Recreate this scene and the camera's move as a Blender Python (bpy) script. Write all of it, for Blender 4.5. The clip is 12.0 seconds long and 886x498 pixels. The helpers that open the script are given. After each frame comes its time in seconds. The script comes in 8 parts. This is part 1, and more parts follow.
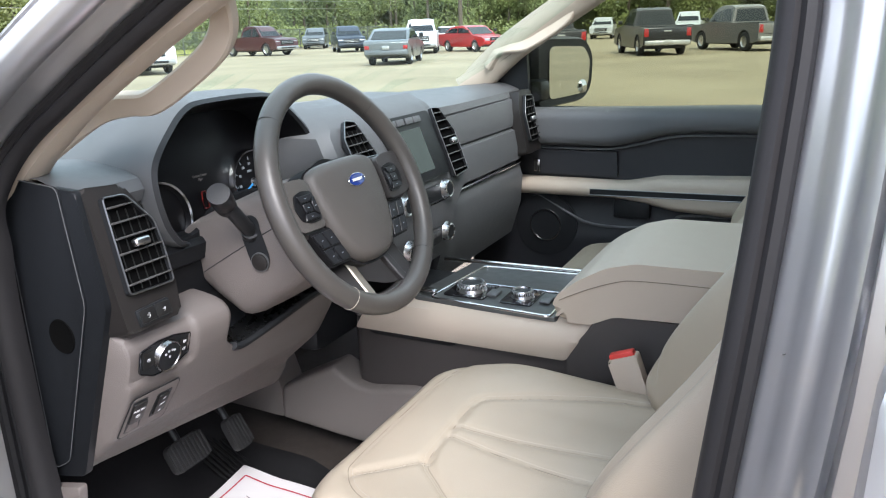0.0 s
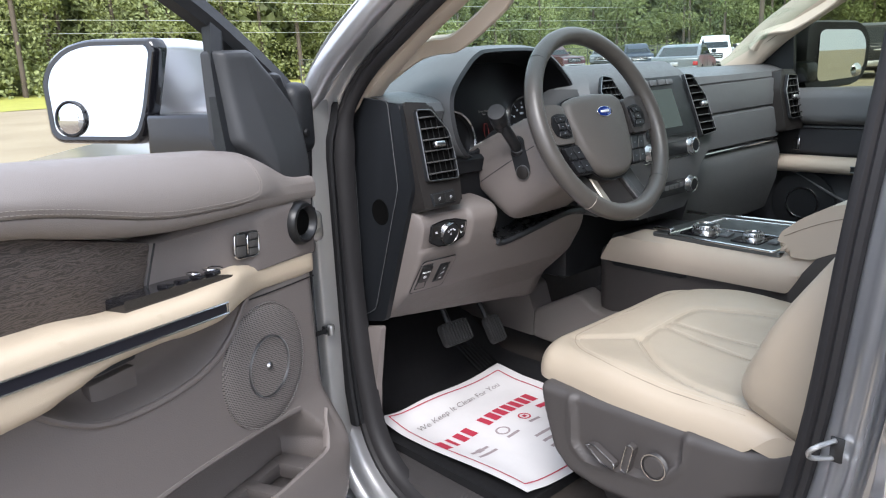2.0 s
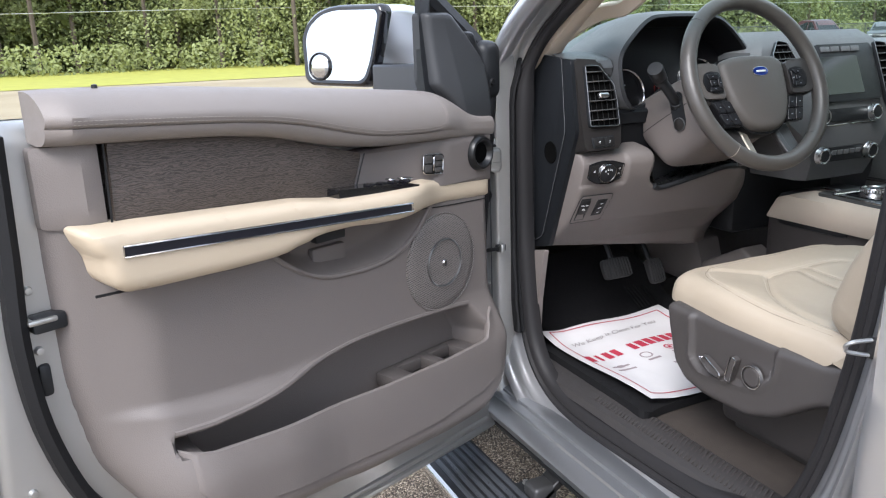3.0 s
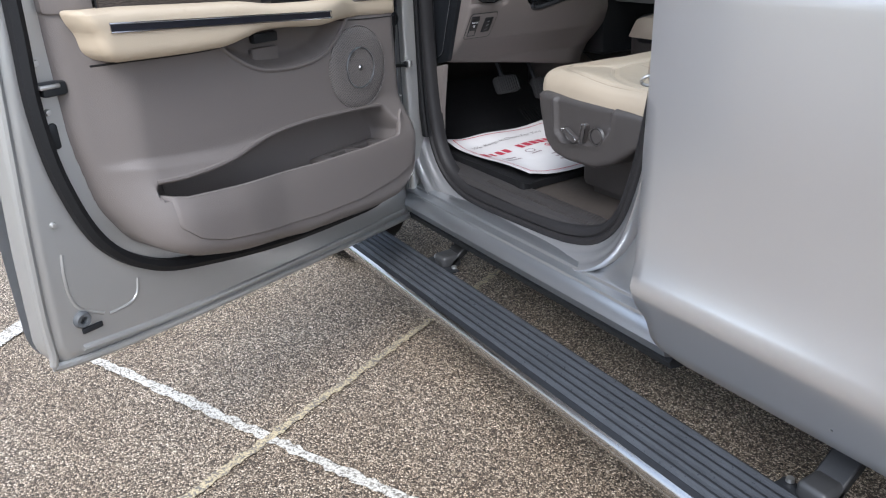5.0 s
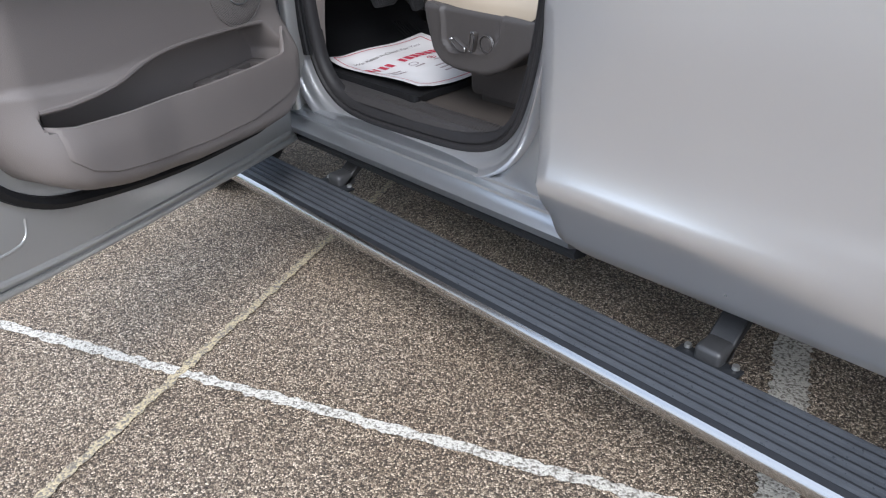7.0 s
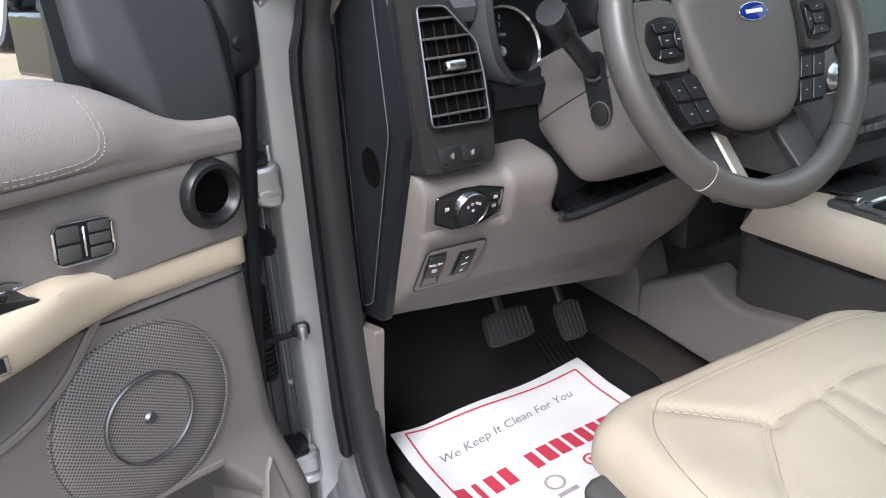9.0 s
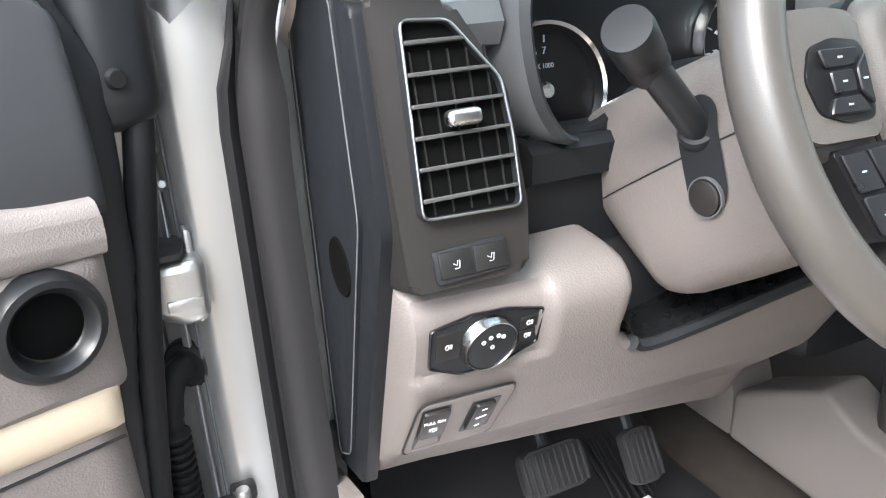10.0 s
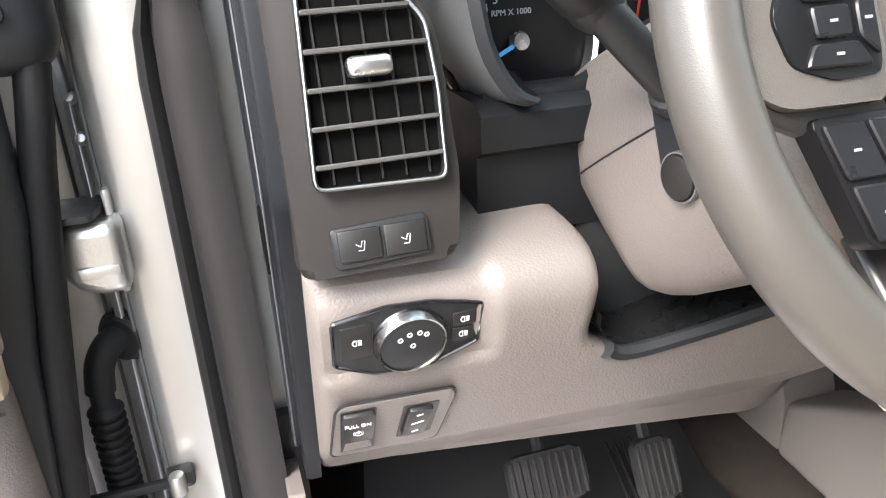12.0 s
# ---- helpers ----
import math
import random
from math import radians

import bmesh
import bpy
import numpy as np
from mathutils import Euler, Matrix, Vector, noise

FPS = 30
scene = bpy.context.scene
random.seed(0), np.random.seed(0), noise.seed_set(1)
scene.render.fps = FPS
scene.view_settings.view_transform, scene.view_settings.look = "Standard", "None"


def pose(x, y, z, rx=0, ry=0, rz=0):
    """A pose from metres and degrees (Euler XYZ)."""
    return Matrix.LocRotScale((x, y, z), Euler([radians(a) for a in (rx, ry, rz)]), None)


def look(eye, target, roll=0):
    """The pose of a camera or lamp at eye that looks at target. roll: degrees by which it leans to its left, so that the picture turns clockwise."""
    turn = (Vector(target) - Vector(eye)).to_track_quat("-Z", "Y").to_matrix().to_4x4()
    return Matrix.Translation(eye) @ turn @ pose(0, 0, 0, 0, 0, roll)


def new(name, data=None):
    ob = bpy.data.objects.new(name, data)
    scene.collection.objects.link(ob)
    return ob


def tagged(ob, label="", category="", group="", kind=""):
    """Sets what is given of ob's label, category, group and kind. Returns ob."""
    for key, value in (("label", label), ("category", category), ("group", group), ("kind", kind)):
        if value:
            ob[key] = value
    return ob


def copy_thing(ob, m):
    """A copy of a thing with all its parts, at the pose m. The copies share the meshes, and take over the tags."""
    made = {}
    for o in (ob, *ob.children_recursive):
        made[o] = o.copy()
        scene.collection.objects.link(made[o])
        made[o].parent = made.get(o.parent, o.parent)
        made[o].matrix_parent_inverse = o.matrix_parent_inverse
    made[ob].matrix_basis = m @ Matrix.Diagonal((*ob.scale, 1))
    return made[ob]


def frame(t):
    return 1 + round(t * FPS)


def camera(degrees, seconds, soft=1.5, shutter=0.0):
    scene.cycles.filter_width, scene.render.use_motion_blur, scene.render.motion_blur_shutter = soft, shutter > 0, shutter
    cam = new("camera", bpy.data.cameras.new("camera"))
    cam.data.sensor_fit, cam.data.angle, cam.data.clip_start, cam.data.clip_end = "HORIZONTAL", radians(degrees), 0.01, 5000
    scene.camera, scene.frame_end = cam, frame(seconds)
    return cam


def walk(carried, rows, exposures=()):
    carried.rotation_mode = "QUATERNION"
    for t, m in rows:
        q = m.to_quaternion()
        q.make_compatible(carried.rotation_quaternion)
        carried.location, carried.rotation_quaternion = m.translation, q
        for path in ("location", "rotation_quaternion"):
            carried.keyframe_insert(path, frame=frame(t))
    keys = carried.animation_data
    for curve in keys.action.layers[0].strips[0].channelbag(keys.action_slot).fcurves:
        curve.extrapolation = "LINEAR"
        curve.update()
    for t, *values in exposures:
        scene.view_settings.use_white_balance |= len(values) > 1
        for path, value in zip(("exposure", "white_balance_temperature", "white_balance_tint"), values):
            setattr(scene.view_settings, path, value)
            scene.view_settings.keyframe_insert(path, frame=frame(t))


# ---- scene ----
cam = camera(60.32, 12.0, 1.15)
PATH = [
    (0, (-1.0406, 1.4467, 1.4604), (-0.1698, -0.2646, 0.9007), -2.09),
    (0.5, (-1.0270, 1.5314, 1.4387), (-0.0611, -0.1324, 0.8919), -2.02),
    (1, (-1.0410, 1.6327, 1.4167), (0.0171, 0.0212, 0.8841), -2.16),
    (1.5, (-1.1340, 1.6677, 1.3809), (0.0577, 0.1456, 0.8679), -2.42),
    (2, (-1.2760, 1.7003, 1.3503), (0.1602, 0.3954, 0.8659), -2.63),
    (2.5, (-1.4713, 1.7481, 1.3253), (0.1998, 0.7509, 0.8637), -2.56),
    (2.7, (-1.5402, 1.7610, 1.3224), (0.2002, 0.8895, 0.8627), -2.47),
    (4.3, (-1.7660, 1.8067, 1.2506), (-0.0106, 1.0943, 0.6094), -2.24),
    (4.5, (-1.8333, 1.8434, 1.2288), (-0.1217, 1.0644, 0.5480), -2.44),
    (5, (-2.0254, 1.9578, 1.2015), (-0.4304, 1.0384, 0.4200), -2.81),
    (5.5, (-2.1091, 2.0674, 1.1885), (-0.6364, 1.0314, 0.3181), -3.05),
    (6, (-2.1462, 2.1508, 1.1741), (-0.7729, 1.0380, 0.2383), -3.06),
    (6.5, (-2.1281, 2.1685, 1.1807), (-0.8157, 1.0147, 0.2079), -2.83),
    (6.7, (-2.0960, 2.1446, 1.1802), (-0.7867, 0.9873, 0.2072), -2.85),
    (8.3, (-1.2675, 1.5344, 1.3030), (0.2037, 0.4532, 0.4865), -2.03),
    (8.5, (-1.1783, 1.4486, 1.2892), (0.3358, 0.3879, 0.5262), -2.58),
    (9, (-0.9712, 1.1872, 1.3335), (0.6431, 0.2871, 0.5695), -3.21),
    (9.5, (-0.7988, 1.0590, 1.3121), (0.8741, 0.2249, 0.6011), -3.42),
    (10, (-0.6837, 0.9721, 1.2944), (1.0212, 0.1966, 0.5929), -3.52),
    (10.5, (-0.6353, 0.9328, 1.2669), (1.0856, 0.1887, 0.5705), -3.79),
    (11, (-0.6140, 0.9166, 1.2421), (1.1167, 0.2059, 0.5352), -3.55),
    (11.5, (-0.6070, 0.8979, 1.2370), (1.1434, 0.2774, 0.4946), -3.07),
    (12, (-0.6445, 0.8264, 1.2607), (1.1336, 0.3185, 0.4990), -3.65),
]
walk(cam, [(t, look(eye, target, roll)) for t, eye, target, roll in PATH],
     exposures=[(0, 1.44, 6300, 13), (1, 1.27, 6300, 12), (2.7, 1.20, 6280, 12), (4.3, 0.97, 6080, 10), (5.2, 0.9, 6080, 10), (6.7, 0.76, 6060, 10), (8.3, 1.34, 6120, 11), (9.0, 1.45, 6220, 10), (9.5, 2.12, 6240, 9), (10.2, 2.53, 6530, 9), (11, 2.66, 6720, 9), (12, 2.70, 6800, 10)])

# ---- world and light ----
world = bpy.data.worlds.new("world")
scene.world = world
world.use_nodes = True
wn, wl = world.node_tree.nodes, world.node_tree.links
wn.clear()
sky = wn.new("ShaderNodeTexSky")
sky.sky_type = "NISHITA"
sky.sun_disc = False
sky.sun_elevation, sky.sun_rotation = radians(45), radians(318)
sky.air_density, sky.dust_density, sky.ozone_density = 1.0, 3.0, 1.0
haze = wn.new("ShaderNodeMix")
haze.data_type = "RGBA"
haze.inputs[0].default_value = 0.72
wl.new(sky.outputs[0], haze.inputs[6])
puff = wn.new("ShaderNodeTexNoise")
puff.inputs["Scale"].default_value, puff.inputs["Detail"].default_value = 2.6, 6
wtc = wn.new("ShaderNodeTexCoord")
wl.new(wtc.outputs["Generated"], puff.inputs["Vector"])
cloud = wn.new("ShaderNodeValToRGB")
cloud.color_ramp.elements[0].position, cloud.color_ramp.elements[1].position = 0.36, 0.64
cloud.color_ramp.elements[0].color, cloud.color_ramp.elements[1].color = (0.56, 0.66, 0.84, 1), (0.89, 0.94, 1.0, 1)
wl.new(puff.outputs["Fac"], cloud.inputs[0])
veil = wn.new("ShaderNodeVectorMath")
veil.operation = "SCALE"
veil.inputs["Scale"].default_value = 10.0
wl.new(cloud.outputs[0], veil.inputs[0])
wl.new(veil.outputs[0], haze.inputs[7])
wbg = wn.new("ShaderNodeBackground")
wbg.inputs[1].default_value = 0.13
wl.new(haze.outputs[2], wbg.inputs[0])
wout = wn.new("ShaderNodeOutputWorld")
wl.new(wbg.outputs[0], wout.inputs[0])

sun_data = bpy.data.lights.new("sun", "SUN")
sun_data.energy, sun_data.angle, sun_data.color = 1.9, radians(28), (1.0, 0.98, 0.96)
sun = new("sun", sun_data)
sun.matrix_world = look((-8.5, 9.5, 13), (0, 0, 0))


# ---- materials ----
def nodes_of(m):
    m.use_nodes = True
    return m.node_tree.nodes, m.node_tree.links, m.node_tree.nodes["Principled BSDF"]


def mat(name, col, rough=0.5, metal=0.0, var=0.1, vscale=5.0, bump=0.0, bscale=600.0, cells=False, coat=0.0, spec=0.5, rvar=0.08):
    m = bpy.data.materials.new(name)
    n, l, b = nodes_of(m)
    tc = n.new("ShaderNodeTexCoord")
    big = n.new("ShaderNodeTexNoise")
    big.inputs["Scale"].default_value, big.inputs["Detail"].default_value = vscale, 7
    l.new(tc.outputs["Object"], big.inputs["Vector"])
    mix = n.new("ShaderNodeMix")
    mix.data_type = "RGBA"
    mix.inputs[6].default_value = (*[c * (1 - var) for c in col], 1)
    mix.inputs[7].default_value = (*[min(1, c * (1 + var)) for c in col], 1)
    l.new(big.outputs["Fac"], mix.inputs[0])
    l.new(mix.outputs[2], b.inputs["Base Color"])
    fine = n.new("ShaderNodeTexNoise")
    fine.inputs["Scale"].default_value, fine.inputs["Detail"].default_value = vscale * 9, 5
    l.new(tc.outputs["Object"], fine.inputs["Vector"])
    rr = n.new("ShaderNodeMapRange")
    rr.inputs["To Min"].default_value, rr.inputs["To Max"].default_value = max(0.02, rough - rvar), min(1, rough + rvar)
    l.new(fine.outputs["Fac"], rr.inputs["Value"])
    l.new(rr.outputs[0], b.inputs["Roughness"])
    b.inputs["Metallic"].default_value = metal
    b.inputs["Specular IOR Level"].default_value = spec
    b.inputs["Coat Weight"].default_value = coat
    b.inputs["Coat Roughness"].default_value = 0.06
    if bump:
        if cells:
            g = n.new("ShaderNodeTexVoronoi")
            g.inputs["Scale"].default_value = bscale
        else:
            g = n.new("ShaderNodeTexNoise")
            g.inputs["Scale"].default_value, g.inputs["Detail"].default_value = bscale, 3
        l.new(tc.outputs["Object"], g.inputs["Vector"])
        bp = n.new("ShaderNodeBump")
        bp.inputs["Strength"].default_value, bp.inputs["Distance"].default_value = bump, 0.001
        l.new(g.outputs[0], bp.inputs["Height"])
        l.new(bp.outputs[0], b.inputs["Normal"])
    return m


SILVER = mat("silver_paint", (0.60, 0.605, 0.62), 0.28, 0.8, 0.03, 3, coat=0.7, rvar=0.012)
# the same body paint toned down: shade on sill and jambs is in the colour
SILVER_SILL_SHADED = mat("silver_sill_shaded", (0.42, 0.435, 0.455), 0.30, 0.85, 0.06, 5, coat=0.35, rvar=0.03)
SILVER_JAMB_SHADED = mat("silver_jamb_shaded", (0.43, 0.425, 0.412), 0.36, 0.62, 0.05, 6, coat=0.25, rvar=0.03)
DARK_TAUPE = mat("dark_taupe_plastic", (0.055, 0.049, 0.047), 0.5, 0, 0.07, 5, 0.25, 1300, True)
TAUPE = mat("taupe_plastic", (0.150, 0.131, 0.122), 0.50, 0, 0.06, 4, 0.30, 520, True, rvar=0.05)
TAUPE_LEATHER = mat("taupe_leather", (0.205, 0.180, 0.166), 0.5, 0, 0.07, 5, 0.32, 760, True)
CHARCOAL = mat("charcoal_plastic", (0.105, 0.108, 0.112), 0.46, 0, 0.08, 5, 0.25, 950, True, spec=0.42)
BLACK = mat("black_plastic", (0.0165, 0.0178, 0.0200), 0.42, 0, 0.1, 6, 0.12, 1500, spec=0.32)
GLOSS_BLACK = mat("gloss_black", (0.008, 0.008, 0.01), 0.12, 0, 0.1, 8, coat=0.5, rvar=0.04)
RUBBER = mat("black_rubber", (0.011, 0.011, 0.012), 0.6, 0, 0.15, 9, 0.2, 500, spec=0.25)
SEAL = mat("seal_rubber", (0.020, 0.019, 0.020), 0.55, 0, 0.12, 9, 0.15, 900, spec=0.3)
TAN = mat("tan_leather", (0.49, 0.405, 0.30), 0.46, 0, 0.05, 5, 0.14, 900, True)
SEAT = mat("seat_leather", (0.385, 0.323, 0.248), 0.44, 0, 0.07, 6, 0.22, 800, True)
# darker leather tone that paints the shade in the sewn grooves
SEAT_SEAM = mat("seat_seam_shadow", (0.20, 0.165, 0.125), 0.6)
THREAD = mat("seam_thread", (0.42, 0.37, 0.31), 0.7)
DOOR_THREAD = mat("door_seam_thread", (0.27, 0.24, 0.22), 0.7)
BEIGE = mat("beige_trim", (0.50, 0.425, 0.345), 0.55, 0, 0.05, 4, 0.3, 900)
CHROME = mat("chrome", (0.62, 0.62, 0.63), 0.13, 1.0, 0.04, 9, rvar=0.05)
VENT_METAL = mat("dark_chrome", (0.26, 0.26, 0.265), 0.32, 1.0, 0.05, 9)
# flat near-black that stands for the shade inside uncut recesses
RECESS_SHADE = mat("recess_shade", (0.003, 0.003, 0.003), 0.9, spec=0.05)
SATIN = mat("satin_metal", (0.60, 0.60, 0.61), 0.28, 1.0, 0.05, 9)
STEEL = mat("zinc_steel", (0.50, 0.50, 0.49), 0.38, 0.9, 0.15, 30, 0.3, 300)
CARPET = mat("dark_carpet", (0.044, 0.0350, 0.029), 0.95, 0, 0.3, 40, 1.0, 900, rvar=0.03)
PEDAL = mat("pedal_rubber", (0.017, 0.017, 0.018), 0.65, 0, 0.15, 20, 0.3, 500, spec=0.25)
SCREEN = mat("dark_screen", (0.022, 0.028, 0.027), 0.14, 0, 0.1, 4, coat=0.3, rvar=0.05)
WHITE_INK = mat("white_print", (0.75, 0.76, 0.78), 0.5, 0, 0.03, 20)
RED = mat("red_plastic", (0.65, 0.05, 0.04), 0.4, 0, 0.05, 20)
BLUE = mat("blue_enamel", (0.01, 0.035, 0.22), 0.15, 0.2, 0.05, 30, coat=0.6)
PAPER = mat("white_paper", (0.62, 0.605, 0.61), 0.8, 0, 0.07, 14, 0.4, 60)
PAPER_RED = mat("red_print", (0.42, 0.03, 0.06), 0.8, 0, 0.15, 60)
PAPER_SCRIPT = mat("faded_script_print", (0.26, 0.235, 0.235), 0.8, 0, 0.2, 60)
PAPER_PALE = mat("pale_print", (0.30, 0.25, 0.26), 0.8, 0, 0.25, 60)
DARK_STEEL = mat("dark_cast_metal", (0.022, 0.022, 0.023), 0.45, 0.2, 0.2, 20, 0.3, 200)
MIRROR = mat("mirror_glass", (0.70, 0.715, 0.73), 0.01, 1.0, 0.0, 1, rvar=0.0)


def wood_mat():
    m = bpy.data.materials.new("dark_wood_grain")
    n, l, b = nodes_of(m)
    tc = n.new("ShaderNodeTexCoord")
    mp = n.new("ShaderNodeMapping")
    mp.inputs["Scale"].default_value = (0.22, 0.22, 1.0)
    l.new(tc.outputs["Object"], mp.inputs["Vector"])
    g = n.new("ShaderNodeTexWave")
    g.wave_type, g.bands_direction = "BANDS", "Z"
    g.inputs["Scale"].default_value, g.inputs["Distortion"].default_value = 105, 17
    g.inputs["Detail"].default_value, g.inputs["Detail Scale"].default_value = 6, 1.4
    l.new(mp.outputs[0], g.inputs["Vector"])
    r = n.new("ShaderNodeValToRGB")
    r.color_ramp.elements[0].position, r.color_ramp.elements[1].position = 0.05, 0.95
    r.color_ramp.elements[0].color, r.color_ramp.elements[1].color = (0.034, 0.027, 0.023, 1), (0.085, 0.068, 0.059, 1)
    l.new(g.outputs["Fac"], r.inputs[0])
    l.new(r.outputs[0], b.inputs["Base Color"])
    b.inputs["Roughness"].default_value = 0.42
    bp = n.new("ShaderNodeBump")
    bp.inputs["Strength"].default_value, bp.inputs["Distance"].default_value = 0.5, 0.001
    l.new(g.outputs["Fac"], bp.inputs["Height"])
    l.new(bp.outputs[0], b.inputs["Normal"])
    return m


def glass_mat(name, col, gloss, rough=0.0):
    """A thin pane: clear or tinted, with a faint mirror image."""
    m = bpy.data.materials.new(name)
    n, l, b = nodes_of(m)
    clear = n.new("ShaderNodeBsdfTransparent")
    clear.inputs[0].default_value = (*col, 1)
    shine = n.new("ShaderNodeBsdfGlossy")
    shine.inputs["Roughness"].default_value = rough
    mix = n.new("ShaderNodeMixShader")
    mix.inputs[0].default_value = gloss
    l.new(clear.outputs[0], mix.inputs[1])
    l.new(shine.outputs[0], mix.inputs[2])
    l.new(mix.outputs[0], n["Material Output"].inputs[0])
    return m


WOOD = wood_mat()
SCREEN_GLASS = glass_mat("windshield_glass", (0.80, 0.92, 0.87), 0.09, 0.03)
SIDE_GLASS = glass_mat("side_window_glass", (0.68, 0.71, 0.62), 0.03)
TINTED = glass_mat("tinted_glass", (0.10, 0.11, 0.11), 0.12)


def ground_mat():
    m = bpy.data.materials.new("chip_seal")
    n, l, b = nodes_of(m)
    tc = n.new("ShaderNodeTexCoord")
    v = n.new("ShaderNodeTexVoronoi")
    v.inputs["Scale"].default_value = 225
    l.new(tc.outputs["Object"], v.inputs["Vector"])
    sep = n.new("ShaderNodeSeparateColor")
    l.new(v.outputs["Color"], sep.inputs[0])
    r = n.new("ShaderNodeValToRGB")
    e = r.color_ramp.elements
    e[0].position, e[0].color = 0.0, (0.060, 0.050, 0.042, 1)
    e[1].position, e[1].color = 1.0, (0.78, 0.72, 0.64, 1)
    for p, c in ((0.30, (0.165, 0.136, 0.110, 1)), (0.58, (0.34, 0.287, 0.235, 1)), (0.86, (0.58, 0.52, 0.445, 1))):
        q = e.new(p)
        q.color = c
    l.new(sep.outputs[0], r.inputs[0])
    stain = n.new("ShaderNodeTexNoise")
    stain.inputs["Scale"].default_value, stain.inputs["Detail"].default_value = 1.1, 6
    l.new(tc.outputs["Object"], stain.inputs["Vector"])
    tone = n.new("ShaderNodeValToRGB")
    tone.color_ramp.elements[0].color, tone.color_ramp.elements[1].color = (0.92, 0.80, 0.66, 1), (1.22, 1.14, 1.03, 1)
    tone.color_ramp.elements[0].position, tone.color_ramp.elements[1].position = 0.32, 0.62
    l.new(stain.outputs["Fac"], tone.inputs[0])
    mul = n.new("ShaderNodeMix")
    mul.data_type, mul.blend_type = "RGBA", "MULTIPLY"
    mul.inputs[0].default_value = 1
    # dark binder in the gaps between the stones
    gap = n.new("ShaderNodeTexVoronoi")
    gap.feature = "DISTANCE_TO_EDGE"
    gap.inputs["Scale"].default_value = 225
    l.new(tc.outputs["Object"], gap.inputs["Vector"])
    gr = n.new("ShaderNodeValToRGB")
    gr.color_ramp.elements[0].position, gr.color_ramp.elements[1].position = 0.03, 0.13
    gr.color_ramp.elements[0].color, gr.color_ramp.elements[1].color = (0.13, 0.12, 0.11, 1), (1, 1, 1, 1)
    l.new(gap.outputs["Distance"], gr.inputs[0])
    chip = n.new("ShaderNodeMix")
    chip.data_type, chip.blend_type = "RGBA", "MULTIPLY"
    chip.inputs[0].default_value = 1
    l.new(r.outputs[0], chip.inputs[6])
    l.new(gr.outputs[0], chip.inputs[7])
    l.new(chip.outputs[2], mul.inputs[6])
    l.new(tone.outputs[0], mul.inputs[7])
    # blend to a paler tan lot with distance from the parking bay
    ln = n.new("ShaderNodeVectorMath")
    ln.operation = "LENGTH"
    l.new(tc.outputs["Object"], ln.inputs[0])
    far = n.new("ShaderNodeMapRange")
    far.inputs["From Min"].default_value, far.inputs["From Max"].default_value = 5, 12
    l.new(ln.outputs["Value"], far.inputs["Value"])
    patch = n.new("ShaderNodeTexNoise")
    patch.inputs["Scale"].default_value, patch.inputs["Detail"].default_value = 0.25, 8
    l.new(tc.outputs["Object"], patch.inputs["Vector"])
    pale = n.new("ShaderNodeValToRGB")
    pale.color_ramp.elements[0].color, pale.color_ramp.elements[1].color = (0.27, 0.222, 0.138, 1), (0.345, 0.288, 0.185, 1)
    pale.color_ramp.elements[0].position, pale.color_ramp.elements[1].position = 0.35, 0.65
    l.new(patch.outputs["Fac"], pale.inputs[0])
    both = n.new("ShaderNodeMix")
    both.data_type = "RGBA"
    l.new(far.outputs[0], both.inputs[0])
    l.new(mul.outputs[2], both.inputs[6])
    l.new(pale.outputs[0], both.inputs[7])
    l.new(both.outputs[2], b.inputs["Base Color"])
    b.inputs["Roughness"].default_value = 0.85
    bp = n.new("ShaderNodeBump")
    bp.inputs["Strength"].default_value, bp.inputs["Distance"].default_value = 0.9, 0.004
    bp.invert = True
    l.new(v.outputs["Distance"], bp.inputs["Height"])
    l.new(bp.outputs[0], b.inputs["Normal"])
    return m


def paint_line_mat(name, col, wear):
    """Road paint broken by the stones under it."""
    m = bpy.data.materials.new(name)
    n, l, b = nodes_of(m)
    tc = n.new("ShaderNodeTexCoord")
    v = n.new("ShaderNodeTexVoronoi")
    v.inputs["Scale"].default_value = 190
    l.new(tc.outputs["Object"], v.inputs["Vector"])
    w = n.new("ShaderNodeTexNoise")
    w.inputs["Scale"].default_value, w.inputs["Detail"].default_value = 130, 8
    l.new(tc.outputs["Object"], w.inputs["Vector"])
    r = n.new("ShaderNodeValToRGB")
    r.color_ramp.elements[0].position, r.color_ramp.elements[1].position = wear, wear + 0.2
    r.color_ramp.elements[0].color, r.color_ramp.elements[1].color = (0.17, 0.148, 0.122, 1), (*col, 1)
    sep = n.new("ShaderNodeSeparateColor")
    l.new(v.outputs["Color"], sep.inputs[0])
    both = n.new("ShaderNodeMath")
    both.operation = "MULTIPLY_ADD"
    both.inputs[1].default_value = 0.34
    l.new(sep.outputs[0], both.inputs[0])
    low = n.new("ShaderNodeMath")
    low.operation = "MULTIPLY"
    low.inputs[1].default_value = 0.66
    l.new(w.outputs["Fac"], low.inputs[0])
    l.new(low.outputs[0], both.inputs[2])
    l.new(both.outputs[0], r.inputs[0])
    l.new(r.outputs[0], b.inputs["Base Color"])
    b.inputs["Roughness"].default_value = 0.8
    bp = n.new("ShaderNodeBump")
    bp.inputs["Strength"].default_value, bp.inputs["Distance"].default_value = 0.7, 0.003
    bp.invert = True
    l.new(v.outputs["Distance"], bp.inputs["Height"])
    l.new(bp.outputs[0], b.inputs["Normal"])
    return m


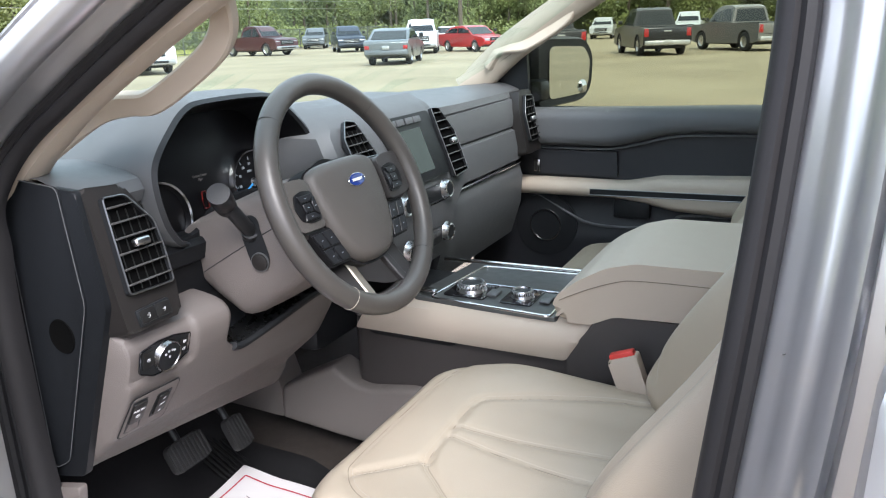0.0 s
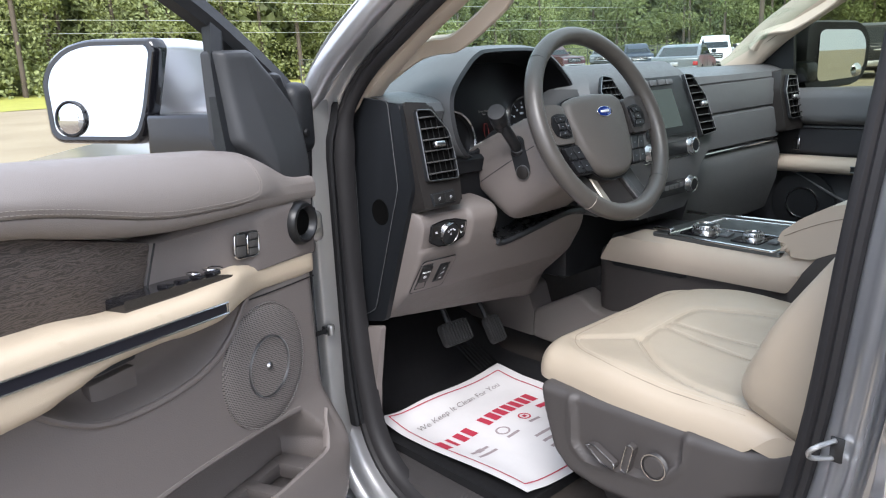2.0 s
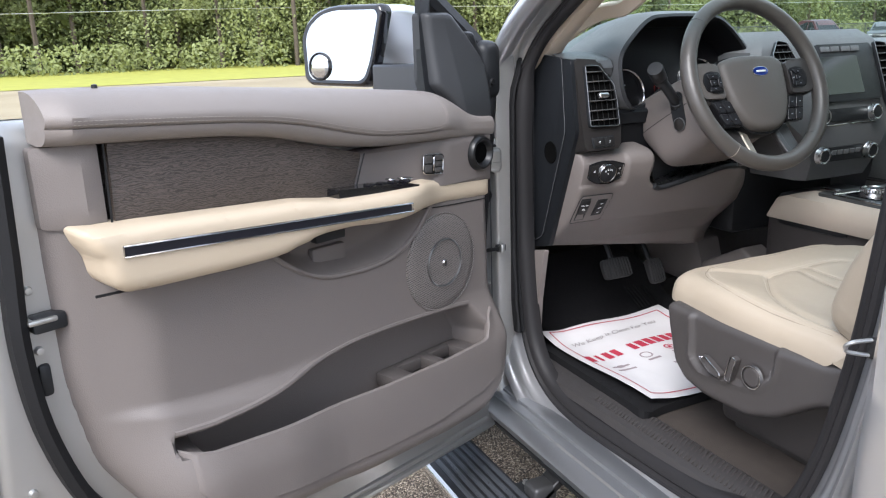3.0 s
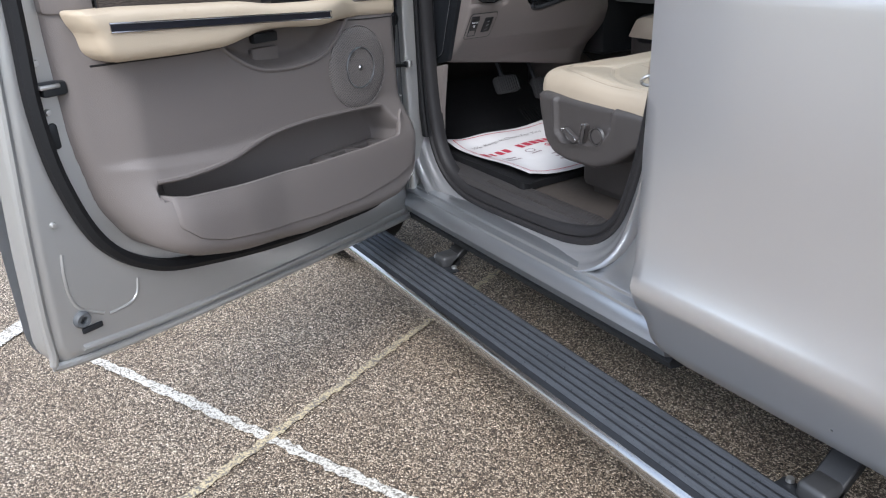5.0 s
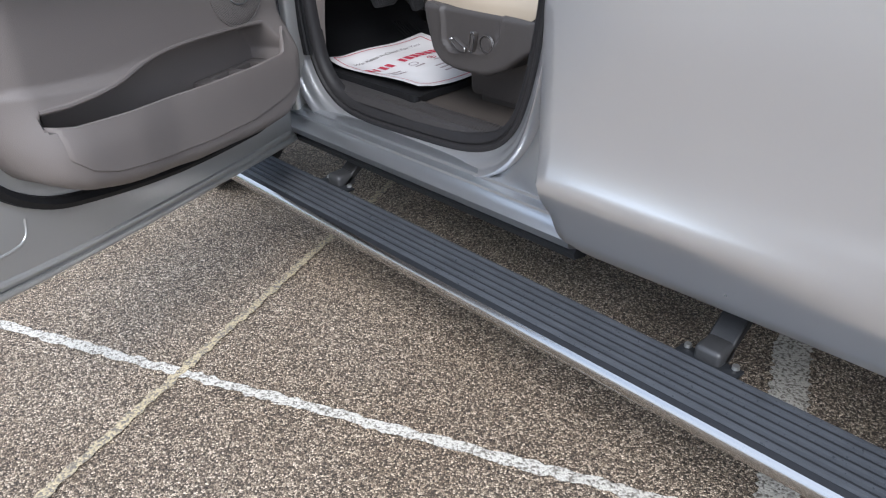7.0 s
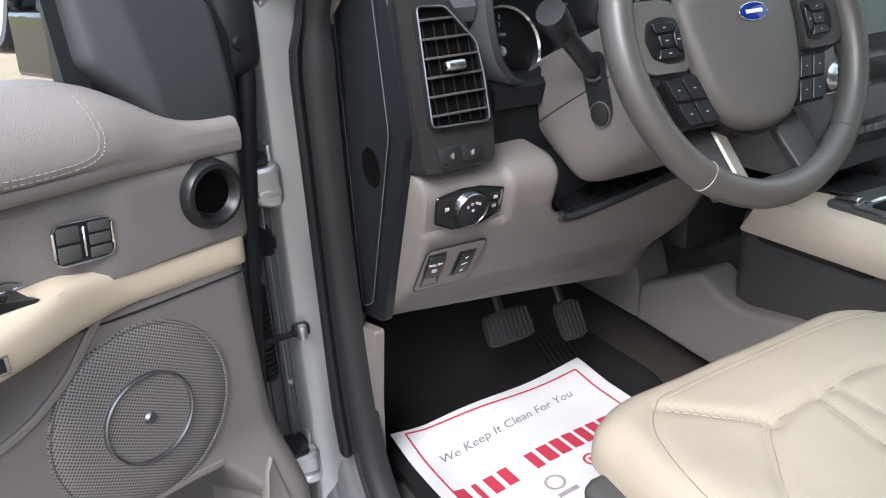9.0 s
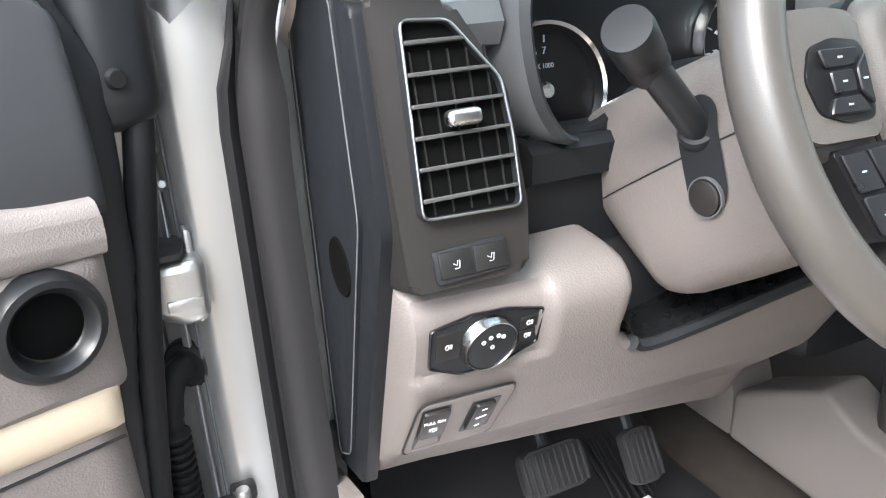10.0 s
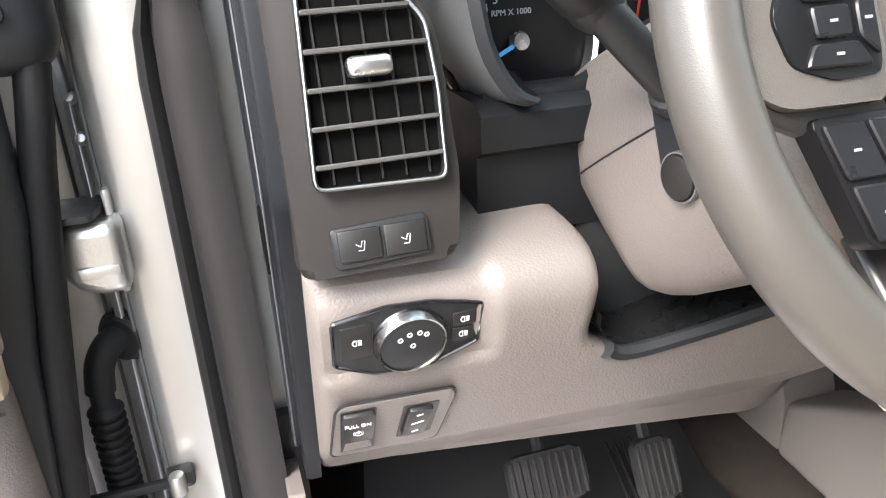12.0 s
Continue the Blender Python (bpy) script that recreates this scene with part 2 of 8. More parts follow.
def grille_mat():
    """Punched plastic: a regular field of small dark holes."""
    m = bpy.data.materials.new("punched_grille")
    n, l, b = nodes_of(m)
    tc = n.new("ShaderNodeTexCoord")
    mp = n.new("ShaderNodeMapping")
    mp.inputs["Scale"].default_value = (300, 0.0, 300)
    mp.inputs["Rotation"].default_value = (0, radians(32), 0)
    l.new(tc.outputs["Object"], mp.inputs["Vector"])
    v = n.new("ShaderNodeTexVoronoi")
    v.inputs["Scale"].default_value, v.inputs["Randomness"].default_value = 1, 0
    l.new(mp.outputs[0], v.inputs["Vector"])
    r = n.new("ShaderNodeValToRGB")
    r.color_ramp.elements[0].position, r.color_ramp.elements[1].position = 0.27, 0.36
    r.color_ramp.elements[0].color, r.color_ramp.elements[1].color = (0.02, 0.018, 0.017, 1), (0.18, 0.161, 0.151, 1)
    l.new(v.outputs["Distance"], r.inputs[0])
    l.new(r.outputs[0], b.inputs["Base Color"])
    b.inputs["Roughness"].default_value = 0.55
    bp = n.new("ShaderNodeBump")
    bp.inputs["Strength"].default_value, bp.inputs["Distance"].default_value = 0.6, 0.001
    l.new(r.outputs[0], bp.inputs["Height"])
    l.new(bp.outputs[0], b.inputs["Normal"])
    return m


GRILLE = grille_mat()
GROUND = ground_mat()
LINE_WHITE = paint_line_mat("worn_white_paint", (0.60, 0.565, 0.50), 0.33)
LINE_YELLOW = paint_line_mat("worn_yellow_paint", (0.50, 0.41, 0.26), 0.38)
GRASS = mat("grass", (0.31, 0.31, 0.05), 0.9, 0, 0.35, 1.2, 1.0, 20)
LEAF = mat("leaves", (0.185, 0.215, 0.070), 0.6, 0, 0.55, 0.5)
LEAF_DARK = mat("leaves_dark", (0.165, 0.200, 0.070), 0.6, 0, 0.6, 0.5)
BARK = mat("bark", (0.10, 0.08, 0.06), 0.9, 0, 0.3, 3, 0.8, 30)


# ---- mesh helpers ----
LOCAL = set()


def thing(name, at, label, category, group="", kind="", m=None):
    ob = new(name)
    ob.empty_display_size = 0.05
    ob.matrix_basis = m if m is not None else Matrix.Translation(at)
    if m is not None:
        LOCAL.add(ob)
    return tagged(ob, label, category, group, kind)


def finish(bm, name, mats, angle=38):
    me = bpy.data.meshes.new(name)
    bmesh.ops.recalc_face_normals(bm, faces=bm.faces)
    bm.to_mesh(me)
    bm.free()
    for p in me.polygons:
        p.use_smooth = True
    me.set_sharp_from_angle(angle=radians(angle))
    for q in mats if isinstance(mats, (list, tuple)) else [mats]:
        me.materials.append(q)
    return me


def part(name, bm, material, parent, label="", bevel=0.0, angle=38):
    ob = new(name, finish(bm, name, material, angle))
    ob.parent = parent
    if parent is not None and parent.parent is None and parent not in LOCAL and parent.type == "EMPTY":
        ob.matrix_parent_inverse = parent.matrix_basis.inverted()
    if bevel:
        b = ob.modifiers.new("bevel", "BEVEL")
        b.width, b.segments, b.limit_method, b.angle_limit = bevel, 2, "ANGLE", radians(40)
    return tagged(ob, label)


def solo(name, bm, material, label, category, group="", kind="", bevel=0.0):
    ob = part(name, bm, material, None, "", bevel)
    return tagged(ob, label, category, group, kind)


def basis(origin, a, b):
    """A frame with axes a, b and their normal at origin."""
    a, b = Vector(a).normalized(), Vector(b)
    c = a.cross(b).normalized()
    b = c.cross(a)
    m = Matrix((a, b, c)).transposed().to_4x4()
    m.translation = Vector(origin)
    return m


def box(c, size, r=0.004, seg=2, m=None, bm=None):
    bm = bm or bmesh.new()
    tmp = bmesh.new()
    bmesh.ops.create_cube(tmp, size=1)
    bmesh.ops.scale(tmp, vec=size, verts=tmp.verts)
    if r:
        bmesh.ops.bevel(tmp, geom=tmp.edges[:], offset=min(r, min(size) * 0.45), segments=seg, affect="EDGES", profile=0.5)
    mm = (m or Matrix.Identity(4)) @ Matrix.Translation(c)
    bmesh.ops.transform(tmp, matrix=mm, verts=tmp.verts)
    return merge(bm, tmp)


def merge(bm, tmp):
    me = bpy.data.meshes.new("tmp")
    tmp.to_mesh(me)
    tmp.free()
    bm.from_mesh(me)
    bpy.data.meshes.remove(me)
    return bm


def rounded(poly, r, seg=4):
    """The polygon with its corners rounded."""
    out, k = [], len(poly)
    for i in range(k):
        p, q, s = Vector(poly[i - 1]), Vector(poly[i]), Vector(poly[(i + 1) % k])
        u, w = (p - q), (s - q)
        d = min(r, u.length * 0.45, w.length * 0.45)
        a, c = q + u.normalized() * d, q + w.normalized() * d
        for j in range(seg + 1):
            f = j / seg
            out.append(tuple((1 - f) ** 2 * a + 2 * f * (1 - f) * q + f * f * c))
    return out


def prism(poly, depth, m=None, r=0.002, seg=2, bm=None, start=0.0):
    bm = bm or bmesh.new()
    tmp = bmesh.new()
    lo = [tmp.verts.new((p[0], p[1], start)) for p in poly]
    hi = [tmp.verts.new((p[0], p[1], start + depth)) for p in poly]
    tmp.faces.new(lo[::-1])
    top = tmp.faces.new(hi)
    for i in range(len(poly)):
        j = (i + 1) % len(poly)
        tmp.faces.new((lo[i], lo[j], hi[j], hi[i]))
    if r:
        bmesh.ops.bevel(tmp, geom=list(top.edges), offset=r, segments=seg, affect="EDGES", profile=0.5)
    if m is not None:
        bmesh.ops.transform(tmp, matrix=m, verts=tmp.verts)
    return merge(bm, tmp)


def sheet(poly, step):
    """A flat polygon cut by a grid, in its own plane."""
    bm = bmesh.new()
    bm.faces.new([bm.verts.new((p[0], p[1], 0)) for p in poly])
    for axis in (0, 1):
        lo, hi = min(p[axis] for p in poly), max(p[axis] for p in poly)
        k = max(1, int((hi - lo) / step))
        for i in range(1, k):
            co, no = [0, 0, 0], [0, 0, 0]
            co[axis], no[axis] = lo + (hi - lo) * i / k, 1
            bmesh.ops.bisect_plane(bm, geom=bm.verts[:] + bm.edges[:] + bm.faces[:], plane_co=co, plane_no=no, dist=1e-6)
    return bm


def edge_distance(p, arr):
    a, b = arr, np.roll(arr, -1, 0)
    d = b - a
    t = np.clip(((p - a) * d).sum(1) / np.maximum((d * d).sum(1), 1e-12), 0, 1)
    return float(np.sqrt((((a + t[:, None] * d) - p) ** 2).sum(1).min()))


def line_distance(p, arr):
    a, b = arr[:-1], arr[1:]
    d = b - a
    t = np.clip(((p - a) * d).sum(1) / np.maximum((d * d).sum(1), 1e-12), 0, 1)
    return float(np.sqrt((((a + t[:, None] * d) - p) ** 2).sum(1).min()))


def pad(poly, height, r=0.02, base=0.0, m=None, step=0.02, bm=None):
    """A solid over a polygon: its top at height (a number or a function), its rim rounded by r, its sides down to base."""
    arr = np.array(poly, float)
    tmp = sheet(poly, min(step, r / 2.6) if r > 0.008 else step)
    edges = [e for e in tmp.edges if e.is_boundary]
    rim = {v for e in edges for v in e.verts}
    for v in list(tmp.verts):
        a, b = v.co.x, v.co.y
        h = height(a, b) if callable(height) else height
        if r:
            d = 0.0 if v in rim else edge_distance(np.array((a, b)), arr)
            if d < r:
                h -= r - math.sqrt(max(0, r * r - (r - d) ** 2))
        v.co.z = h
    ex = bmesh.ops.extrude_edge_only(tmp, edges=edges)
    for g in ex["geom"]:
        if isinstance(g, bmesh.types.BMVert):
            g.co.z = base(g.co.x, g.co.y) if callable(base) else base
    if m is not None:
        bmesh.ops.transform(tmp, matrix=m, verts=tmp.verts)
    return merge(bm, tmp) if bm else tmp


def spline(pts, k=6, closed=False):
    """A smooth line through the points."""
    p = [Vector(q) for q in pts]
    n, out = len(p), []
    for i in range(n if closed else n - 1):
        if closed:
            a, b, c, d = p[i - 1], p[i], p[(i + 1) % n], p[(i + 2) % n]
        else:
            a, b, c, d = p[max(i - 1, 0)], p[i], p[i + 1], p[min(i + 2, n - 1)]
        for j in range(k):
            t = j / k
            out.append(0.5 * ((2 * b) + (c - a) * t + (2 * a - 5 * b + 4 * c - d) * t * t + (3 * b - a - 3 * c + d) * t ** 3))
    if not closed:
        out.append(p[-1])
    return out


def sweep(path, profile, closed=False, up=(0, 0, 1), bm=None, open_profile=False, scale=None):
    """Carry a profile along a path: its first axis points along side = tangent x up, its second along up."""
    bm = bm or bmesh.new()
    path = [Vector(p) for p in path]
    n, rings = len(path), []
    for i, p in enumerate(path):
        t = (path[(i + 1) % n] - path[i - 1]) if closed else (path[min(i + 1, n - 1)] - path[max(i - 1, 0)])
        t.normalize()
        u = Vector(up(i) if callable(up) else up)
        side = t.cross(u).normalized()
        u = side.cross(t)
        s = scale(i / max(1, n - 1)) if scale else 1
        rings.append([bm.verts.new(p + side * a * s + u * b * s) for a, b in profile])
    k = len(profile)
    for i in range(n if closed else n - 1):
        r0, r1 = rings[i], rings[(i + 1) % n]
        for j in range(k - 1 if open_profile else k):
            bm.faces.new((r0[j], r0[(j + 1) % k], r1[(j + 1) % k], r1[j]))
    if not closed and not open_profile:
        bm.faces.new(rings[0][::-1])
        bm.faces.new(rings[-1])
    return bm


def circle(r, k=12, ry=None):
    return [(r * math.cos(2 * math.pi * i / k), (ry or r) * math.sin(2 * math.pi * i / k)) for i in range(k)]


def tube(path, r, k=10, closed=False, bm=None, up=(0.13, 0.21, 0.97)):
    return sweep(path, circle(r, k), closed, up, bm)


def lathe(profile, m=None, seg=32, bm=None, sx=1.0):
    """Turn a profile of (radius, height) round the frame's third axis."""
    bm = bm or bmesh.new()
    m = m or Matrix.Identity(4)
    rings = []
    for r, h in profile:
        if r < 1e-5:
            rings.append([bm.verts.new(m @ Vector((0, 0, h)))])
        else:
            rings.append([bm.verts.new(m @ Vector((r * sx * math.cos(2 * math.pi * i / seg), r * math.sin(2 * math.pi * i / seg), h))) for i in range(seg)])
    for a, b in zip(rings, rings[1:]):
        for i in range(seg):
            j = (i + 1) % seg
            f = [a[i % len(a)], a[j % len(a)], b[j % len(b)], b[i % len(b)]]
            f = list(dict.fromkeys(f))
            if len(f) > 2:
                bm.faces.new(f)
    return bm


def loft(rings, bm=None, caps=True, closed_ring=True):
    bm = bm or bmesh.new()
    vs = [[bm.verts.new(p) for p in r] for r in rings]
    k = len(vs[0])
    for a, b in zip(vs, vs[1:]):
        for i in range(k if closed_ring else k - 1):
            bm.faces.new((a[i], a[(i + 1) % k], b[(i + 1) % k], b[i]))
    if caps and closed_ring:
        bm.faces.new(vs[0][::-1])
        bm.faces.new(vs[-1])
    return bm


def text_part(name, words, size, m, material, parent, depth=0.0004, align="CENTER", shear=0.0, label=""):
    cu = bpy.data.curves.new(name, "FONT")
    cu.body, cu.size, cu.align_x, cu.align_y, cu.extrude, cu.shear = words, size, align, "CENTER", depth, shear
    cu.resolution_u = 3
    tmp = bpy.data.objects.new("tmp", cu)
    scene.collection.objects.link(tmp)
    me = bpy.data.meshes.new_from_object(tmp.evaluated_get(bpy.context.evaluated_depsgraph_get()))
    bpy.data.objects.remove(tmp)
    bm = bmesh.new()
    bm.from_mesh(me)
    bpy.data.meshes.remove(me)
    bmesh.ops.transform(bm, matrix=m, verts=bm.verts)
    return part(name, bm, material, parent, label)


def smooth(lo, hi, x):
    t = min(1, max(0, (x - lo) / (hi - lo)))
    return t * t * (3 - 2 * t)


def interp(x, pairs):
    return float(np.interp(x, [p[0] for p in pairs], [p[1] for p in pairs]))


# ---- ground ----
bm = bmesh.new()
bmesh.ops.create_grid(bm, x_segments=4, y_segments=4, size=400)
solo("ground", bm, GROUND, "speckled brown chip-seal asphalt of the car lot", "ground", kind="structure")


def stripe(name, a, b, w0, w1, material, label, z=0.004):
    a, b = Vector((*a, 0)), Vector((*b, 0))
    side = Vector((-(b - a).y, (b - a).x, 0)).normalized()
    q = bmesh.new()
    rows = []
    for i in range(181):
        p = a.lerp(b, i / 180)
        w = w0 + (w1 - w0) * i / 180
        j0, j1 = (random.uniform(-0.006, 0.006) for _ in range(2))
        rows.append([q.verts.new((*(p + side * (w / 2 + j0)).xy, z)), q.verts.new((*(p - side * (w / 2 + j1)).xy, z))])
    for r0, r1 in zip(rows, rows[1:]):
        q.faces.new((r0[0], r0[1], r1[1], r1[0]))
    solo(name, q, material, label, "parking line", "painted lines on the lot", "structure")


stripe("parking_line", (0.75, 2.07), (-2.6, 0.53), 0.030, 0.033, LINE_WHITE, "thin worn white painted parking line on the asphalt")
stripe("parking_line", (-1.70, 1.08), (-1.10, -0.35), 0.085, 0.085, LINE_WHITE, "broad cracked white painted line running under the car", 0.006)
stripe("parking_line", (0.58, 2.19), (1.05, 1.74), 0.07, 0.07, LINE_WHITE, "short broad white stroke across the thin line", 0.006)
stripe("parking_line", (0.25, 0.2), (-0.85, 2.58), 0.026, 0.028, LINE_YELLOW, "thin faded yellowish line on the asphalt", 0.005)

# ---- the silver car: shell ----
suv = thing("suv", (-1.2, 0, 0.0), "silver full-size SUV parked with its driver door open", "car")


def body_y(z):
    return interp(z, ((0.35, 0.85), (0.60, 0.855), (1.2, 0.862), (1.45, 0.82), (1.70, 0.745)))


OPENING = [(-0.038, 1.17), (-0.032, 1.0), (-0.036, 0.86), (-0.052, 0.70), (-0.085, 0.585), (-0.16, 0.515), (-0.28, 0.487), (-0.5, 0.49),
           (-0.72, 0.506), (-0.845, 0.56), (-0.912, 0.68), (-0.962, 0.90), (-0.992, 1.15), (-1.009, 1.35), (-1.014, 1.5), (-0.995, 1.63),
           (-0.9, 1.685), (-0.7, 1.655), (-0.48, 1.552), (-0.345, 1.472), (-0.22, 1.394), (-0.122, 1.328), (-0.060, 1.255)]
loop = spline([(x - 0.010 * smooth(-0.14, -0.05, x), body_y(z) - 0.004 * smooth(-0.3, -0.1, x), z) for x, z in OPENING], 6, True)
mid = Vector((-0.5, 0, 1.0))

# rubber seal: the lip and the bulb round the opening
prof = [(-0.024, -0.018), (-0.020, -0.004), (-0.012, 0.002), (-0.004, 0.004), (0.002, -0.001), (0.008, 0.006), (0.018, 0.005), (0.023, -0.002), (0.020, -0.024), (-0.020, -0.034)]
part("door_seal", sweep(loop, prof, True, (0, 1, 0), scale=lambda u: 1 - 0.42 * smooth(0.74, 0.80, u) * smooth(1.0, 0.955, u) - 0.32 * smooth(0.36, 0.43, u) * smooth(0.70, 0.63, u)), SEAL, suv, "black rubber seal round the door opening")
# painted flange from the seal out to the sill and the pillars
prof = [(0.010, -0.03), (0.014, -0.004), (0.021, 0.005), (0.028, 0.009), (0.034, 0.016), (0.040, 0.025), (0.046, 0.029), (0.051, 0.030), (0.056, 0.038), (0.061, 0.049), (0.067, 0.053), (0.073, 0.048), (0.075, 0.03), (0.072, 0.0), (0.05, -0.03)]
part("door_frame", sweep(loop, prof, True, (0, 1, 0)), SILVER, suv, "silver painted door frame flange", 0, 70)

# sill and rocker panel
rk = [(0.885, 0.470), (0.899, 0.4665), (0.9015, 0.4655), (0.9025, 0.4585), (0.905, 0.4580), (0.921, 0.4545), (0.9235, 0.4535), (0.9245, 0.4475), (0.927, 0.4468), (0.945, 0.436), (0.952, 0.42), (0.945, 0.40), (0.925, 0.392), (0.86, 0.385), (0.80, 0.40), (0.80, 0.46)]
q = loft([[(x, y + interp(x, ((-1.1, 0.0), (0.05, 0.0))), z) for y, z in rk] for x in np.linspace(0.06, -1.12, 12)])
part("rocker_panel", q, SILVER_SILL_SHADED, suv, "silver rocker panel below the doors")
q = loft([[(x, y, z) for y, z in ((0.915, 0.393), (0.93, 0.380), (0.925, 0.365), (0.86, 0.355), (0.84, 0.385))] for x in np.linspace(0.08, -1.12, 6)])
part("rocker_molding", q, BLACK, suv, "dark plastic molding under the rocker")

# painted corner between the flange, the rocker and the B-pillar
jc = []
for x in np.linspace(-0.56, -1.12, 20):
    top = interp(x, ((-1.12, 0.74), (-0.96, 0.70), (-0.905, 0.590), (-0.83, 0.492), (-0.72, 0.461), (-0.56, 0.458)))
    jc.append([(x, 0.80, top), (x, 0.862, top), (x, 0.870, top - (top - 0.455) * 0.2), (x, 0.876, top - (top - 0.455) * 0.5), (x, 0.884, 0.458 + (top - 0.455) * 0.20), (x, 0.899, 0.4675), (x, 0.9018, 0.4662), (x, 0.9030, 0.4590), (x, 0.9055, 0.4586), (x, 0.918, 0.4545), (x, 0.90, 0.43), (x, 0.80, 0.43)])
part("jamb_corner", loft(jc), SILVER_SILL_SHADED, suv, "silver painted corner of the door opening")

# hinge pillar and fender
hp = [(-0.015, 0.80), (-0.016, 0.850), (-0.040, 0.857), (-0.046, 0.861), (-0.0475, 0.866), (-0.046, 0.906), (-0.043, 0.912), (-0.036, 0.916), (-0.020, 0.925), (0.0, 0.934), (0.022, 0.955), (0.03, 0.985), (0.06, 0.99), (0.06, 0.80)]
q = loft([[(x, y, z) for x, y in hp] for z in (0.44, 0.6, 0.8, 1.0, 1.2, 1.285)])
part("hinge_pillar", q, SILVER_JAMB_SHADED, suv, "silver hinge pillar")
# outer lip of the door seal, lying on the hinge pillar
lip_x = lambda z: interp(z, ((0.60, -0.072), (0.70, -0.056), (0.82, -0.048), (1.0, -0.047), (1.18, -0.048), (1.26, -0.060)))
q = loft([[(lip_x(z) + dx, 0.853 + (y - 0.853) * (0.90 - 0.85 * smooth(1.19, 1.28, z)), z) for dx, y in ((0.010, 0.852), (-0.006, 0.853), (-0.005, 0.862), (-0.008, 0.8655), (-0.0105, 0.871), (-0.0075, 0.8765), (-0.002, 0.8785), (0.010, 0.8785))] for z in np.linspace(0.62, 1.28, 20)])
part("seal_lip", q, RUBBER, suv, "black rubber outer lip of the door seal")
fy = lambda z: interp(z, ((0.4, 0.955), (0.56, 1.0), (0.9, 1.005), (1.15, 0.985), (1.24, 0.93)))
arch = [(0.035, 0.40), (0.30, 0.40), (0.36, 0.62), (0.48, 0.80), (0.68, 0.90), (0.90, 0.90), (1.10, 0.80), (1.22, 0.62), (1.28, 0.45), (1.60, 0.45), (1.62, 0.9), (1.55, 1.08), (0.9, 1.17), (0.035, 1.24)]
q = sheet(arch, 0.06)
for v in q.verts:
    v.co = (v.co.x, fy(v.co.y), v.co.y)
part("fender", q, SILVER, suv, "silver front fender")
q = sheet([(0.0, -0.93), (1.55, -0.85), (1.62, 0), (1.55, 0.85), (0.0, 0.93)], 0.12)
for v in q.verts:
    v.co.z = 1.24 - 0.02 * v.co.x - 0.10 * max(0, v.co.x - 0.4) ** 2 - 0.05 * (v.co.y / 0.9) ** 4 - 0.045
part("hood", q, SILVER, suv, "silver hood")

# A-pillar skin and roof rail, outside of the seal
rail = spline([(0.10, 0.905, 1.195), (0.0, 0.888, 1.262), (-0.085, 0.880, 1.348), (-0.185, 0.868, 1.425), (-0.315, 0.853, 1.506), (-0.46, 0.835, 1.590), (-0.7, 0.80, 1.69), (-0.95, 0.775, 1.74), (-1.3, 0.76, 1.77), (-2.2, 0.755, 1.775), (-3.3, 0.75, 1.76)], 6)
prof = [(0.028, -0.02), (0.034, 0.0), (0.022, 0.018), (0.0, 0.024), (-0.035, 0.018), (-0.055, 0.0), (-0.05, -0.02)]
part("a_pillar", sweep(rail, prof, False, (0, 0.35, 1)), SILVER, suv, "silver A-pillar and roof rail", 0, 75)
mirror_rail = [Vector((p.x, -p.y, p.z)) for p in rail]
part("a_pillar", sweep(mirror_rail, [(-a, b) for a, b in prof], False, (0, -0.35, 1)), SILVER, suv)

# roof and headliner
q = loft([[(x, y, z0 - 0.10 * (y / 0.78) ** 4) for y in np.linspace(0.78, -0.78, 13)] for x, z0 in ((-0.78, 1.80), (-1.0, 1.85), (-1.5, 1.88), (-2.5, 1.88), (-3.4, 1.84))], closed_ring=False)
part("roof", q, SILVER, suv, "silver roof")
q = loft([[(x, y, z0 - 0.08 * (y / 0.74) ** 4) for y in np.linspace(0.74, -0.74, 13)] for x, z0 in ((-0.76, 1.755), (-1.0, 1.80), (-1.5, 1.83), (-2.5, 1.83), (-3.4, 1.79))], closed_ring=False)
part("headliner", q, BEIGE, suv, "beige headliner")

# B-pillar
q = loft([[(x0 - w0, y, z), (x0 - w0, y + 0.05, z), (x0 - 0.050, y + 0.058, z), (x0 - 0.030, y + 0.052, z), (x0 - 0.022, y + 0.040, z), (x0 - 0.012, y + 0.042, z), (x0 - 0.004, y + 0.02, z), (x0, y - 0.08, z), (x0 - w0, y - 0.1, z)]
          for z, x0, y, w0 in ((0.42, -0.96, 0.84, 0.2), (0.6, -0.98, 0.84, 0.2), (0.9, -1.02, 0.845, 0.18), (1.2, -1.045, 0.85, 0.16), (1.45, -1.06, 0.81, 0.14), (1.75, -1.06, 0.73, 0.12))])
part("b_pillar", q, SILVER, suv, "silver B-pillar jamb")
q = loft([[(x, y - 0.005, z), (x - 0.13, y - 0.02, z), (x - 0.13, y - 0.09, z), (x + 0.005, y - 0.09, z)] for z, x, y in ((0.5, -0.955, 0.85), (0.9, -0.985, 0.855), (1.2, -1.005, 0.86), (1.45, -1.025, 0.82), (1.75, -1.03, 0.73))])
part("b_pillar_trim", q, DARK_TAUPE, suv, "dark inner pillar trim")

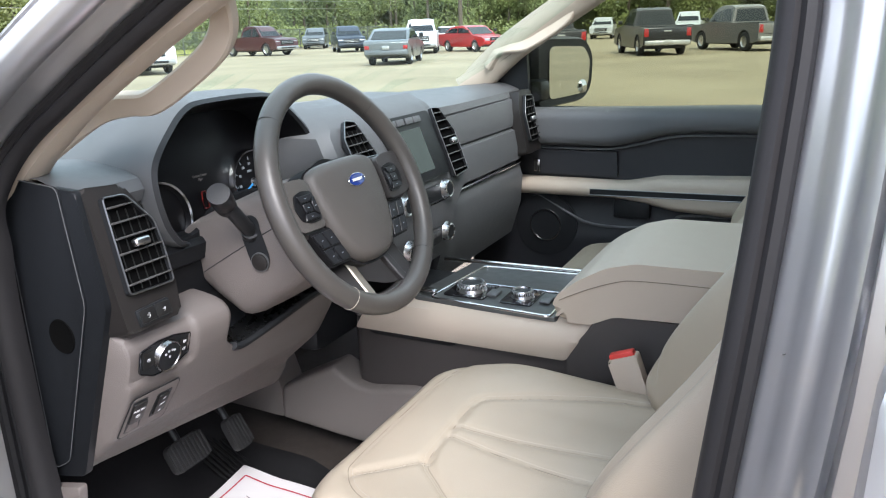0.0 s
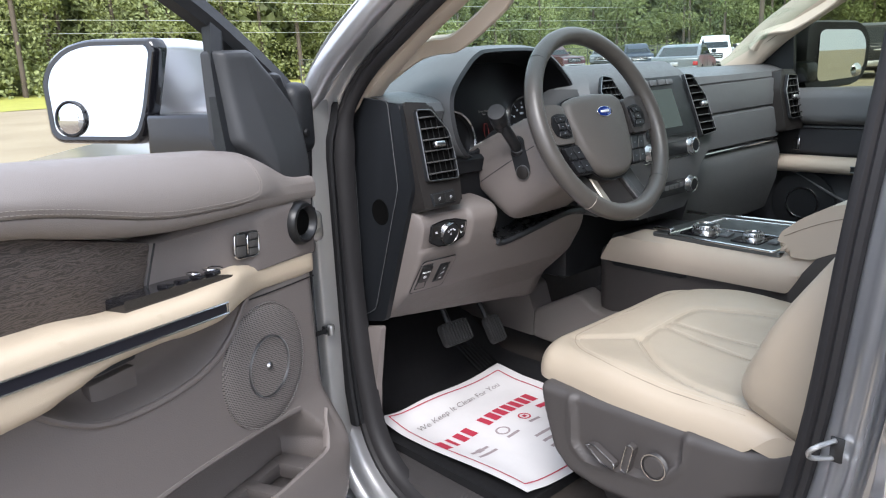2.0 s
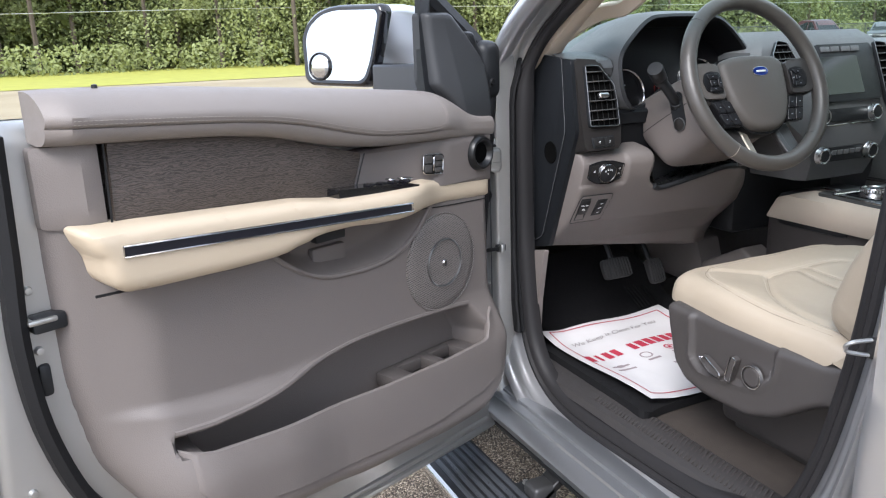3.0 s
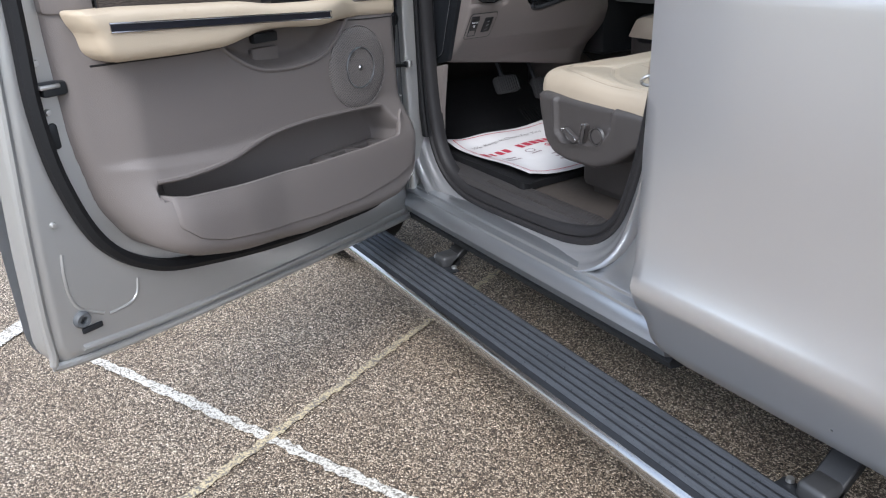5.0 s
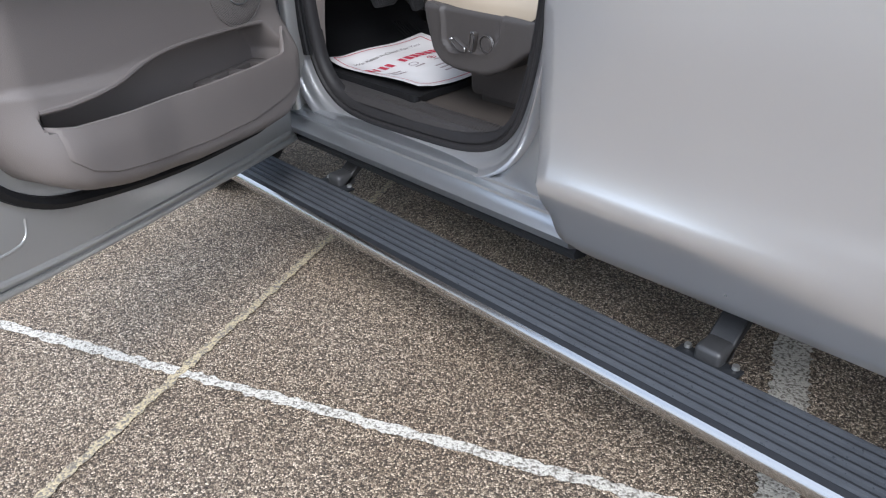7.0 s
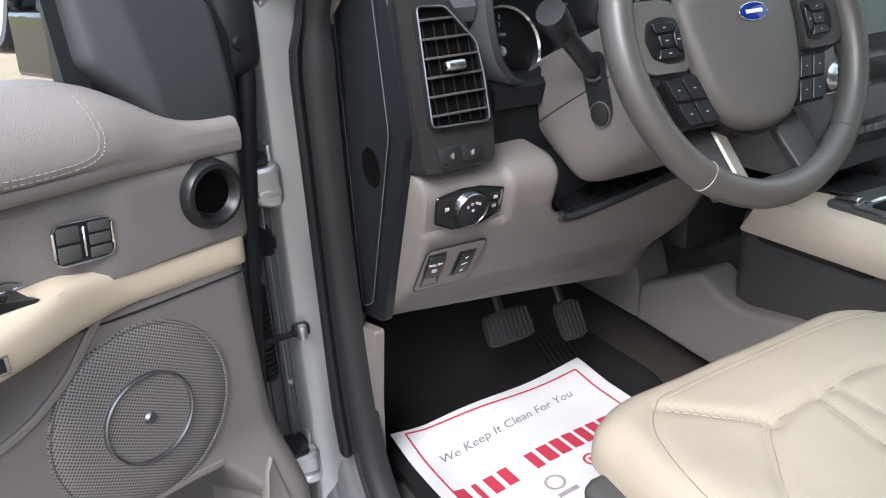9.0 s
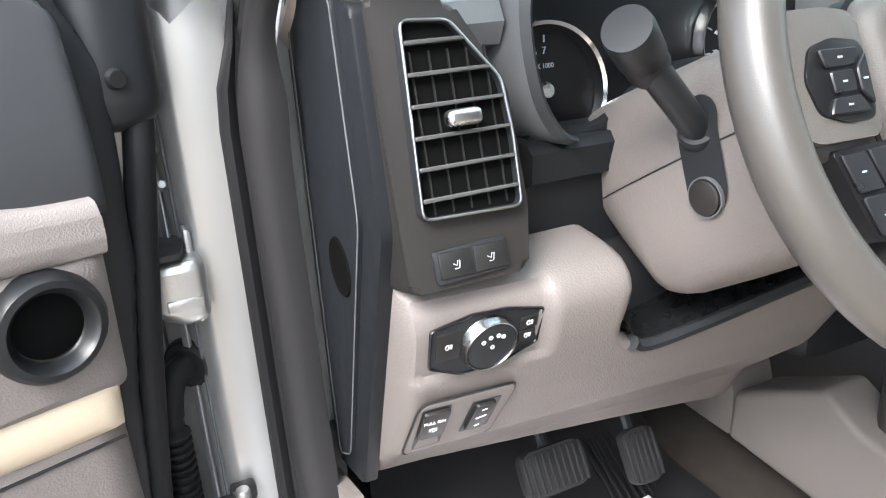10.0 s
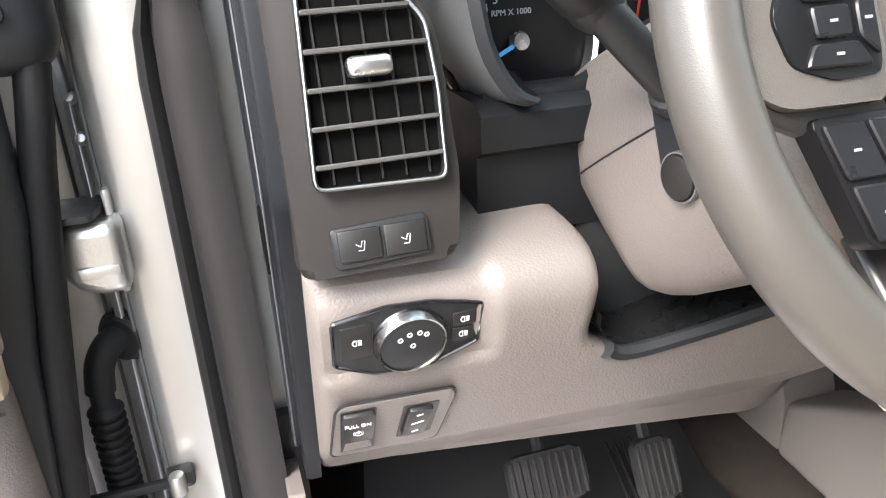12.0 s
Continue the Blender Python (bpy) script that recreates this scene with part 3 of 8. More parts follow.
# rear door
rd_y = lambda z: interp(z, ((0.395, 0.950), (0.42, 0.962), (0.50, 0.990), (0.545, 1.009), (0.562, 1.013), (0.578, 1.006), (0.61, 0.997), (0.66, 0.991), (0.75, 0.989), (0.90, 0.993), (1.04, 0.994), (1.095, 0.995), (1.112, 0.993), (1.13, 0.986), (1.18, 0.974), (1.255, 0.956)))
poly = rounded([(-1.088, 1.255), (-1.062, 0.80), (-1.060, 0.66), (-1.075, 0.52), (-1.10, 0.42), (-1.15, 0.402), (-1.80, 0.415), (-1.86, 0.55), (-2.02, 0.78), (-2.10, 1.25)], 0.03)
rear_door = part("rear_door", bmesh.new(), SILVER, suv, "closed silver rear door")
q = sheet(poly, 0.022)
arr = np.array(poly)
for v in q.verts:
    x, z = v.co.x, v.co.y
    d = edge_distance(np.array((x, z)), arr)
    fade = smooth(-2.02, -1.3, x)
    y0 = 0.55 + 0.45 * fade
    y = rd_y(z) if z > 0.60 or z < 0.52 else rd_y(z) * fade + (1 - fade) * 0.994
    if d < 0.012:
        y -= 0.012 - math.sqrt(max(0, 0.012 ** 2 - (0.012 - d) ** 2))
    v.co = (x, y, z)
edges = [e for e in q.edges if e.is_boundary]
for g in bmesh.ops.extrude_edge_only(q, edges=edges)["geom"]:
    if isinstance(g, bmesh.types.BMVert):
        g.co.y = 0.915
part("door_skin", q, SILVER, rear_door, "silver sheet-metal skin with a low crease")
part("belt_molding", box((-1.60, 0.972, 1.262), (1.00, 0.012, 0.018), 0.005), CHROME, rear_door, "chrome belt molding")
q = loft([[(-1.085, 0.955, 1.27), (-1.16, 0.955, 1.27), (-1.16, 0.93, 1.27), (-1.085, 0.93, 1.27)], [(-1.14, 0.80, 1.70), (-1.19, 0.80, 1.70), (-1.19, 0.775, 1.70), (-1.14, 0.775, 1.70)]])
part("window_frame", q, GLOSS_BLACK, rear_door, "gloss black pillar cover")
q = loft([[(-1.165, 0.945, 1.27), (-2.1, 0.945, 1.27), (-2.1, 0.941, 1.27), (-1.165, 0.941, 1.27)], [(-1.195, 0.79, 1.70), (-2.0, 0.79, 1.70), (-2.0, 0.786, 1.70), (-1.195, 0.786, 1.70)]])
part("window_pane", q, TINTED, rear_door, "dark tinted rear side window")

# far shell: right side, rear, floor, windshield
ryz = ((0.40, 0.95), (0.56, 1.0), (0.9, 1.0), (1.17, 0.985), (1.20, 0.97))
q = loft([[(x, -y, z) for z, y in ryz] for x in (0.05, -1.0, -2.0, -3.6)], closed_ring=False)
part("side_panel", q, SILVER, suv, "silver right-hand body side")
q = loft([[(x, y, z) for z, y in ryz] for x in (-2.05, -2.6, -3.6)], closed_ring=False)
part("quarter_panel", q, SILVER, suv, "silver rear quarter panel")
q = bmesh.new()
q.faces.new([q.verts.new(p) for p in ((-3.6, 0.98, 0.45), (-3.6, -0.98, 0.45), (-3.6, -0.95, 1.2), (-3.45, -0.75, 1.8), (-3.45, 0.75, 1.8), (-3.6, 0.95, 1.2))])
part("tailgate", q, SILVER, suv, "silver tailgate")
for sgn in (1, -1):
    q = loft([[(-2.15 if sgn > 0 else -1.12, sgn * 0.955, 1.2), (-3.6, sgn * 0.95, 1.2)], [(-2.1 if sgn > 0 else -1.12, sgn * 0.775, 1.73), (-3.42, sgn * 0.765, 1.73)]], closed_ring=False)
    part("quarter_glass", q, TINTED, suv, "dark tinted rear side glass")
q = bmesh.new()
q.faces.new([q.verts.new(p) for p in ((0.45, 0.84, 0.525), (-3.55, 0.80, 0.525), (-3.55, -0.85, 0.525), (0.45, -0.85, 0.525))])
part("floor_pan", q, CARPET, suv, "dark brown carpeted floor")
q = loft([[(0.30, 0.84, 0.50), (0.30, -0.84, 0.50)], [(0.42, 0.84, 0.75), (0.42, -0.84, 0.75)], [(0.40, 0.84, 1.20), (0.40, -0.84, 1.20)]], closed_ring=False)
part("firewall", q, CARPET, suv, "dark carpeted firewall")
part("kick_panel", loft([[(-0.03, 0.80, 0.53), (0.42, 0.80, 0.53), (0.42, 0.82, 0.53), (-0.03, 0.82, 0.53)], [(-0.03, 0.80, 0.86), (0.42, 0.80, 0.86), (0.42, 0.82, 0.86), (-0.03, 0.82, 0.86)]]), BLACK, suv, "black kick panel in the footwell")
wsg = lambda u, y: (0.30 - 0.28 * (y / 0.78) ** 2 + u * (-1.02 + 0.20 * (y / 0.78) ** 2), y * (1 - 0.10 * u), 1.255 + 0.52 * u)
q = bmesh.new()
g = [[q.verts.new(wsg(u, y)) for y in np.linspace(0.80, -0.80, 21)] for u in np.linspace(0, 1, 9)]
for a, b in zip(g, g[1:]):
    for i in range(20):
        q.faces.new((a[i], a[i + 1], b[i + 1], b[i]))
bmesh.ops.solidify(q, geom=q.faces[:], thickness=0.004)
ws = part("windshield", q, SCREEN_GLASS, suv, "clear windshield glass")
ws.visible_shadow = False
FRIT = mat("black_frit", (0.006, 0.006, 0.007), 0.35)
for lo, hi, y0, y1 in ((0.0, 0.035, 0.80, -0.80), (0.0, 1.0, 0.80, 0.765), (0.0, 1.0, -0.765, -0.80)):
    q = bmesh.new()
    g = [[q.verts.new(Vector(wsg(u, y)) + Vector((-0.004, 0, -0.007))) for y in np.linspace(y0, y1, 25 if y0 - y1 > 1 else 3)] for u in np.linspace(lo, hi, 2 if hi < 0.5 else 17)]
    for a, b in zip(g, g[1:]):
        for i in range(len(a) - 1):
            q.faces.new((a[i], a[i + 1], b[i + 1], b[i]))
    part("frit_band", q, FRIT, ws, "black printed edge of the glass")

# sill trim with ribs
q = loft([[(x, y, z) for y, z in ((0.842, 0.512), (0.836, 0.528), (0.80, 0.537), (0.765, 0.535), (0.752, 0.528), (0.752, 0.505))] for x in np.linspace(-0.08, -0.93, 14)])
SILL_TRIM = mat("sill_trim_plastic", (0.040, 0.037, 0.037), 0.5, 0, 0.08, 6, 0.2, 1200)
sill = part("sill_plate", q, SILL_TRIM, suv, "dark taupe plastic sill plate with diagonal ribs")
for i in range(46):
    x = -0.30 - i * 0.0105
    part("rib", tube([(x, 0.768, 0.5365), (x - 0.025, 0.822, 0.5335)], 0.0022, 5), DARK_TAUPE, sill)

# beige inner A-pillar trim with the grab handle
for sgn in (1, -1):
    low = spline([(-0.030, 0, 1.232), (-0.072, 0, 1.258), (-0.106, 0, 1.292), (-0.19, 0, 1.360), (-0.30, 0, 1.428), (-0.40, 0, 1.486), (-0.52, 0, 1.552), (-0.78, 0, 1.68)], 5)
    rows = []
    for i, p in enumerate(low):
        d = low[min(i + 1, len(low) - 1)] - low[max(i - 1, 0)]
        nv = Vector((d.z, 0, -d.x)).normalized()
        rows.append([(p.x + nv.x * k, sgn * (y - max(0.0, 0.845 - body_y(p.z))), p.z + nv.z * k) for y, k in (((0.812, 0.014), (0.806, 0.002), (0.792, -0.002), (0.775, 0.0), (0.760, 0.008), (0.750, 0.022), (0.752, 0.045), (0.80, 0.05)) if sgn > 0 else ((0.835, 0.010), (0.818, 0.0), (0.800, -0.003), (0.778, 0.0), (0.765, 0.010), (0.752, 0.03), (0.742, 0.055), (0.748, 0.080), (0.80, 0.085)))])
    part("pillar_trim", loft(rows), BEIGE, suv, "beige A-pillar trim")
    hd = spline([(-0.105, 0.775, 1.328), (-0.125, 0.745, 1.350), (-0.150, 0.715, 1.368), (-0.188, 0.702, 1.375), (-0.236, 0.698, 1.379), (-0.300, 0.696, 1.411), (-0.350, 0.695, 1.444), (-0.371, 0.697, 1.472), (-0.380, 0.710, 1.502), (-0.390, 0.735, 1.514), (-0.395, 0.765, 1.517)], 6)
    hd = [p if sgn > 0 else Vector((p.x + 0.012, -(0.22 * p.y + 0.78 * 0.752), p.z + 0.018)) for p in hd]
    part("grab_handle", sweep(hd, [(-0.0165, -0.006), (-0.0135, -0.0095), (0.0135, -0.0095), (0.0165, -0.006), (0.0165, 0.006), (0.0135, 0.0095), (-0.0135, 0.0095), (-0.0165, 0.006)], False, (0, -sgn, 0.5), scale=lambda u: 1 + 0.55 * math.exp(-(u / 0.16) ** 2) + 0.45 * math.exp(-((1 - u) / 0.14) ** 2)), BEIGE, suv, "beige grab handle on the A-pillar")

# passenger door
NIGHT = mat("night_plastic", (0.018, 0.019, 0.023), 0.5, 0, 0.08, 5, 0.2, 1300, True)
pdoor = thing("passenger_door", (-0.5, -0.86, 0.55), "closed passenger door trimmed in charcoal and beige", "car door")
sheer = basis((0, -0.86, 0), (-1, 0, 0), (0, 0, 1))
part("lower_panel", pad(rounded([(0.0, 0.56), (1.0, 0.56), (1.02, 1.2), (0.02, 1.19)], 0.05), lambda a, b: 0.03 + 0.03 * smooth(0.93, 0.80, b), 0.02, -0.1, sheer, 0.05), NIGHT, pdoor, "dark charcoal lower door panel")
part("upper_pad", pad(rounded([(0.12, 1.10), (0.30, 1.096), (0.47, 1.098), (0.55, 1.116), (0.63, 1.138), (0.72, 1.146), (1.02, 1.150), (1.02, 1.225), (0.12, 1.205)], 0.02), 0.075, 0.03, 0, sheer, 0.03), CHARCOAL, pdoor, "charcoal padded upper door trim")
part("armrest", pad(rounded([(0.13, 0.945), (0.30, 0.947), (0.50, 0.948), (0.58, 0.938), (0.66, 0.920), (1.0, 0.905), (1.0, 1.032), (0.62, 1.016), (0.52, 0.996), (0.15, 0.996)], 0.014), 0.10, 0.025, 0, sheer, 0.025), BEIGE, pdoor, "beige padded armrest")
part("armrest_strip", pad([(0.42, 0.961), (1.0, 0.969), (1.0, 0.984), (0.42, 0.976)], 0.104, 0.003, 0.08, sheer, 0.1), BLACK, pdoor, "dark strip with chrome edges")
part("strip_edge", tube([sheer @ Vector(p) for p in ((0.42, 0.9775, 0.103), (1.0, 0.9855, 0.103))], 0.0012, 6), VENT_METAL, pdoor)
part("strip_edge", tube([sheer @ Vector(p) for p in ((0.42, 0.9595, 0.103), (1.0, 0.9675, 0.103))], 0.0016, 6), VENT_METAL, pdoor)
part("window_switch", box((-0.24, -0.80, 1.035), (0.02, 0.014, 0.04), 0.004), CHROME, pdoor)
part("pocket_edge", tube(spline([sheer @ Vector(p) for p in ((0.20, 0.955, 0.056), (0.257, 0.935, 0.060), (0.37, 0.875, 0.064), (0.42, 0.860, 0.066), (0.49, 0.856, 0.066), (0.60, 0.864, 0.066), (0.66, 0.885, 0.066), (0.71, 0.908, 0.066), (1.0, 0.906, 0.066))], 5), 0.0045, 8), CHARCOAL, pdoor, "raised pocket edge")
part("pull_cup", box((-0.538, -0.812, 0.913), (0.11, 0.030, 0.055), 0.006), BLACK, pdoor, "dark pull cup below the armrest")
part("pad_piping", tube(spline([sheer @ Vector(p) for p in ((0.14, 1.090, 0.045), (0.30, 1.088, 0.045), (0.46, 1.090, 0.045), (0.55, 1.107, 0.045), (0.64, 1.130, 0.045), (0.74, 1.138, 0.045), (1.0, 1.141, 0.045))], 5), 0.003, 6), CHARCOAL, pdoor, "piping under the pad")
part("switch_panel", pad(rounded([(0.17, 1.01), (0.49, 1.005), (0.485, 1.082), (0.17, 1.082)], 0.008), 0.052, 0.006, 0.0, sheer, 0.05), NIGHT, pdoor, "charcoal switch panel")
spk = basis((-0.27, -0.797, 0.845), (-1, 0, 0), (0, 0, 1))
part("speaker_grille", lathe([(0, 0.004), (0.05, 0.004), (0.10, 0.0), (0.10, -0.01)], spk, 40), BLACK, pdoor, "black round speaker grille")
part("speaker_ring", lathe([(0.046, 0.003), (0.048, 0.008), (0.051, 0.008), (0.053, 0.003)], spk, 40), CHROME, pdoor, "thin chrome ring")
q = loft([[(0.03, -0.885, 1.18), (-1.03, -0.885, 1.21), (-1.03, -0.881, 1.21), (0.03, -0.881, 1.18)], [(-0.42, -0.77, 1.55), (-1.03, -0.745, 1.68), (-1.03, -0.741, 1.68), (-0.42, -0.766, 1.55)]])
pg = part("window_pane", q, SIDE_GLASS, pdoor, "clear side window")
pg.visible_shadow = False
q = loft([[(0.06, -0.86, 1.17), (-0.20, -0.86, 1.19), (-0.20, -0.84, 1.19), (0.06, -0.84, 1.17)], [(-0.12, -0.83, 1.39), (-0.20, -0.83, 1.40), (-0.20, -0.81, 1.40), (-0.12, -0.81, 1.39)]])
part("mirror_sail", q, BLACK, pdoor, "black triangular mirror sail")
q = sweep(spline([(-0.02, -0.83, 1.28), (-0.20, -0.815, 1.41), (-0.45, -0.79, 1.55), (-0.75, -0.755, 1.68), (-1.03, -0.74, 1.71)], 5), [(-0.02, -0.02), (-0.02, 0.02), (0.02, 0.02), (0.02, -0.02)], False, (0, 1, 0.3))
part("window_frame", q, BLACK, pdoor, "black window frame")
# passenger mirror, its glass turned towards the driver
pm = basis((-0.245, -1.035, 1.302), (math.sin(radians(-24)), -math.cos(radians(24)), 0), (0.005, -0.002, 1))
shape = rounded([(-0.125, -0.100), (0.085, -0.088), (0.122, -0.045), (0.128, 0.05), (0.09, 0.098), (-0.10, 0.104), (-0.122, 0.09)], 0.03)
hous = part("mirror_housing", loft([[pm @ Vector((a * k - o, b * k, h)) for a, b in shape] for k, h, o in ((0.80, 0.012, 0), (0.90, 0.012, 0), (1.05, 0.014, 0), (1.12, 0.0, 0.006), (1.14, -0.03, 0.014), (1.12, -0.09, 0.022), (0.9, -0.125, 0.025), (0.5, -0.145, 0.025))]), BLACK, pdoor, "black passenger side mirror")
part("mirror_glass", prism([(a * 0.79 + 0.016, b * 0.82) for a, b in shape], 0.003, pm @ Matrix.Translation((0, 0, 0.0125)), 0), MIRROR, hous, "mirror glass showing the lot")
part("blind_spot_mirror", lathe([(0, 0.010), (0.012, 0.0085), (0.02, 0.005), (0.023, 0.0)], pm @ Matrix.Translation((0.080, -0.050, 0.0155)), 24), MIRROR, hous, "small round convex mirror")
part("mirror_arm", box((-0.20, -0.905, 1.255), (0.07, 0.09, 0.07), 0.02), BLACK, pdoor)

# ---- driver door, swung open ----
door = thing("front_door", (0, 0, 0), "open silver front door with taupe and tan leather trim", "car door", m=pose(-0.02, 0.92, 0, 0, 0, 112.6))
# in the door's own frame x runs from the hinge to the latch edge, y towards the cabin, z up
face = basis((0, 0, 0), (-1, 0, 0), (0, 0, 1))  # first axis -x, second z, third +y


def dpoly(pts):
    """Outline given as (distance from the hinge, height), in the frame that faces the cabin."""
    return [(-s, z) for s, z in pts]


def dpad(pts, height, r, base=0.0, step=0.02, round_by=0.02):
    h = (lambda a, b: height(-a, b)) if callable(height) else height
    p = dpoly(pts)
    if sum(p[i][0] * p[(i + 1) % len(p)][1] - p[(i + 1) % len(p)][0] * p[i][1] for i in range(len(p))) < 0:
        p = p[::-1]
    return pad(rounded(p, round_by) if round_by else p, h, r, base, face, step)


def at_door(s, z, d):
    return Vector((s, d, z))


shell = [(0.005, 0.368), (0.40, 0.372), (0.844, 0.385), (1.135, 0.408), (1.156, 0.45), (1.147, 0.65), (1.13, 0.868), (1.115, 1.05), (1.10, 1.235), (0.5, 1.225), (0.02, 1.19), (0.0, 0.8)]
inner = shell[:9] + [(0.5, 1.225), (0.095, 1.19), (0.088, 0.70), (0.080, 0.60), (0.02, 0.55)]
part("shell", dpad(inner, lambda s, z: 0.022 - 0.012 * smooth(0.03, 0.0, edge_distance(np.array((s, z)), np.array(inner))), 0.012, -0.045, 0.025, 0.03), SILVER_JAMB_SHADED, door, "silver painted inner door shell")
q = sheet(rounded(dpoly(shell), 0.03), 0.06)
for v in q.verts:
    s, z = -v.co.x, v.co.y
    v.co = (s, -0.055 - 0.045 * (1 - ((z - 0.85) / 0.5) ** 2), z)
part("outer_skin", q, SILVER, door, "silver outer door skin")
# hem round the shell and pressed relief
hem = spline([at_door(s, z, 0.014) for s, z in ((0.01, 0.40), (0.02, 0.374), (0.40, 0.378), (0.844, 0.391), (1.12, 0.412), (1.148, 0.45), (1.14, 0.65), (1.123, 0.868), (1.105, 1.08), (1.095, 1.22))], 5)
part("hem", tube(hem, 0.009, 8), SILVER_JAMB_SHADED, door, "folded door edge")
for run in (((1.085, 0.642), (1.091, 0.600), (1.090, 0.552), (1.074, 0.518), (1.031, 0.490)), ((1.020, 0.484), (0.972, 0.487), (0.950, 0.502), (0.942, 0.535))):
    part("pressed_rib", tube(spline([at_door(s, z, 0.0195) for s, z in run], 5), 0.0048, 8), SILVER_JAMB_SHADED, door)
part("pressed_rib", tube(spline([at_door(s, z, 0.020) for s, z in ((1.09, 0.435), (0.85, 0.415), (0.4, 0.402), (0.05, 0.40))], 5), 0.008, 8), SILVER_JAMB_SHADED, door)
# weather seal round the trim
line = [(0.098, 1.16), (0.096, 0.90), (0.094, 0.66), (0.100, 0.53), (0.17, 0.478), (0.30, 0.472), (0.534, 0.482), (0.764, 0.515), (0.904, 0.554), (1.003, 0.64), (1.054, 0.779), (1.070, 0.923), (1.064, 1.06), (1.058, 1.22)]
part("weather_seal", sweep(spline([at_door(s, z, 0.028) for s, z in line], 6), [(-0.014, -0.008), (-0.012, 0.012), (0.0, 0.02), (0.012, 0.012), (0.014, -0.008)], False, (0, 1, 0)), RUBBER, door, "black rubber weather seal")

# darker taupe that puts the pocket's shade into the tray's colour
POCKET_SHADE = mat("pocket_shade", (0.085, 0.075, 0.071), 0.55, 0, 0.08, 6, 0.15, 1300)
# lower trim panel: it swells towards the map pocket, whose slot is cut into it
trim = [(0.088, 0.66), (0.104, 0.560), (0.17, 0.508), (0.30, 0.502), (0.543, 0.516), (0.769, 0.552), (0.87, 0.580), (0.941, 0.622), (0.995, 0.715), (1.020, 0.845), (1.024, 1.04), (1.018, 1.21), (0.95, 1.21), (0.94, 1.03), (0.5, 1.02), (0.105, 1.02), (0.100, 0.80)]
SLOT_TOP = ((0.15, 0.752), (0.203, 0.766), (0.30, 0.773), (0.44, 0.779), (0.52, 0.779), (0.58, 0.774), (0.64, 0.764), (0.70, 0.754), (0.77, 0.748), (0.84, 0.747), (0.92, 0.753))
LEDGE = ((0.15, 0.753), (0.30, 0.774), (0.44, 0.780), (0.58, 0.777), (0.70, 0.770), (0.83, 0.784), (0.92, 0.798), (1.0, 0.80))
SLOT_LOW = ((0.13, 0.700), (0.172, 0.684), (0.309, 0.681), (0.49, 0.686), (0.62, 0.694), (0.743, 0.703), (0.86, 0.713), (0.92, 0.728))
POCKET_FOOT = ((0.1, 0.60), (0.2, 0.565), (0.345, 0.549), (0.50, 0.553), (0.634, 0.566), (0.798, 0.594), (0.858, 0.619), (0.911, 0.668), (0.941, 0.712))
SCOOP = ((0.285, 1.02), (0.315, 0.985), (0.338, 0.960), (0.36, 0.944), (0.385, 0.930), (0.43, 0.918), (0.494, 0.914), (0.56, 0.919), (0.60, 0.929), (0.635, 0.947), (0.668, 0.970), (0.70, 1.0))


def trim_base(s, z):
    """The panel's face without its slot and scoop."""
    ledge = interp(s, LEDGE)
    return 0.092 + 0.016 * smooth(ledge + 0.004, ledge - 0.016, z) * smooth(0.58, 0.74, s) * smooth(1.0, 0.90, s) + 0.046 * smooth(0.79, 0.66, z) * smooth(1.0, 0.85, s) - 0.050 * smooth(0.89, 1.03, s)


def trim_height(s, z):
    h = trim_base(s, z)
    top, low = interp(s, SLOT_TOP), interp(s, SLOT_LOW)
    reach = 0.870 + 0.042 * smooth(low - 0.012, low - 0.004, z)
    right = interp(z, ((0.69, 0.158), (0.765, 0.205)))
    foot = interp(s, POCKET_FOOT)
    slot = smooth(right - 0.016, right + 0.022, s) * smooth(reach, reach - 0.024, s) * smooth(top + 0.002, top - 0.020, z) * smooth(foot + 0.010, foot + 0.024, z)
    edge = interp(s, SCOOP)
    scoop = smooth(0.285, 0.30, s) * smooth(0.705, 0.69, s) * smooth(edge - 0.008, edge + 0.032, z)
    return h * (1 - slot) + 0.030 * slot - 0.050 * scoop


part("lower_panel", dpad(trim, trim_height, 0.034, 0.015, 0.0055, 0.03), TAUPE, door, "taupe molded lower door panel with a map pocket")
# front wall of the pocket
rows = []
for s0 in [*np.linspace(0.138, 0.885, 58), 0.891, 0.896, 0.900, 0.903, 0.905]:
    w = interp(s0, SLOT_LOW) + 0.045 * smooth(0.185, 0.140, s0)
    zb = interp(s0, POCKET_FOOT)
    zs = [zb, zb + 0.002, zb + 0.004, zb + 0.0065] + [zb + (w - zb) * u for u in (0.2, 0.45, 0.7, 0.95)]
    out = [(trim_base(s0, z) + 0.0040 - 0.014 * smooth(0.889, 0.906, s0) - 0.010 * smooth(zb + 0.0065, zb, z), z) for z in zs]
    d1 = out[-1][0]
    rows.append([at_door(s0, z, d) for d, z in out + [(d1 - 0.001, w - 0.001), (d1 - 0.006, w + 0.001), (d1 - 0.012, w - 0.002)] + [(d - 0.016, z) for d, z in out[::-1]]])
part("pocket_wall", loft(rows), TAUPE, door, "taupe front wall of the map pocket")
part("slot_lip", tube(spline([at_door(s0, interp(s0, SLOT_TOP) + 0.001, trim_base(s0, interp(s0, SLOT_TOP)) - 0.0050) for s0 in np.linspace(0.195, 0.905, 24)], 3), 0.0066, 8), TAUPE, door)
part("scoop_lip", tube(spline([at_door(s0, z0 - 0.002, 0.0915) for s0, z0 in SCOOP], 5), 0.0050, 8), TAUPE, door, "rounded lip of the pull recess")
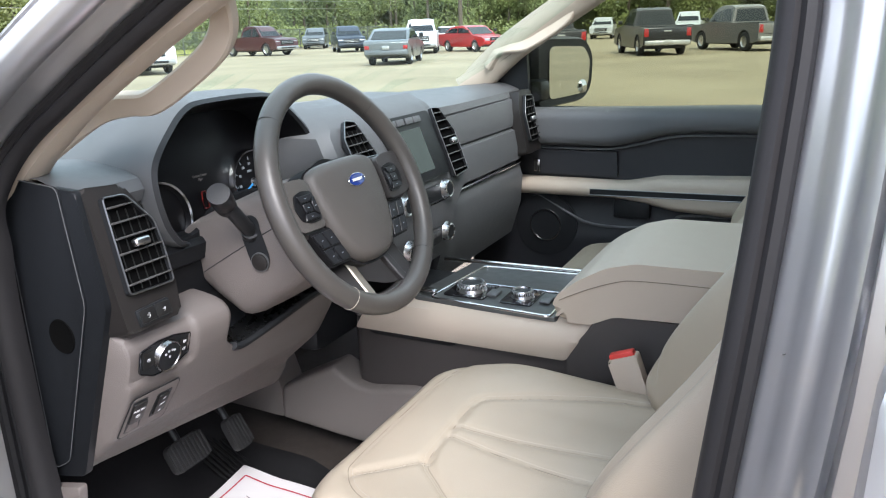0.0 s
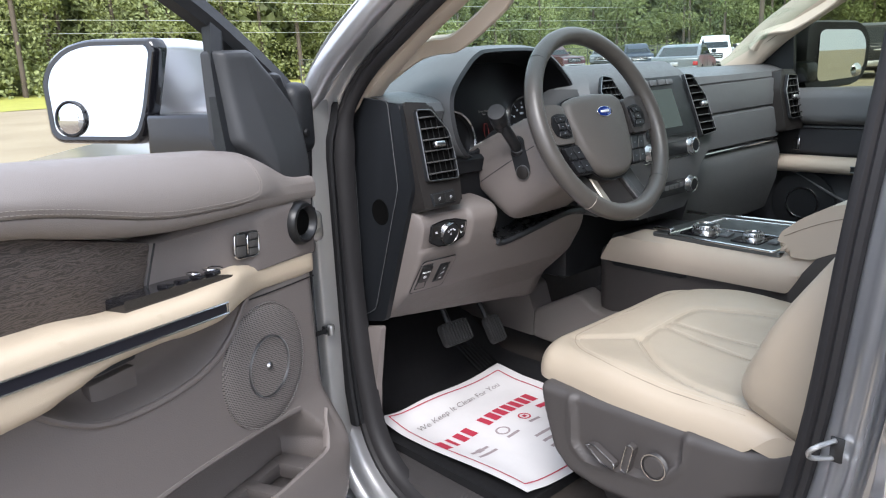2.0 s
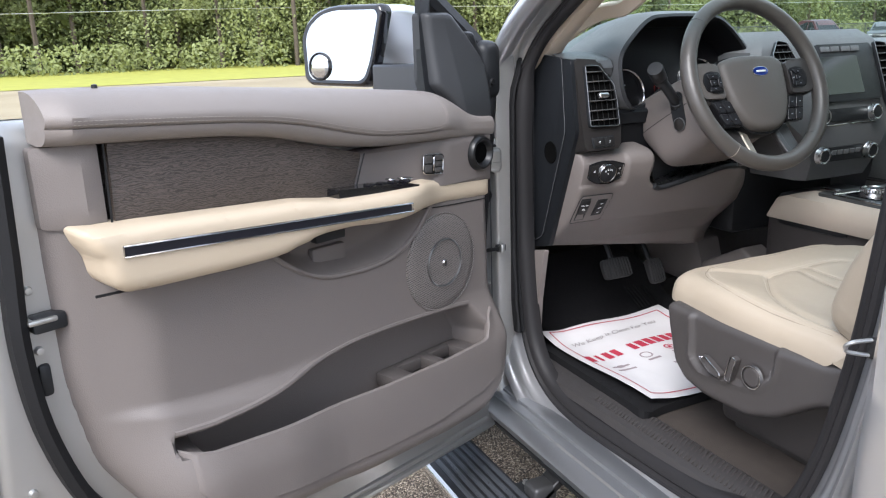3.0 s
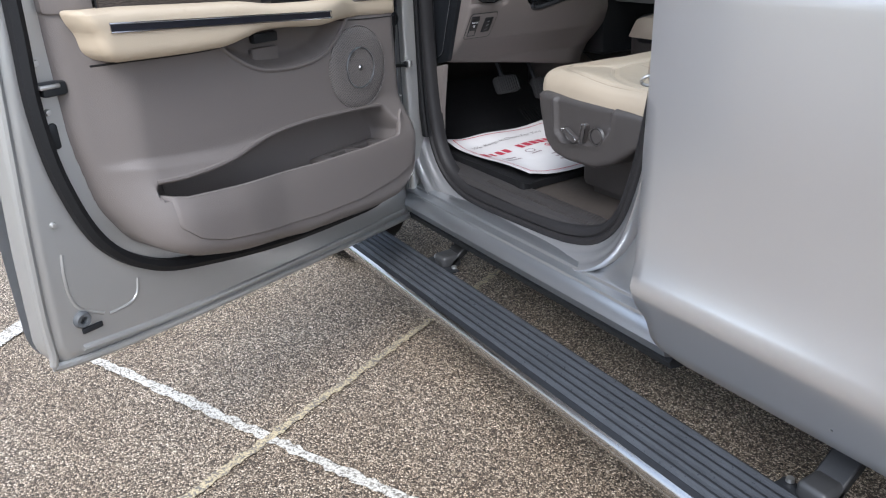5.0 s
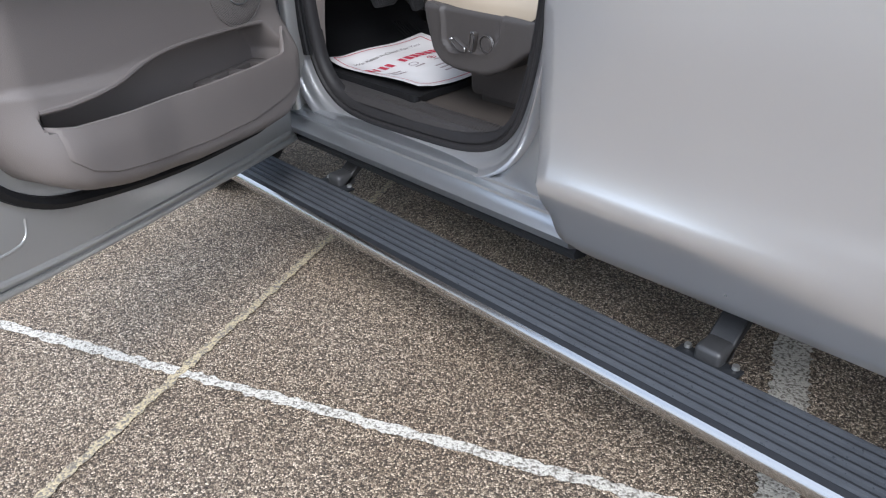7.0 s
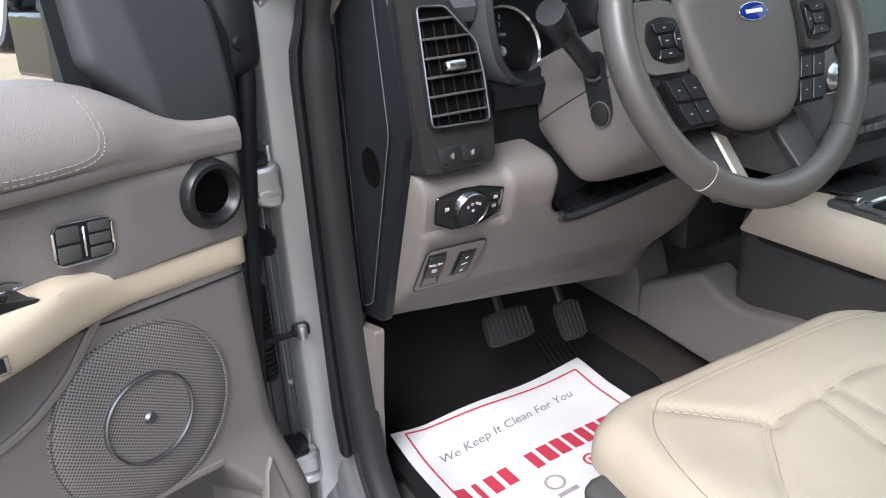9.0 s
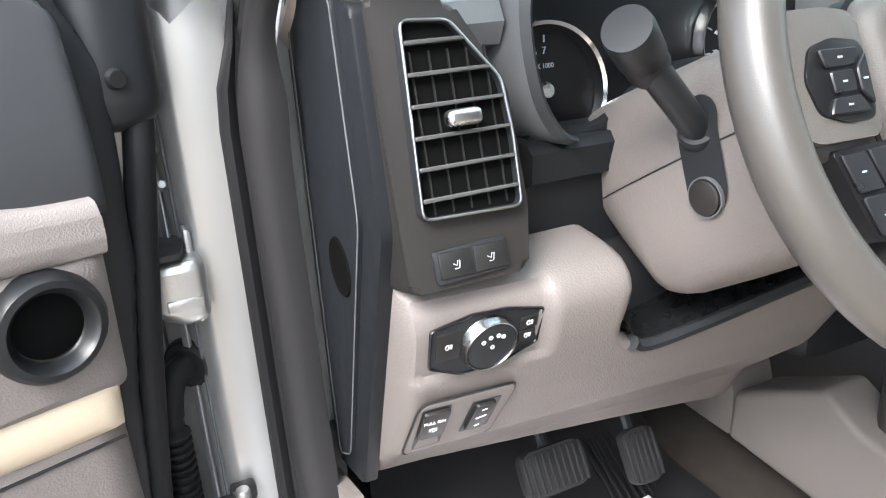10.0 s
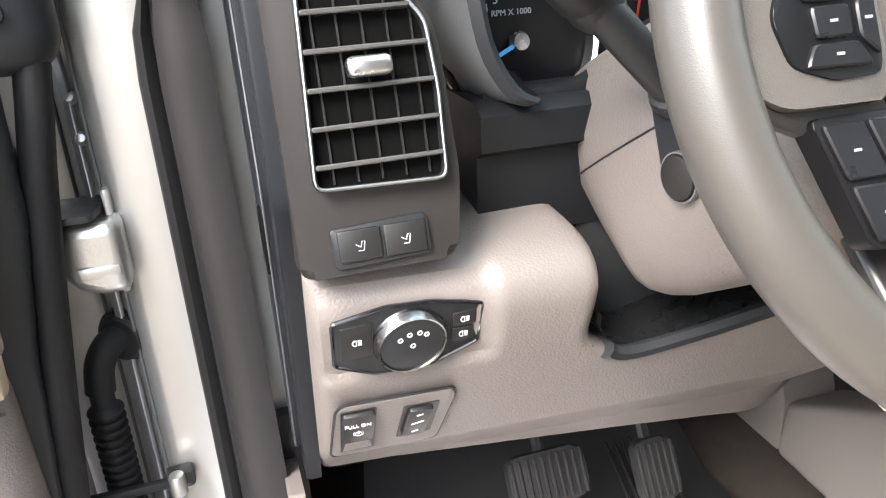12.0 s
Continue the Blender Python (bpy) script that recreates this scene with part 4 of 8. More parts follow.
liner = [(s, interp(s, SLOT_TOP) - 0.016) for s in np.linspace(0.23, 0.85, 14)] + [(s, interp(s, POCKET_FOOT) + 0.03) for s in np.linspace(0.84, 0.22, 10)]
part("pocket_liner", dpad(liner, 0.0345, 0, 0.031, 0.1, 0), TAUPE, door, "taupe lining of the map pocket")
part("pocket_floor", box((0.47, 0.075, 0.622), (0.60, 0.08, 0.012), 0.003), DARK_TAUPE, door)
part("scoop_box", box((0.537, 0.047, 0.941), (0.078, 0.018, 0.044), 0.004), TAUPE, door, "small box in the pull recess")
tray = bmesh.new()
for s0, w in ((0.205, 0.040), (0.300, 0.028), (0.405, 0.050)):
    box((s0, 0.086, 0.652), (w, 0.09, 0.030), 0.006, 2, None, tray)
for d0 in (0.048, 0.124):
    box((0.305, d0, 0.652), (0.22, 0.024, 0.028), 0.006, 2, None, tray)
part("cup_tray", tray, POCKET_SHADE, door, "divider tray with two square cups in the pocket")
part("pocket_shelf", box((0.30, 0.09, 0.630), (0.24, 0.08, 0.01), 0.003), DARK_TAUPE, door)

# black edge trim and inner metal towards the hinges
part("edge_strip", dpad([(0.108, 0.62), (0.125, 0.62), (0.118, 1.22), (0.135, 1.34), (0.11, 1.34), (0.058, 1.24), (0.064, 1.10), (0.082, 1.0), (0.096, 0.85)], 0.060, 0.010, 0.02, 0.012, 0.006), BLACK, door, "black plastic strip along the hinge edge")

part("hinge_edge_seal", tube(spline([at_door(s, z, d) for s, z, d in ((0.030, 1.235, 0.040), (0.040, 1.18, 0.044), (0.052, 1.117, 0.046), (0.070, 1.0, 0.046), (0.086, 0.88, 0.046), (0.094, 0.80, 0.046), (0.097, 0.68, 0.044), (0.10, 0.56, 0.04))], 5), 0.012, 10), RUBBER, door, "black rubber bulb seal along the hinge edge")

# tan armrest bolster with the dark chrome-edged strip
arm = [(1.002, 1.092), (0.90, 1.09), (0.725, 1.079), (0.64, 1.074), (0.567, 1.062), (0.46, 1.056), (0.38, 1.054), (0.33, 1.06), (0.25, 1.052), (0.106, 1.037), (0.108, 0.987), (0.20, 0.993), (0.33, 1.001), (0.42, 0.999), (0.48, 1.003), (0.537, 1.009), (0.60, 1.010), (0.657, 0.998), (0.70, 0.990), (0.783, 0.990), (0.863, 0.993), (0.955, 0.997), (0.975, 1.015), (0.980, 1.048), (0.992, 1.066)]
part("armrest", dpad(arm, lambda s, z: 0.142 - 0.045 * smooth(0.43, 0.25, s) - 0.03 * smooth(0.982, 1.02, s), 0.020, 0.06, 0.0075, 0.012), TAN, door, "tan leather armrest bolster")
STRIP = mat("brushed_dark_strip", (0.016, 0.016, 0.022), 0.42, 0.2, 0.15, 30, spec=0.25)
strip_h = lambda s: 0.1425
part("armrest_strip", dpad([(0.955, 1.0655), (0.404, 1.0285), (0.404, 1.0165), (0.955, 1.0535)], lambda s, z: strip_h(s) + 0.001, 0, 0.11, 0.02, 0), STRIP, door, "dark metallic strip")
ring = [at_door(s, z, strip_h(s) + 0.0015) for s, z in ((0.957, 1.0675), (0.70, 1.0500), (0.401, 1.0300), (0.401, 1.0150), (0.70, 1.0350), (0.957, 1.0520))]
part("strip_edge", tube(ring, 0.0016, 6, True), CHROME, door, "chrome edge of the strip")

# taupe end panel beside the wood, and the dark joints round the inserts
part("end_panel", dpad([(1.020, 1.200), (0.944, 1.202), (0.944, 1.080), (1.020, 1.088)], lambda s, z: 0.084 - 0.040 * smooth(0.955, 1.03, s), 0.006, 0.02, 0.02, 0.006), TAUPE, door, "taupe panel at the latch end")


def joint(pts, d, r=0.0013):
    part("joint", tube(spline([at_door(s0, z0, d(s0) if callable(d) else d) for s0, z0 in pts], 4), r, 5), RUBBER, door)


joint([(0.9385, 1.200), (0.9405, 1.14), (0.9415, 1.078)], 0.086, 0.0018)
joint([(0.985, 0.9945), (0.863, 0.9895), (0.783, 0.9865), (0.70, 0.9865), (0.657, 0.9945)], 0.0985, 0.0022)
joint([(0.33, 0.9990), (0.25, 0.9925), (0.116, 0.9862)], 0.0925, 0.0013)
joint([(0.466, 1.128), (0.478, 1.10), (0.498, 1.048)], 0.0885, 0.0015)
# wood insert, switch plate, upper pad
part("wood_insert", dpad([(0.932, 1.20), (0.935, 1.075), (0.72, 1.06), (0.50, 1.045), (0.468, 1.128), (0.55, 1.15), (0.66, 1.178), (0.75, 1.19)], 0.088, 0.006, 0.03, 0.04, 0.006), WOOD, door, "dark wavy wood-grain insert")
part("switch_plate", dpad([(0.465, 1.128), (0.498, 1.045), (0.20, 1.03), (0.105, 1.025), (0.103, 1.135), (0.25, 1.135)], lambda s, z: 0.094 - 0.018 * smooth(0.30, 0.42, s) + 0.006 * smooth(0.262, 0.236, s - (1.131 - z) * 0.45), 0.008, 0.03, 0.012, 0.01), TAUPE, door, "taupe plate round the switches")
PAD_LOW = ((0.103, 1.123), (0.20, 1.128), (0.285, 1.130), (0.42, 1.134), (0.50, 1.143), (0.555, 1.153), (0.61, 1.166), (0.659, 1.178), (0.75, 1.190), (0.93, 1.200), (1.01, 1.203))
PAD_SEAM = ((0.103, 1.138), (0.20, 1.146), (0.26, 1.151), (0.33, 1.151), (0.43, 1.157), (0.48, 1.164), (0.53, 1.175), (0.60, 1.192), (0.659, 1.203), (0.72, 1.210), (0.80, 1.216), (0.95, 1.225), (1.01, 1.228))
PAD_TOP = ((0.103, 1.163), (0.165, 1.168), (0.20, 1.186), (0.235, 1.217), (0.262, 1.226), (0.528, 1.248), (0.80, 1.268), (0.97, 1.276), (1.01, 1.274))


def glide(s, table):
    return (interp(s - 0.03, table) + 2 * interp(s - 0.015, table) + 2 * interp(s, table) + 2 * interp(s + 0.015, table) + interp(s + 0.03, table)) / 8


def pad_section(s):
    """The pad's outline across the door: a tucked roll below the seam, the cushion above it."""
    lo, se, hi = glide(s, PAD_LOW), glide(s, PAD_SEAM), glide(s, PAD_TOP)
    e = 0.020 * smooth(0.24, 0.10, s) + 0.022 * smooth(0.985, 1.012, s)
    tuck = smooth(0.25, 0.30, s)
    full = [(0.02, lo + 0.004), (0.075 - e, lo), (0.092 - e, lo + 0.0015), (0.102 - e, lo + (se - lo) * 0.25), (0.108 - e, lo + (se - lo) * 0.55), (0.1105 - e, lo + (se - lo) * 0.85), (0.1105 - e, se - 0.0012), (0.1115 - 0.003 * tuck - e, se), (0.1125 - e, se + 0.0015),
            (0.1155 - e, se + 0.006), (0.1165 - e, se + 0.014), (0.113 - e, se + (hi - se) * 0.40), (0.104 - e, se + (hi - se) * 0.62), (0.090 - e, se + (hi - se) * 0.82), (0.076 - e, se + (hi - se) * 0.94), (0.062 - e, hi), (0.02, hi + 0.001)]
    # towards the hinges the cushion flattens into a plain band
    f = smooth(0.275, 0.185, s)
    flat = [0.02, 0.085, 0.096, 0.1005, 0.1025, 0.1035, 0.1038, 0.104, 0.104, 0.104, 0.1038, 0.1035, 0.102, 0.100, 0.097, 0.090, 0.02]
    return [(d + (g - d) * f, z) for (d, z), g in zip(full, flat)]


def upper_h(s, z):
    return interp(z, [(q[1], q[0]) for q in pad_section(s)[7:]])


part("upper_pad", loft([[at_door(s, z, d) for d, z in pad_section(s)] for s in np.linspace(1.012, 0.103, 70)]), TAUPE_LEATHER, door, "taupe leather upper door pad with contrast stitching")
seam = spline([at_door(s, glide(s, PAD_SEAM) + 0.007, 0) for s in np.linspace(0.985, 0.31, 26)] + [at_door(s, z, 0) for s, z in ((0.283, 1.160), (0.268, 1.167), (0.262, 1.180), (0.262, 1.197), (0.264, 1.216))], 4)
stitches = bmesh.new()
for a, b in zip(seam, seam[1:]):
    k = max(1, int((b - a).length / 0.0048))
    for i in range(k):
        for off in (-0.0026, 0.0026):
            c0, c1 = a.lerp(b, (i + 0.15) / k), a.lerp(b, (i + 0.75) / k)
            n = Vector((-(b - a).z, 0, (b - a).x)).normalized() * off
            tube([Vector((c.x + n.x, upper_h(c.x, c.z + n.z) + 0.0003, c.z + n.z)) for c in (c0, c1)], 0.0006, 4, bm=stitches)
part("stitching", stitches, DOOR_THREAD, door, "light contrast stitching")
part("defrost_vent", dpad([(0.44, 1.238), (0.29, 1.2265), (0.29, 1.223), (0.44, 1.2345)], lambda s, z: upper_h(s, z) + 0.001, 0.001, 0.03, 0.03, 0), DARK_TAUPE, door, "slim defroster outlet")

# black sail panel and window frame
SAIL = mat("sail_plastic", (0.032, 0.0335, 0.036), 0.5, 0, 0.1, 6, 0.12, 1500, spec=0.4)
part("sail_panel", dpad([(0.236, 1.378), (0.236, 1.235), (0.205, 1.20), (0.172, 1.150), (0.160, 1.146), (0.088, 1.146), (0.086, 1.275), (0.13, 1.335), (0.175, 1.378)], lambda s, z: 0.090 - 0.034 * smooth(1.17, 1.37, z) - 0.35 * max(0.0, s - 0.175 - 0.10 * (z - 1.15)), 0.012, 0.0, 0.02, 0.008), SAIL, door, "black plastic sail panel")
frame_path = spline([at_door(s, z, d) for s, z, d in ((0.022, 1.270, 0.018), (0.045, 1.305, 0.015), (0.12, 1.365, 0.008), (0.25, 1.455, -0.005), (0.42, 1.545, -0.03), (0.65, 1.645, -0.07), (0.85, 1.69, -0.10), (1.02, 1.66, -0.10), (1.055, 1.55, -0.06), (1.075, 1.40, -0.01), (1.085, 1.22, 0.015))], 6)
part("window_frame", sweep(frame_path, [(-0.02, -0.016), (-0.02, 0.012), (-0.006, 0.02), (0.014, 0.014), (0.02, -0.016)], False, (0, 1, 0)), BLACK, door, "black window frame")
q = loft([[at_door(s0 - 0.030 * smooth(1.33, 1.43, z), z, d) for z, d in ((1.20, 0.045), (1.30, 0.034), (1.36, 0.026), (1.43, 0.014), (1.43, -0.006), (1.20, 0.02))] for s0 in (0.250, 0.224)])
part("sash", q, BLACK, door, "black front window sash")
part("lock_pin", lathe([(0, 0.018), (0.004, 0.017), (0.005, 0.0)], Matrix.Translation((0.925, 0.055, 1.262)), 12), BLACK, door, "black lock pin")

# side mirror with a round blind-spot mirror
mface = basis((0.178, -0.285, 1.318), (-0.17, 1, 0), (-0.10, 0, 1))
gshape = rounded([(-0.118, 0.02), (-0.108, -0.07), (-0.092, -0.083), (0.075, -0.087), (0.095, -0.04), (0.118, 0.07), (0.110, 0.084), (-0.02, 0.088), (-0.068, 0.078), (-0.105, 0.05)], 0.022)
ndir = mface.to_3x3() @ Vector((0, 0, 1))
sg = 1 if ndir.x > 0 else -1
house = part("mirror_housing", loft([[mface @ Vector((a * k, b * k, sg * h)) for a, b in gshape] for k, h in ((0.915, 0.008), (0.925, 0.0140), (1.0, 0.0145), (1.05, 0.010), (1.08, 0.0), (1.08, -0.022))]), GLOSS_BLACK, door, "black mirror bezel")
part("mirror_cap", loft([[mface @ Vector((a * k + off, b * k + up, sg * h)) for a, b in gshape] for k, h, off, up in ((1.085, -0.016, 0, 0.0), (1.09, -0.06, 0.012, 0.004), (1.06, -0.11, 0.026, 0.006), (0.98, -0.155, 0.042, 0.006), (0.80, -0.19, 0.056, 0.004), (0.45, -0.212, 0.066, 0.0))]), SILVER, house, "silver mirror cap")
part("mirror_glass", prism([(a * 0.93, b * 0.93) for a, b in gshape], 0.003, mface @ Matrix.Translation((0, 0, sg * 0.010)), 0), MIRROR, house, "mirror glass full of bright sky")
bs = mface @ Matrix.Translation((-0.062, -0.046, sg * 0.014))
part("blind_spot_mirror", lathe([(0, sg * 0.012), (0.016, sg * 0.0100), (0.027, sg * 0.0050), (0.0305, sg * 0.002)], bs, 28), MIRROR, house, "small round convex blind-spot mirror")
part("blind_spot_rim", lathe([(0.0300, sg * 0.001), (0.0302, sg * 0.0055), (0.0325, sg * 0.0050), (0.0335, 0)], bs, 28), GLOSS_BLACK, house, "black rim")
part("mirror_arm", loft([[at_door(s, z, d) for s, z in ((0.105, 1.203), (0.190, 1.203), (0.186, 1.277), (0.112, 1.277))] for d in (-0.01, -0.10, -0.185)]), GLOSS_BLACK, door, "gloss black mirror arm", 0.006)

# round things on the door face
FACE_Y = basis((0, 0, 0), (-1, 0, 0), (0, 0, 1))


def on_door(s, z, d):
    return Matrix.Translation((s, d, z)) @ FACE_Y


prof = [(0, 0.008), (0.02, 0.0078), (0.05, 0.0072), (0.08, 0.0055), (0.098, 0.0030), (0.1010, 0.0010), (0.1025, 0.0022), (0.1045, 0.0022), (0.106, -0.004)]
grille = part("speaker_grille", lathe(prof, on_door(0.272, 0.876, 0.093), 64), GRILLE, door, "taupe round punched speaker grille")
part("speaker_ring", lathe([(0.0480, 0.004), (0.0488, 0.0098), (0.0502, 0.0108), (0.0518, 0.0098), (0.0525, 0.004)], on_door(0.272, 0.876, 0.093), 48), VENT_METAL, grille, "thin chrome ring")
part("speaker_badge", lathe([(0, 0.012), (0.005, 0.0115), (0.007, 0.008)], on_door(0.272, 0.876, 0.093), 20), VENT_METAL, grille, "small metal centre badge")
GLOSS_POD = mat("tweeter_black", (0.010, 0.0105, 0.0115), 0.34, 0, 0.1, 8, spec=0.35)
tweeter = part("tweeter", lathe([(0.0, 0.0012), (0.0225, 0.0012), (0.0240, 0.003), (0.0262, 0.0095), (0.0290, 0.0125), (0.0335, 0.0115), (0.0370, 0.006), (0.0385, -0.004)], on_door(0.151, 1.090, 0.1005), 40), GLOSS_POD, door, "black round tweeter pod")
part("tweeter_mouth", lathe([(0, 0.0016), (0.0225, 0.0016), (0.0235, 0.0010)], on_door(0.151, 1.092, 0.1005), 30), RECESS_SHADE, tweeter, "near-black disc for the shade in the tweeter mouth")
POD_GREY = mat("switch_grey", (0.06, 0.057, 0.055), 0.45)
LOCK = on_door(0.295, 1.086, 0.0975) @ Matrix.Rotation(radians(-6), 4, "Z") @ Matrix.Diagonal((1.12, 1.06, 1, 1))
plate = part("lock_switch", prism(rounded([(-0.025, -0.018), (0.025, -0.018), (0.025, 0.018), (-0.025, 0.018)], 0.008), 0.003, LOCK, 0.001), BLACK, door, "dark memory and lock switch with chrome rim")
part("switch_rim", tube([LOCK @ Vector((a, b, 0.003)) for a, b in rounded([(-0.0255, -0.0185), (0.0255, -0.0185), (0.0255, 0.0185), (-0.0255, 0.0185)], 0.0085)], 0.0013, 6, True), CHROME, plate)
for a0, b0, w0, h0 in ((-0.0135, 0.0085, 0.019, 0.0145), (-0.0135, -0.0085, 0.019, 0.0145), (0.0135, 0.0115, 0.019, 0.0095), (0.0135, 0.0, 0.019, 0.0095), (0.0135, -0.0115, 0.019, 0.0095)):
    part("button", box((a0, b0, 0.0038), (w0, h0, 0.003), 0.0012, 2, LOCK), POD_GREY, plate)
part("switch_bar", box((0, 0, 0.0045), (0.0022, 0.028, 0.002), 0.0008, 1, LOCK), CHROME, plate)
RINGED = [(0.375, 0.016, 0.012), (0.415, 0.008, 0.010)]
sw = part("window_switch_panel", dpad([(0.555, 1.076), (0.44, 1.069), (0.38, 1.062), (0.352, 1.055), (0.375, 1.043), (0.555, 1.050)], 0.122, 0.005, 0.06, 0.02, 0.003), GLOSS_BLACK, door, "gloss black window switch panel")
for s0 in (0.385, 0.415, 0.445, 0.475):
    part("window_switch", box((s0, 0.108, 1.065 + (s0 - 0.37) * 0.07), (0.016, 0.020, 0.007), 0.003), GLOSS_BLACK, sw, "window switch")
for s0, ra, rb in RINGED:
    part("control_ring", tube([at_door(s0 + ra * math.cos(k), 1.0695 + (s0 + ra * math.cos(k) - 0.37) * 0.08, 0.100 + rb * math.sin(k)) for k in np.linspace(0, 2 * math.pi, 28, endpoint=False)], 0.0011, 5, True), CHROME, sw)
part("pull_slot", box((0.537, 0.055, 0.985), (0.070, 0.020, 0.022), 0.004), BLACK, door, "dark slot above the box in the pull recess")

STOP_GREY = mat("grey_rubber", (0.09, 0.095, 0.10), 0.5)
# latch, bolts and grommets on the shut face
latch = part("latch", box((1.030, 0.030, 0.957), (0.048, 0.03, 0.026), 0.006), BLACK, door, "black door latch with steel plate")
part("latch_plate", box((1.040, 0.036, 0.963), (0.040, 0.024, 0.008), 0.003), STEEL, latch)
for s0, z0 in ((1.087, 0.705), (1.045, 0.915), (1.046, 1.005)):
    part("bolt", lathe([(0, 0.008), (0.005, 0.007), (0.007, 0.0)], on_door(s0, z0, 0.022), 12), STEEL, door)
part("grommet", box((1.043, 0.022, 0.869), (0.018, 0.014, 0.050), 0.007), BLACK, door, "black rubber grommet")
part("bump_stop", lathe([(0, 0.004), (0.006, 0.004), (0.008, 0.014), (0.014, 0.015), (0.018, 0.009), (0.019, 0.0)], on_door(1.079, 0.497, 0.018), 20), STOP_GREY, door, "rubber bump stop")
part("drain_plug", box((1.062, 0.0235, 0.471), (0.045, 0.006, 0.013), 0.004), BLACK, door, "black oblong drain plug")

part("edge_plug", lathe([(0, 0.003), (0.012, 0.003), (0.016, 0.006), (0.020, 0.003), (0.021, -0.002)], on_door(1.112, 1.085, 0.012), 22), BLACK, door, "black rubber plug in the door edge")
# hinges, check strap and wiring boot between door and pillar
for z0 in (1.054, 0.62):
    rings = []
    for y, x0, x1, lo, hi in ((0.908, -0.066, 0.0, -0.026, 0.022), (0.914, -0.072, 0.0, -0.030, 0.027), (0.928, -0.072, 0.0, -0.031, 0.027), (0.945, -0.069, -0.01, -0.026, 0.026), (0.962, -0.064, -0.02, -0.006, 0.024), (0.976, -0.060, -0.03, 0.010, 0.022)):
        rings.append([(x0, y, z0 + lo + 0.006), (x0 + 0.006, y, z0 + lo), (x1, y, z0 + lo), (x1, y, z0 + hi), (x0 + 0.006, y, z0 + hi), (x0, y, z0 + hi - 0.006)])
    hinge = part("door_hinge", loft(rings), STEEL, suv, "bright cast steel door hinge", 0.005)
    part("hinge_plate", prism(rounded([(-0.074, 0.925), (-0.020, 0.915), (-0.020, 0.985), (-0.060, 0.985), (-0.074, 0.972)], 0.006), 0.005, Matrix.Translation((0, 0, z0 + 0.030)), 0.0015), DARK_STEEL, hinge, "flat steel hinge leaf")
    part("knuckle", lathe([(0, 0.016), (0.010, 0.016), (0.0125, 0.013), (0.0125, 0.009), (0.010, 0.008), (0.0105, 0.0), (0.014, -0.001), (0.014, -0.004), (0, -0.004)], Matrix.Translation((-0.052, 0.972, z0 + 0.038)), 20), STEEL, hinge)
    part("wedge_rib", box((-0.0715, 0.928, z0 - 0.010), (0.004, 0.030, 0.010), 0.002), STEEL, hinge)
    part("pillar_plate", box((-0.036, 0.916, z0 + 0.004), (0.028, 0.006, 0.085), 0.0025), SILVER_JAMB_SHADED, hinge)
for x, y, z in ((-0.025, 0.926, 1.135), (-0.022, 0.928, 1.165), (-0.025, 0.926, 0.745), (-0.040, 0.893, 0.80)):
    part("body_bolt", lathe([(0, 0.005), (0.0032, 0.0045), (0.0042, 0.002), (0.0055, 0.0)], Matrix.Translation((x, y, z)) @ Matrix.Rotation(radians(-70), 4, "Y"), 10), STEEL, suv)
strap = part("check_strap", box((-0.060, 0.945, 0.838), (0.008, 0.080, 0.009), 0.003), RUBBER, suv, "dark steel door check strap")
part("pivot", lathe([(0, 0.012), (0.006, 0.011), (0.007, 0.008), (0.007, -0.008), (0, -0.010)], Matrix.Translation((-0.066, 0.910, 0.838)), 14), STEEL, strap)
part("strap_bracket", box((-0.054, 0.908, 0.838), (0.016, 0.024, 0.017), 0.004), DARK_STEEL, strap)
prof = [(0, 0.075), (0.009, 0.075), (0.010, 0.04)]
for i in range(17):
    prof += [(0.0148, 0.036 - i * 0.0083), (0.0152, 0.0345 - i * 0.0083), (0.0148, 0.0330 - i * 0.0083), (0.0118, 0.0312 - i * 0.0083), (0.0114, 0.0298 - i * 0.0083), (0.0118, 0.0285 - i * 0.0083)]
prof += [(0, -0.105)]
for x, y, r in ((-0.0305, 0.9205, 0.0016), (-0.010, 0.9310, 0.0022), (0.011, 0.9455, 0.0016)):
    part("jamb_seam", tube([(x, y, 0.46), (x, y, 1.27)], r, 6), STOP_GREY, suv, "dark sealed seam down the hinge pillar")
part("weld_flange", loft([[(-0.022, 0.926, z), (-0.026, 0.9285, z), (-0.022, 0.934, z), (-0.014, 0.933, z)] for z in (0.46, 0.8, 1.27)]), SILVER_SILL_SHADED, suv, "folded weld flange on the hinge pillar", 0.001)
boot = part("wiring_boot", lathe(prof, Matrix.Translation((-0.034, 0.957, 0.872)), 22), RUBBER, suv, "black corrugated rubber wiring boot")
part("elbow", tube(spline([(-0.034, 0.957, 0.925), (-0.032, 0.953, 0.948), (-0.026, 0.944, 0.962), (-0.016, 0.930, 0.966), (-0.004, 0.918, 0.966)], 5), 0.0122, 16), RUBBER, boot)
part("plug", lathe([(0, 0.006), (0.018, 0.007), (0.0215, 0.004), (0.0215, 0.001), (0.019, 0.0), (0.024, -0.001), (0.025, -0.006)], basis((-0.018, 0.932, 0.964), (0, 0, 1), (0.5, 0.85, 0)), 24), RUBBER, boot)
# rubber cover of the mirror foot at the front edge of the door
cov = part("mirror_foot_cover", box((0.046, 0.020, 1.256), (0.066, 0.085, 0.130), 0.026, 5), BLACK, door, "black rubber block at the mirror foot")
part("plug", lathe([(0, 0.004), (0.006, 0.004), (0.008, 0.0)], on_door(0.056, 1.232, 0.062), 16), RUBBER, cov)

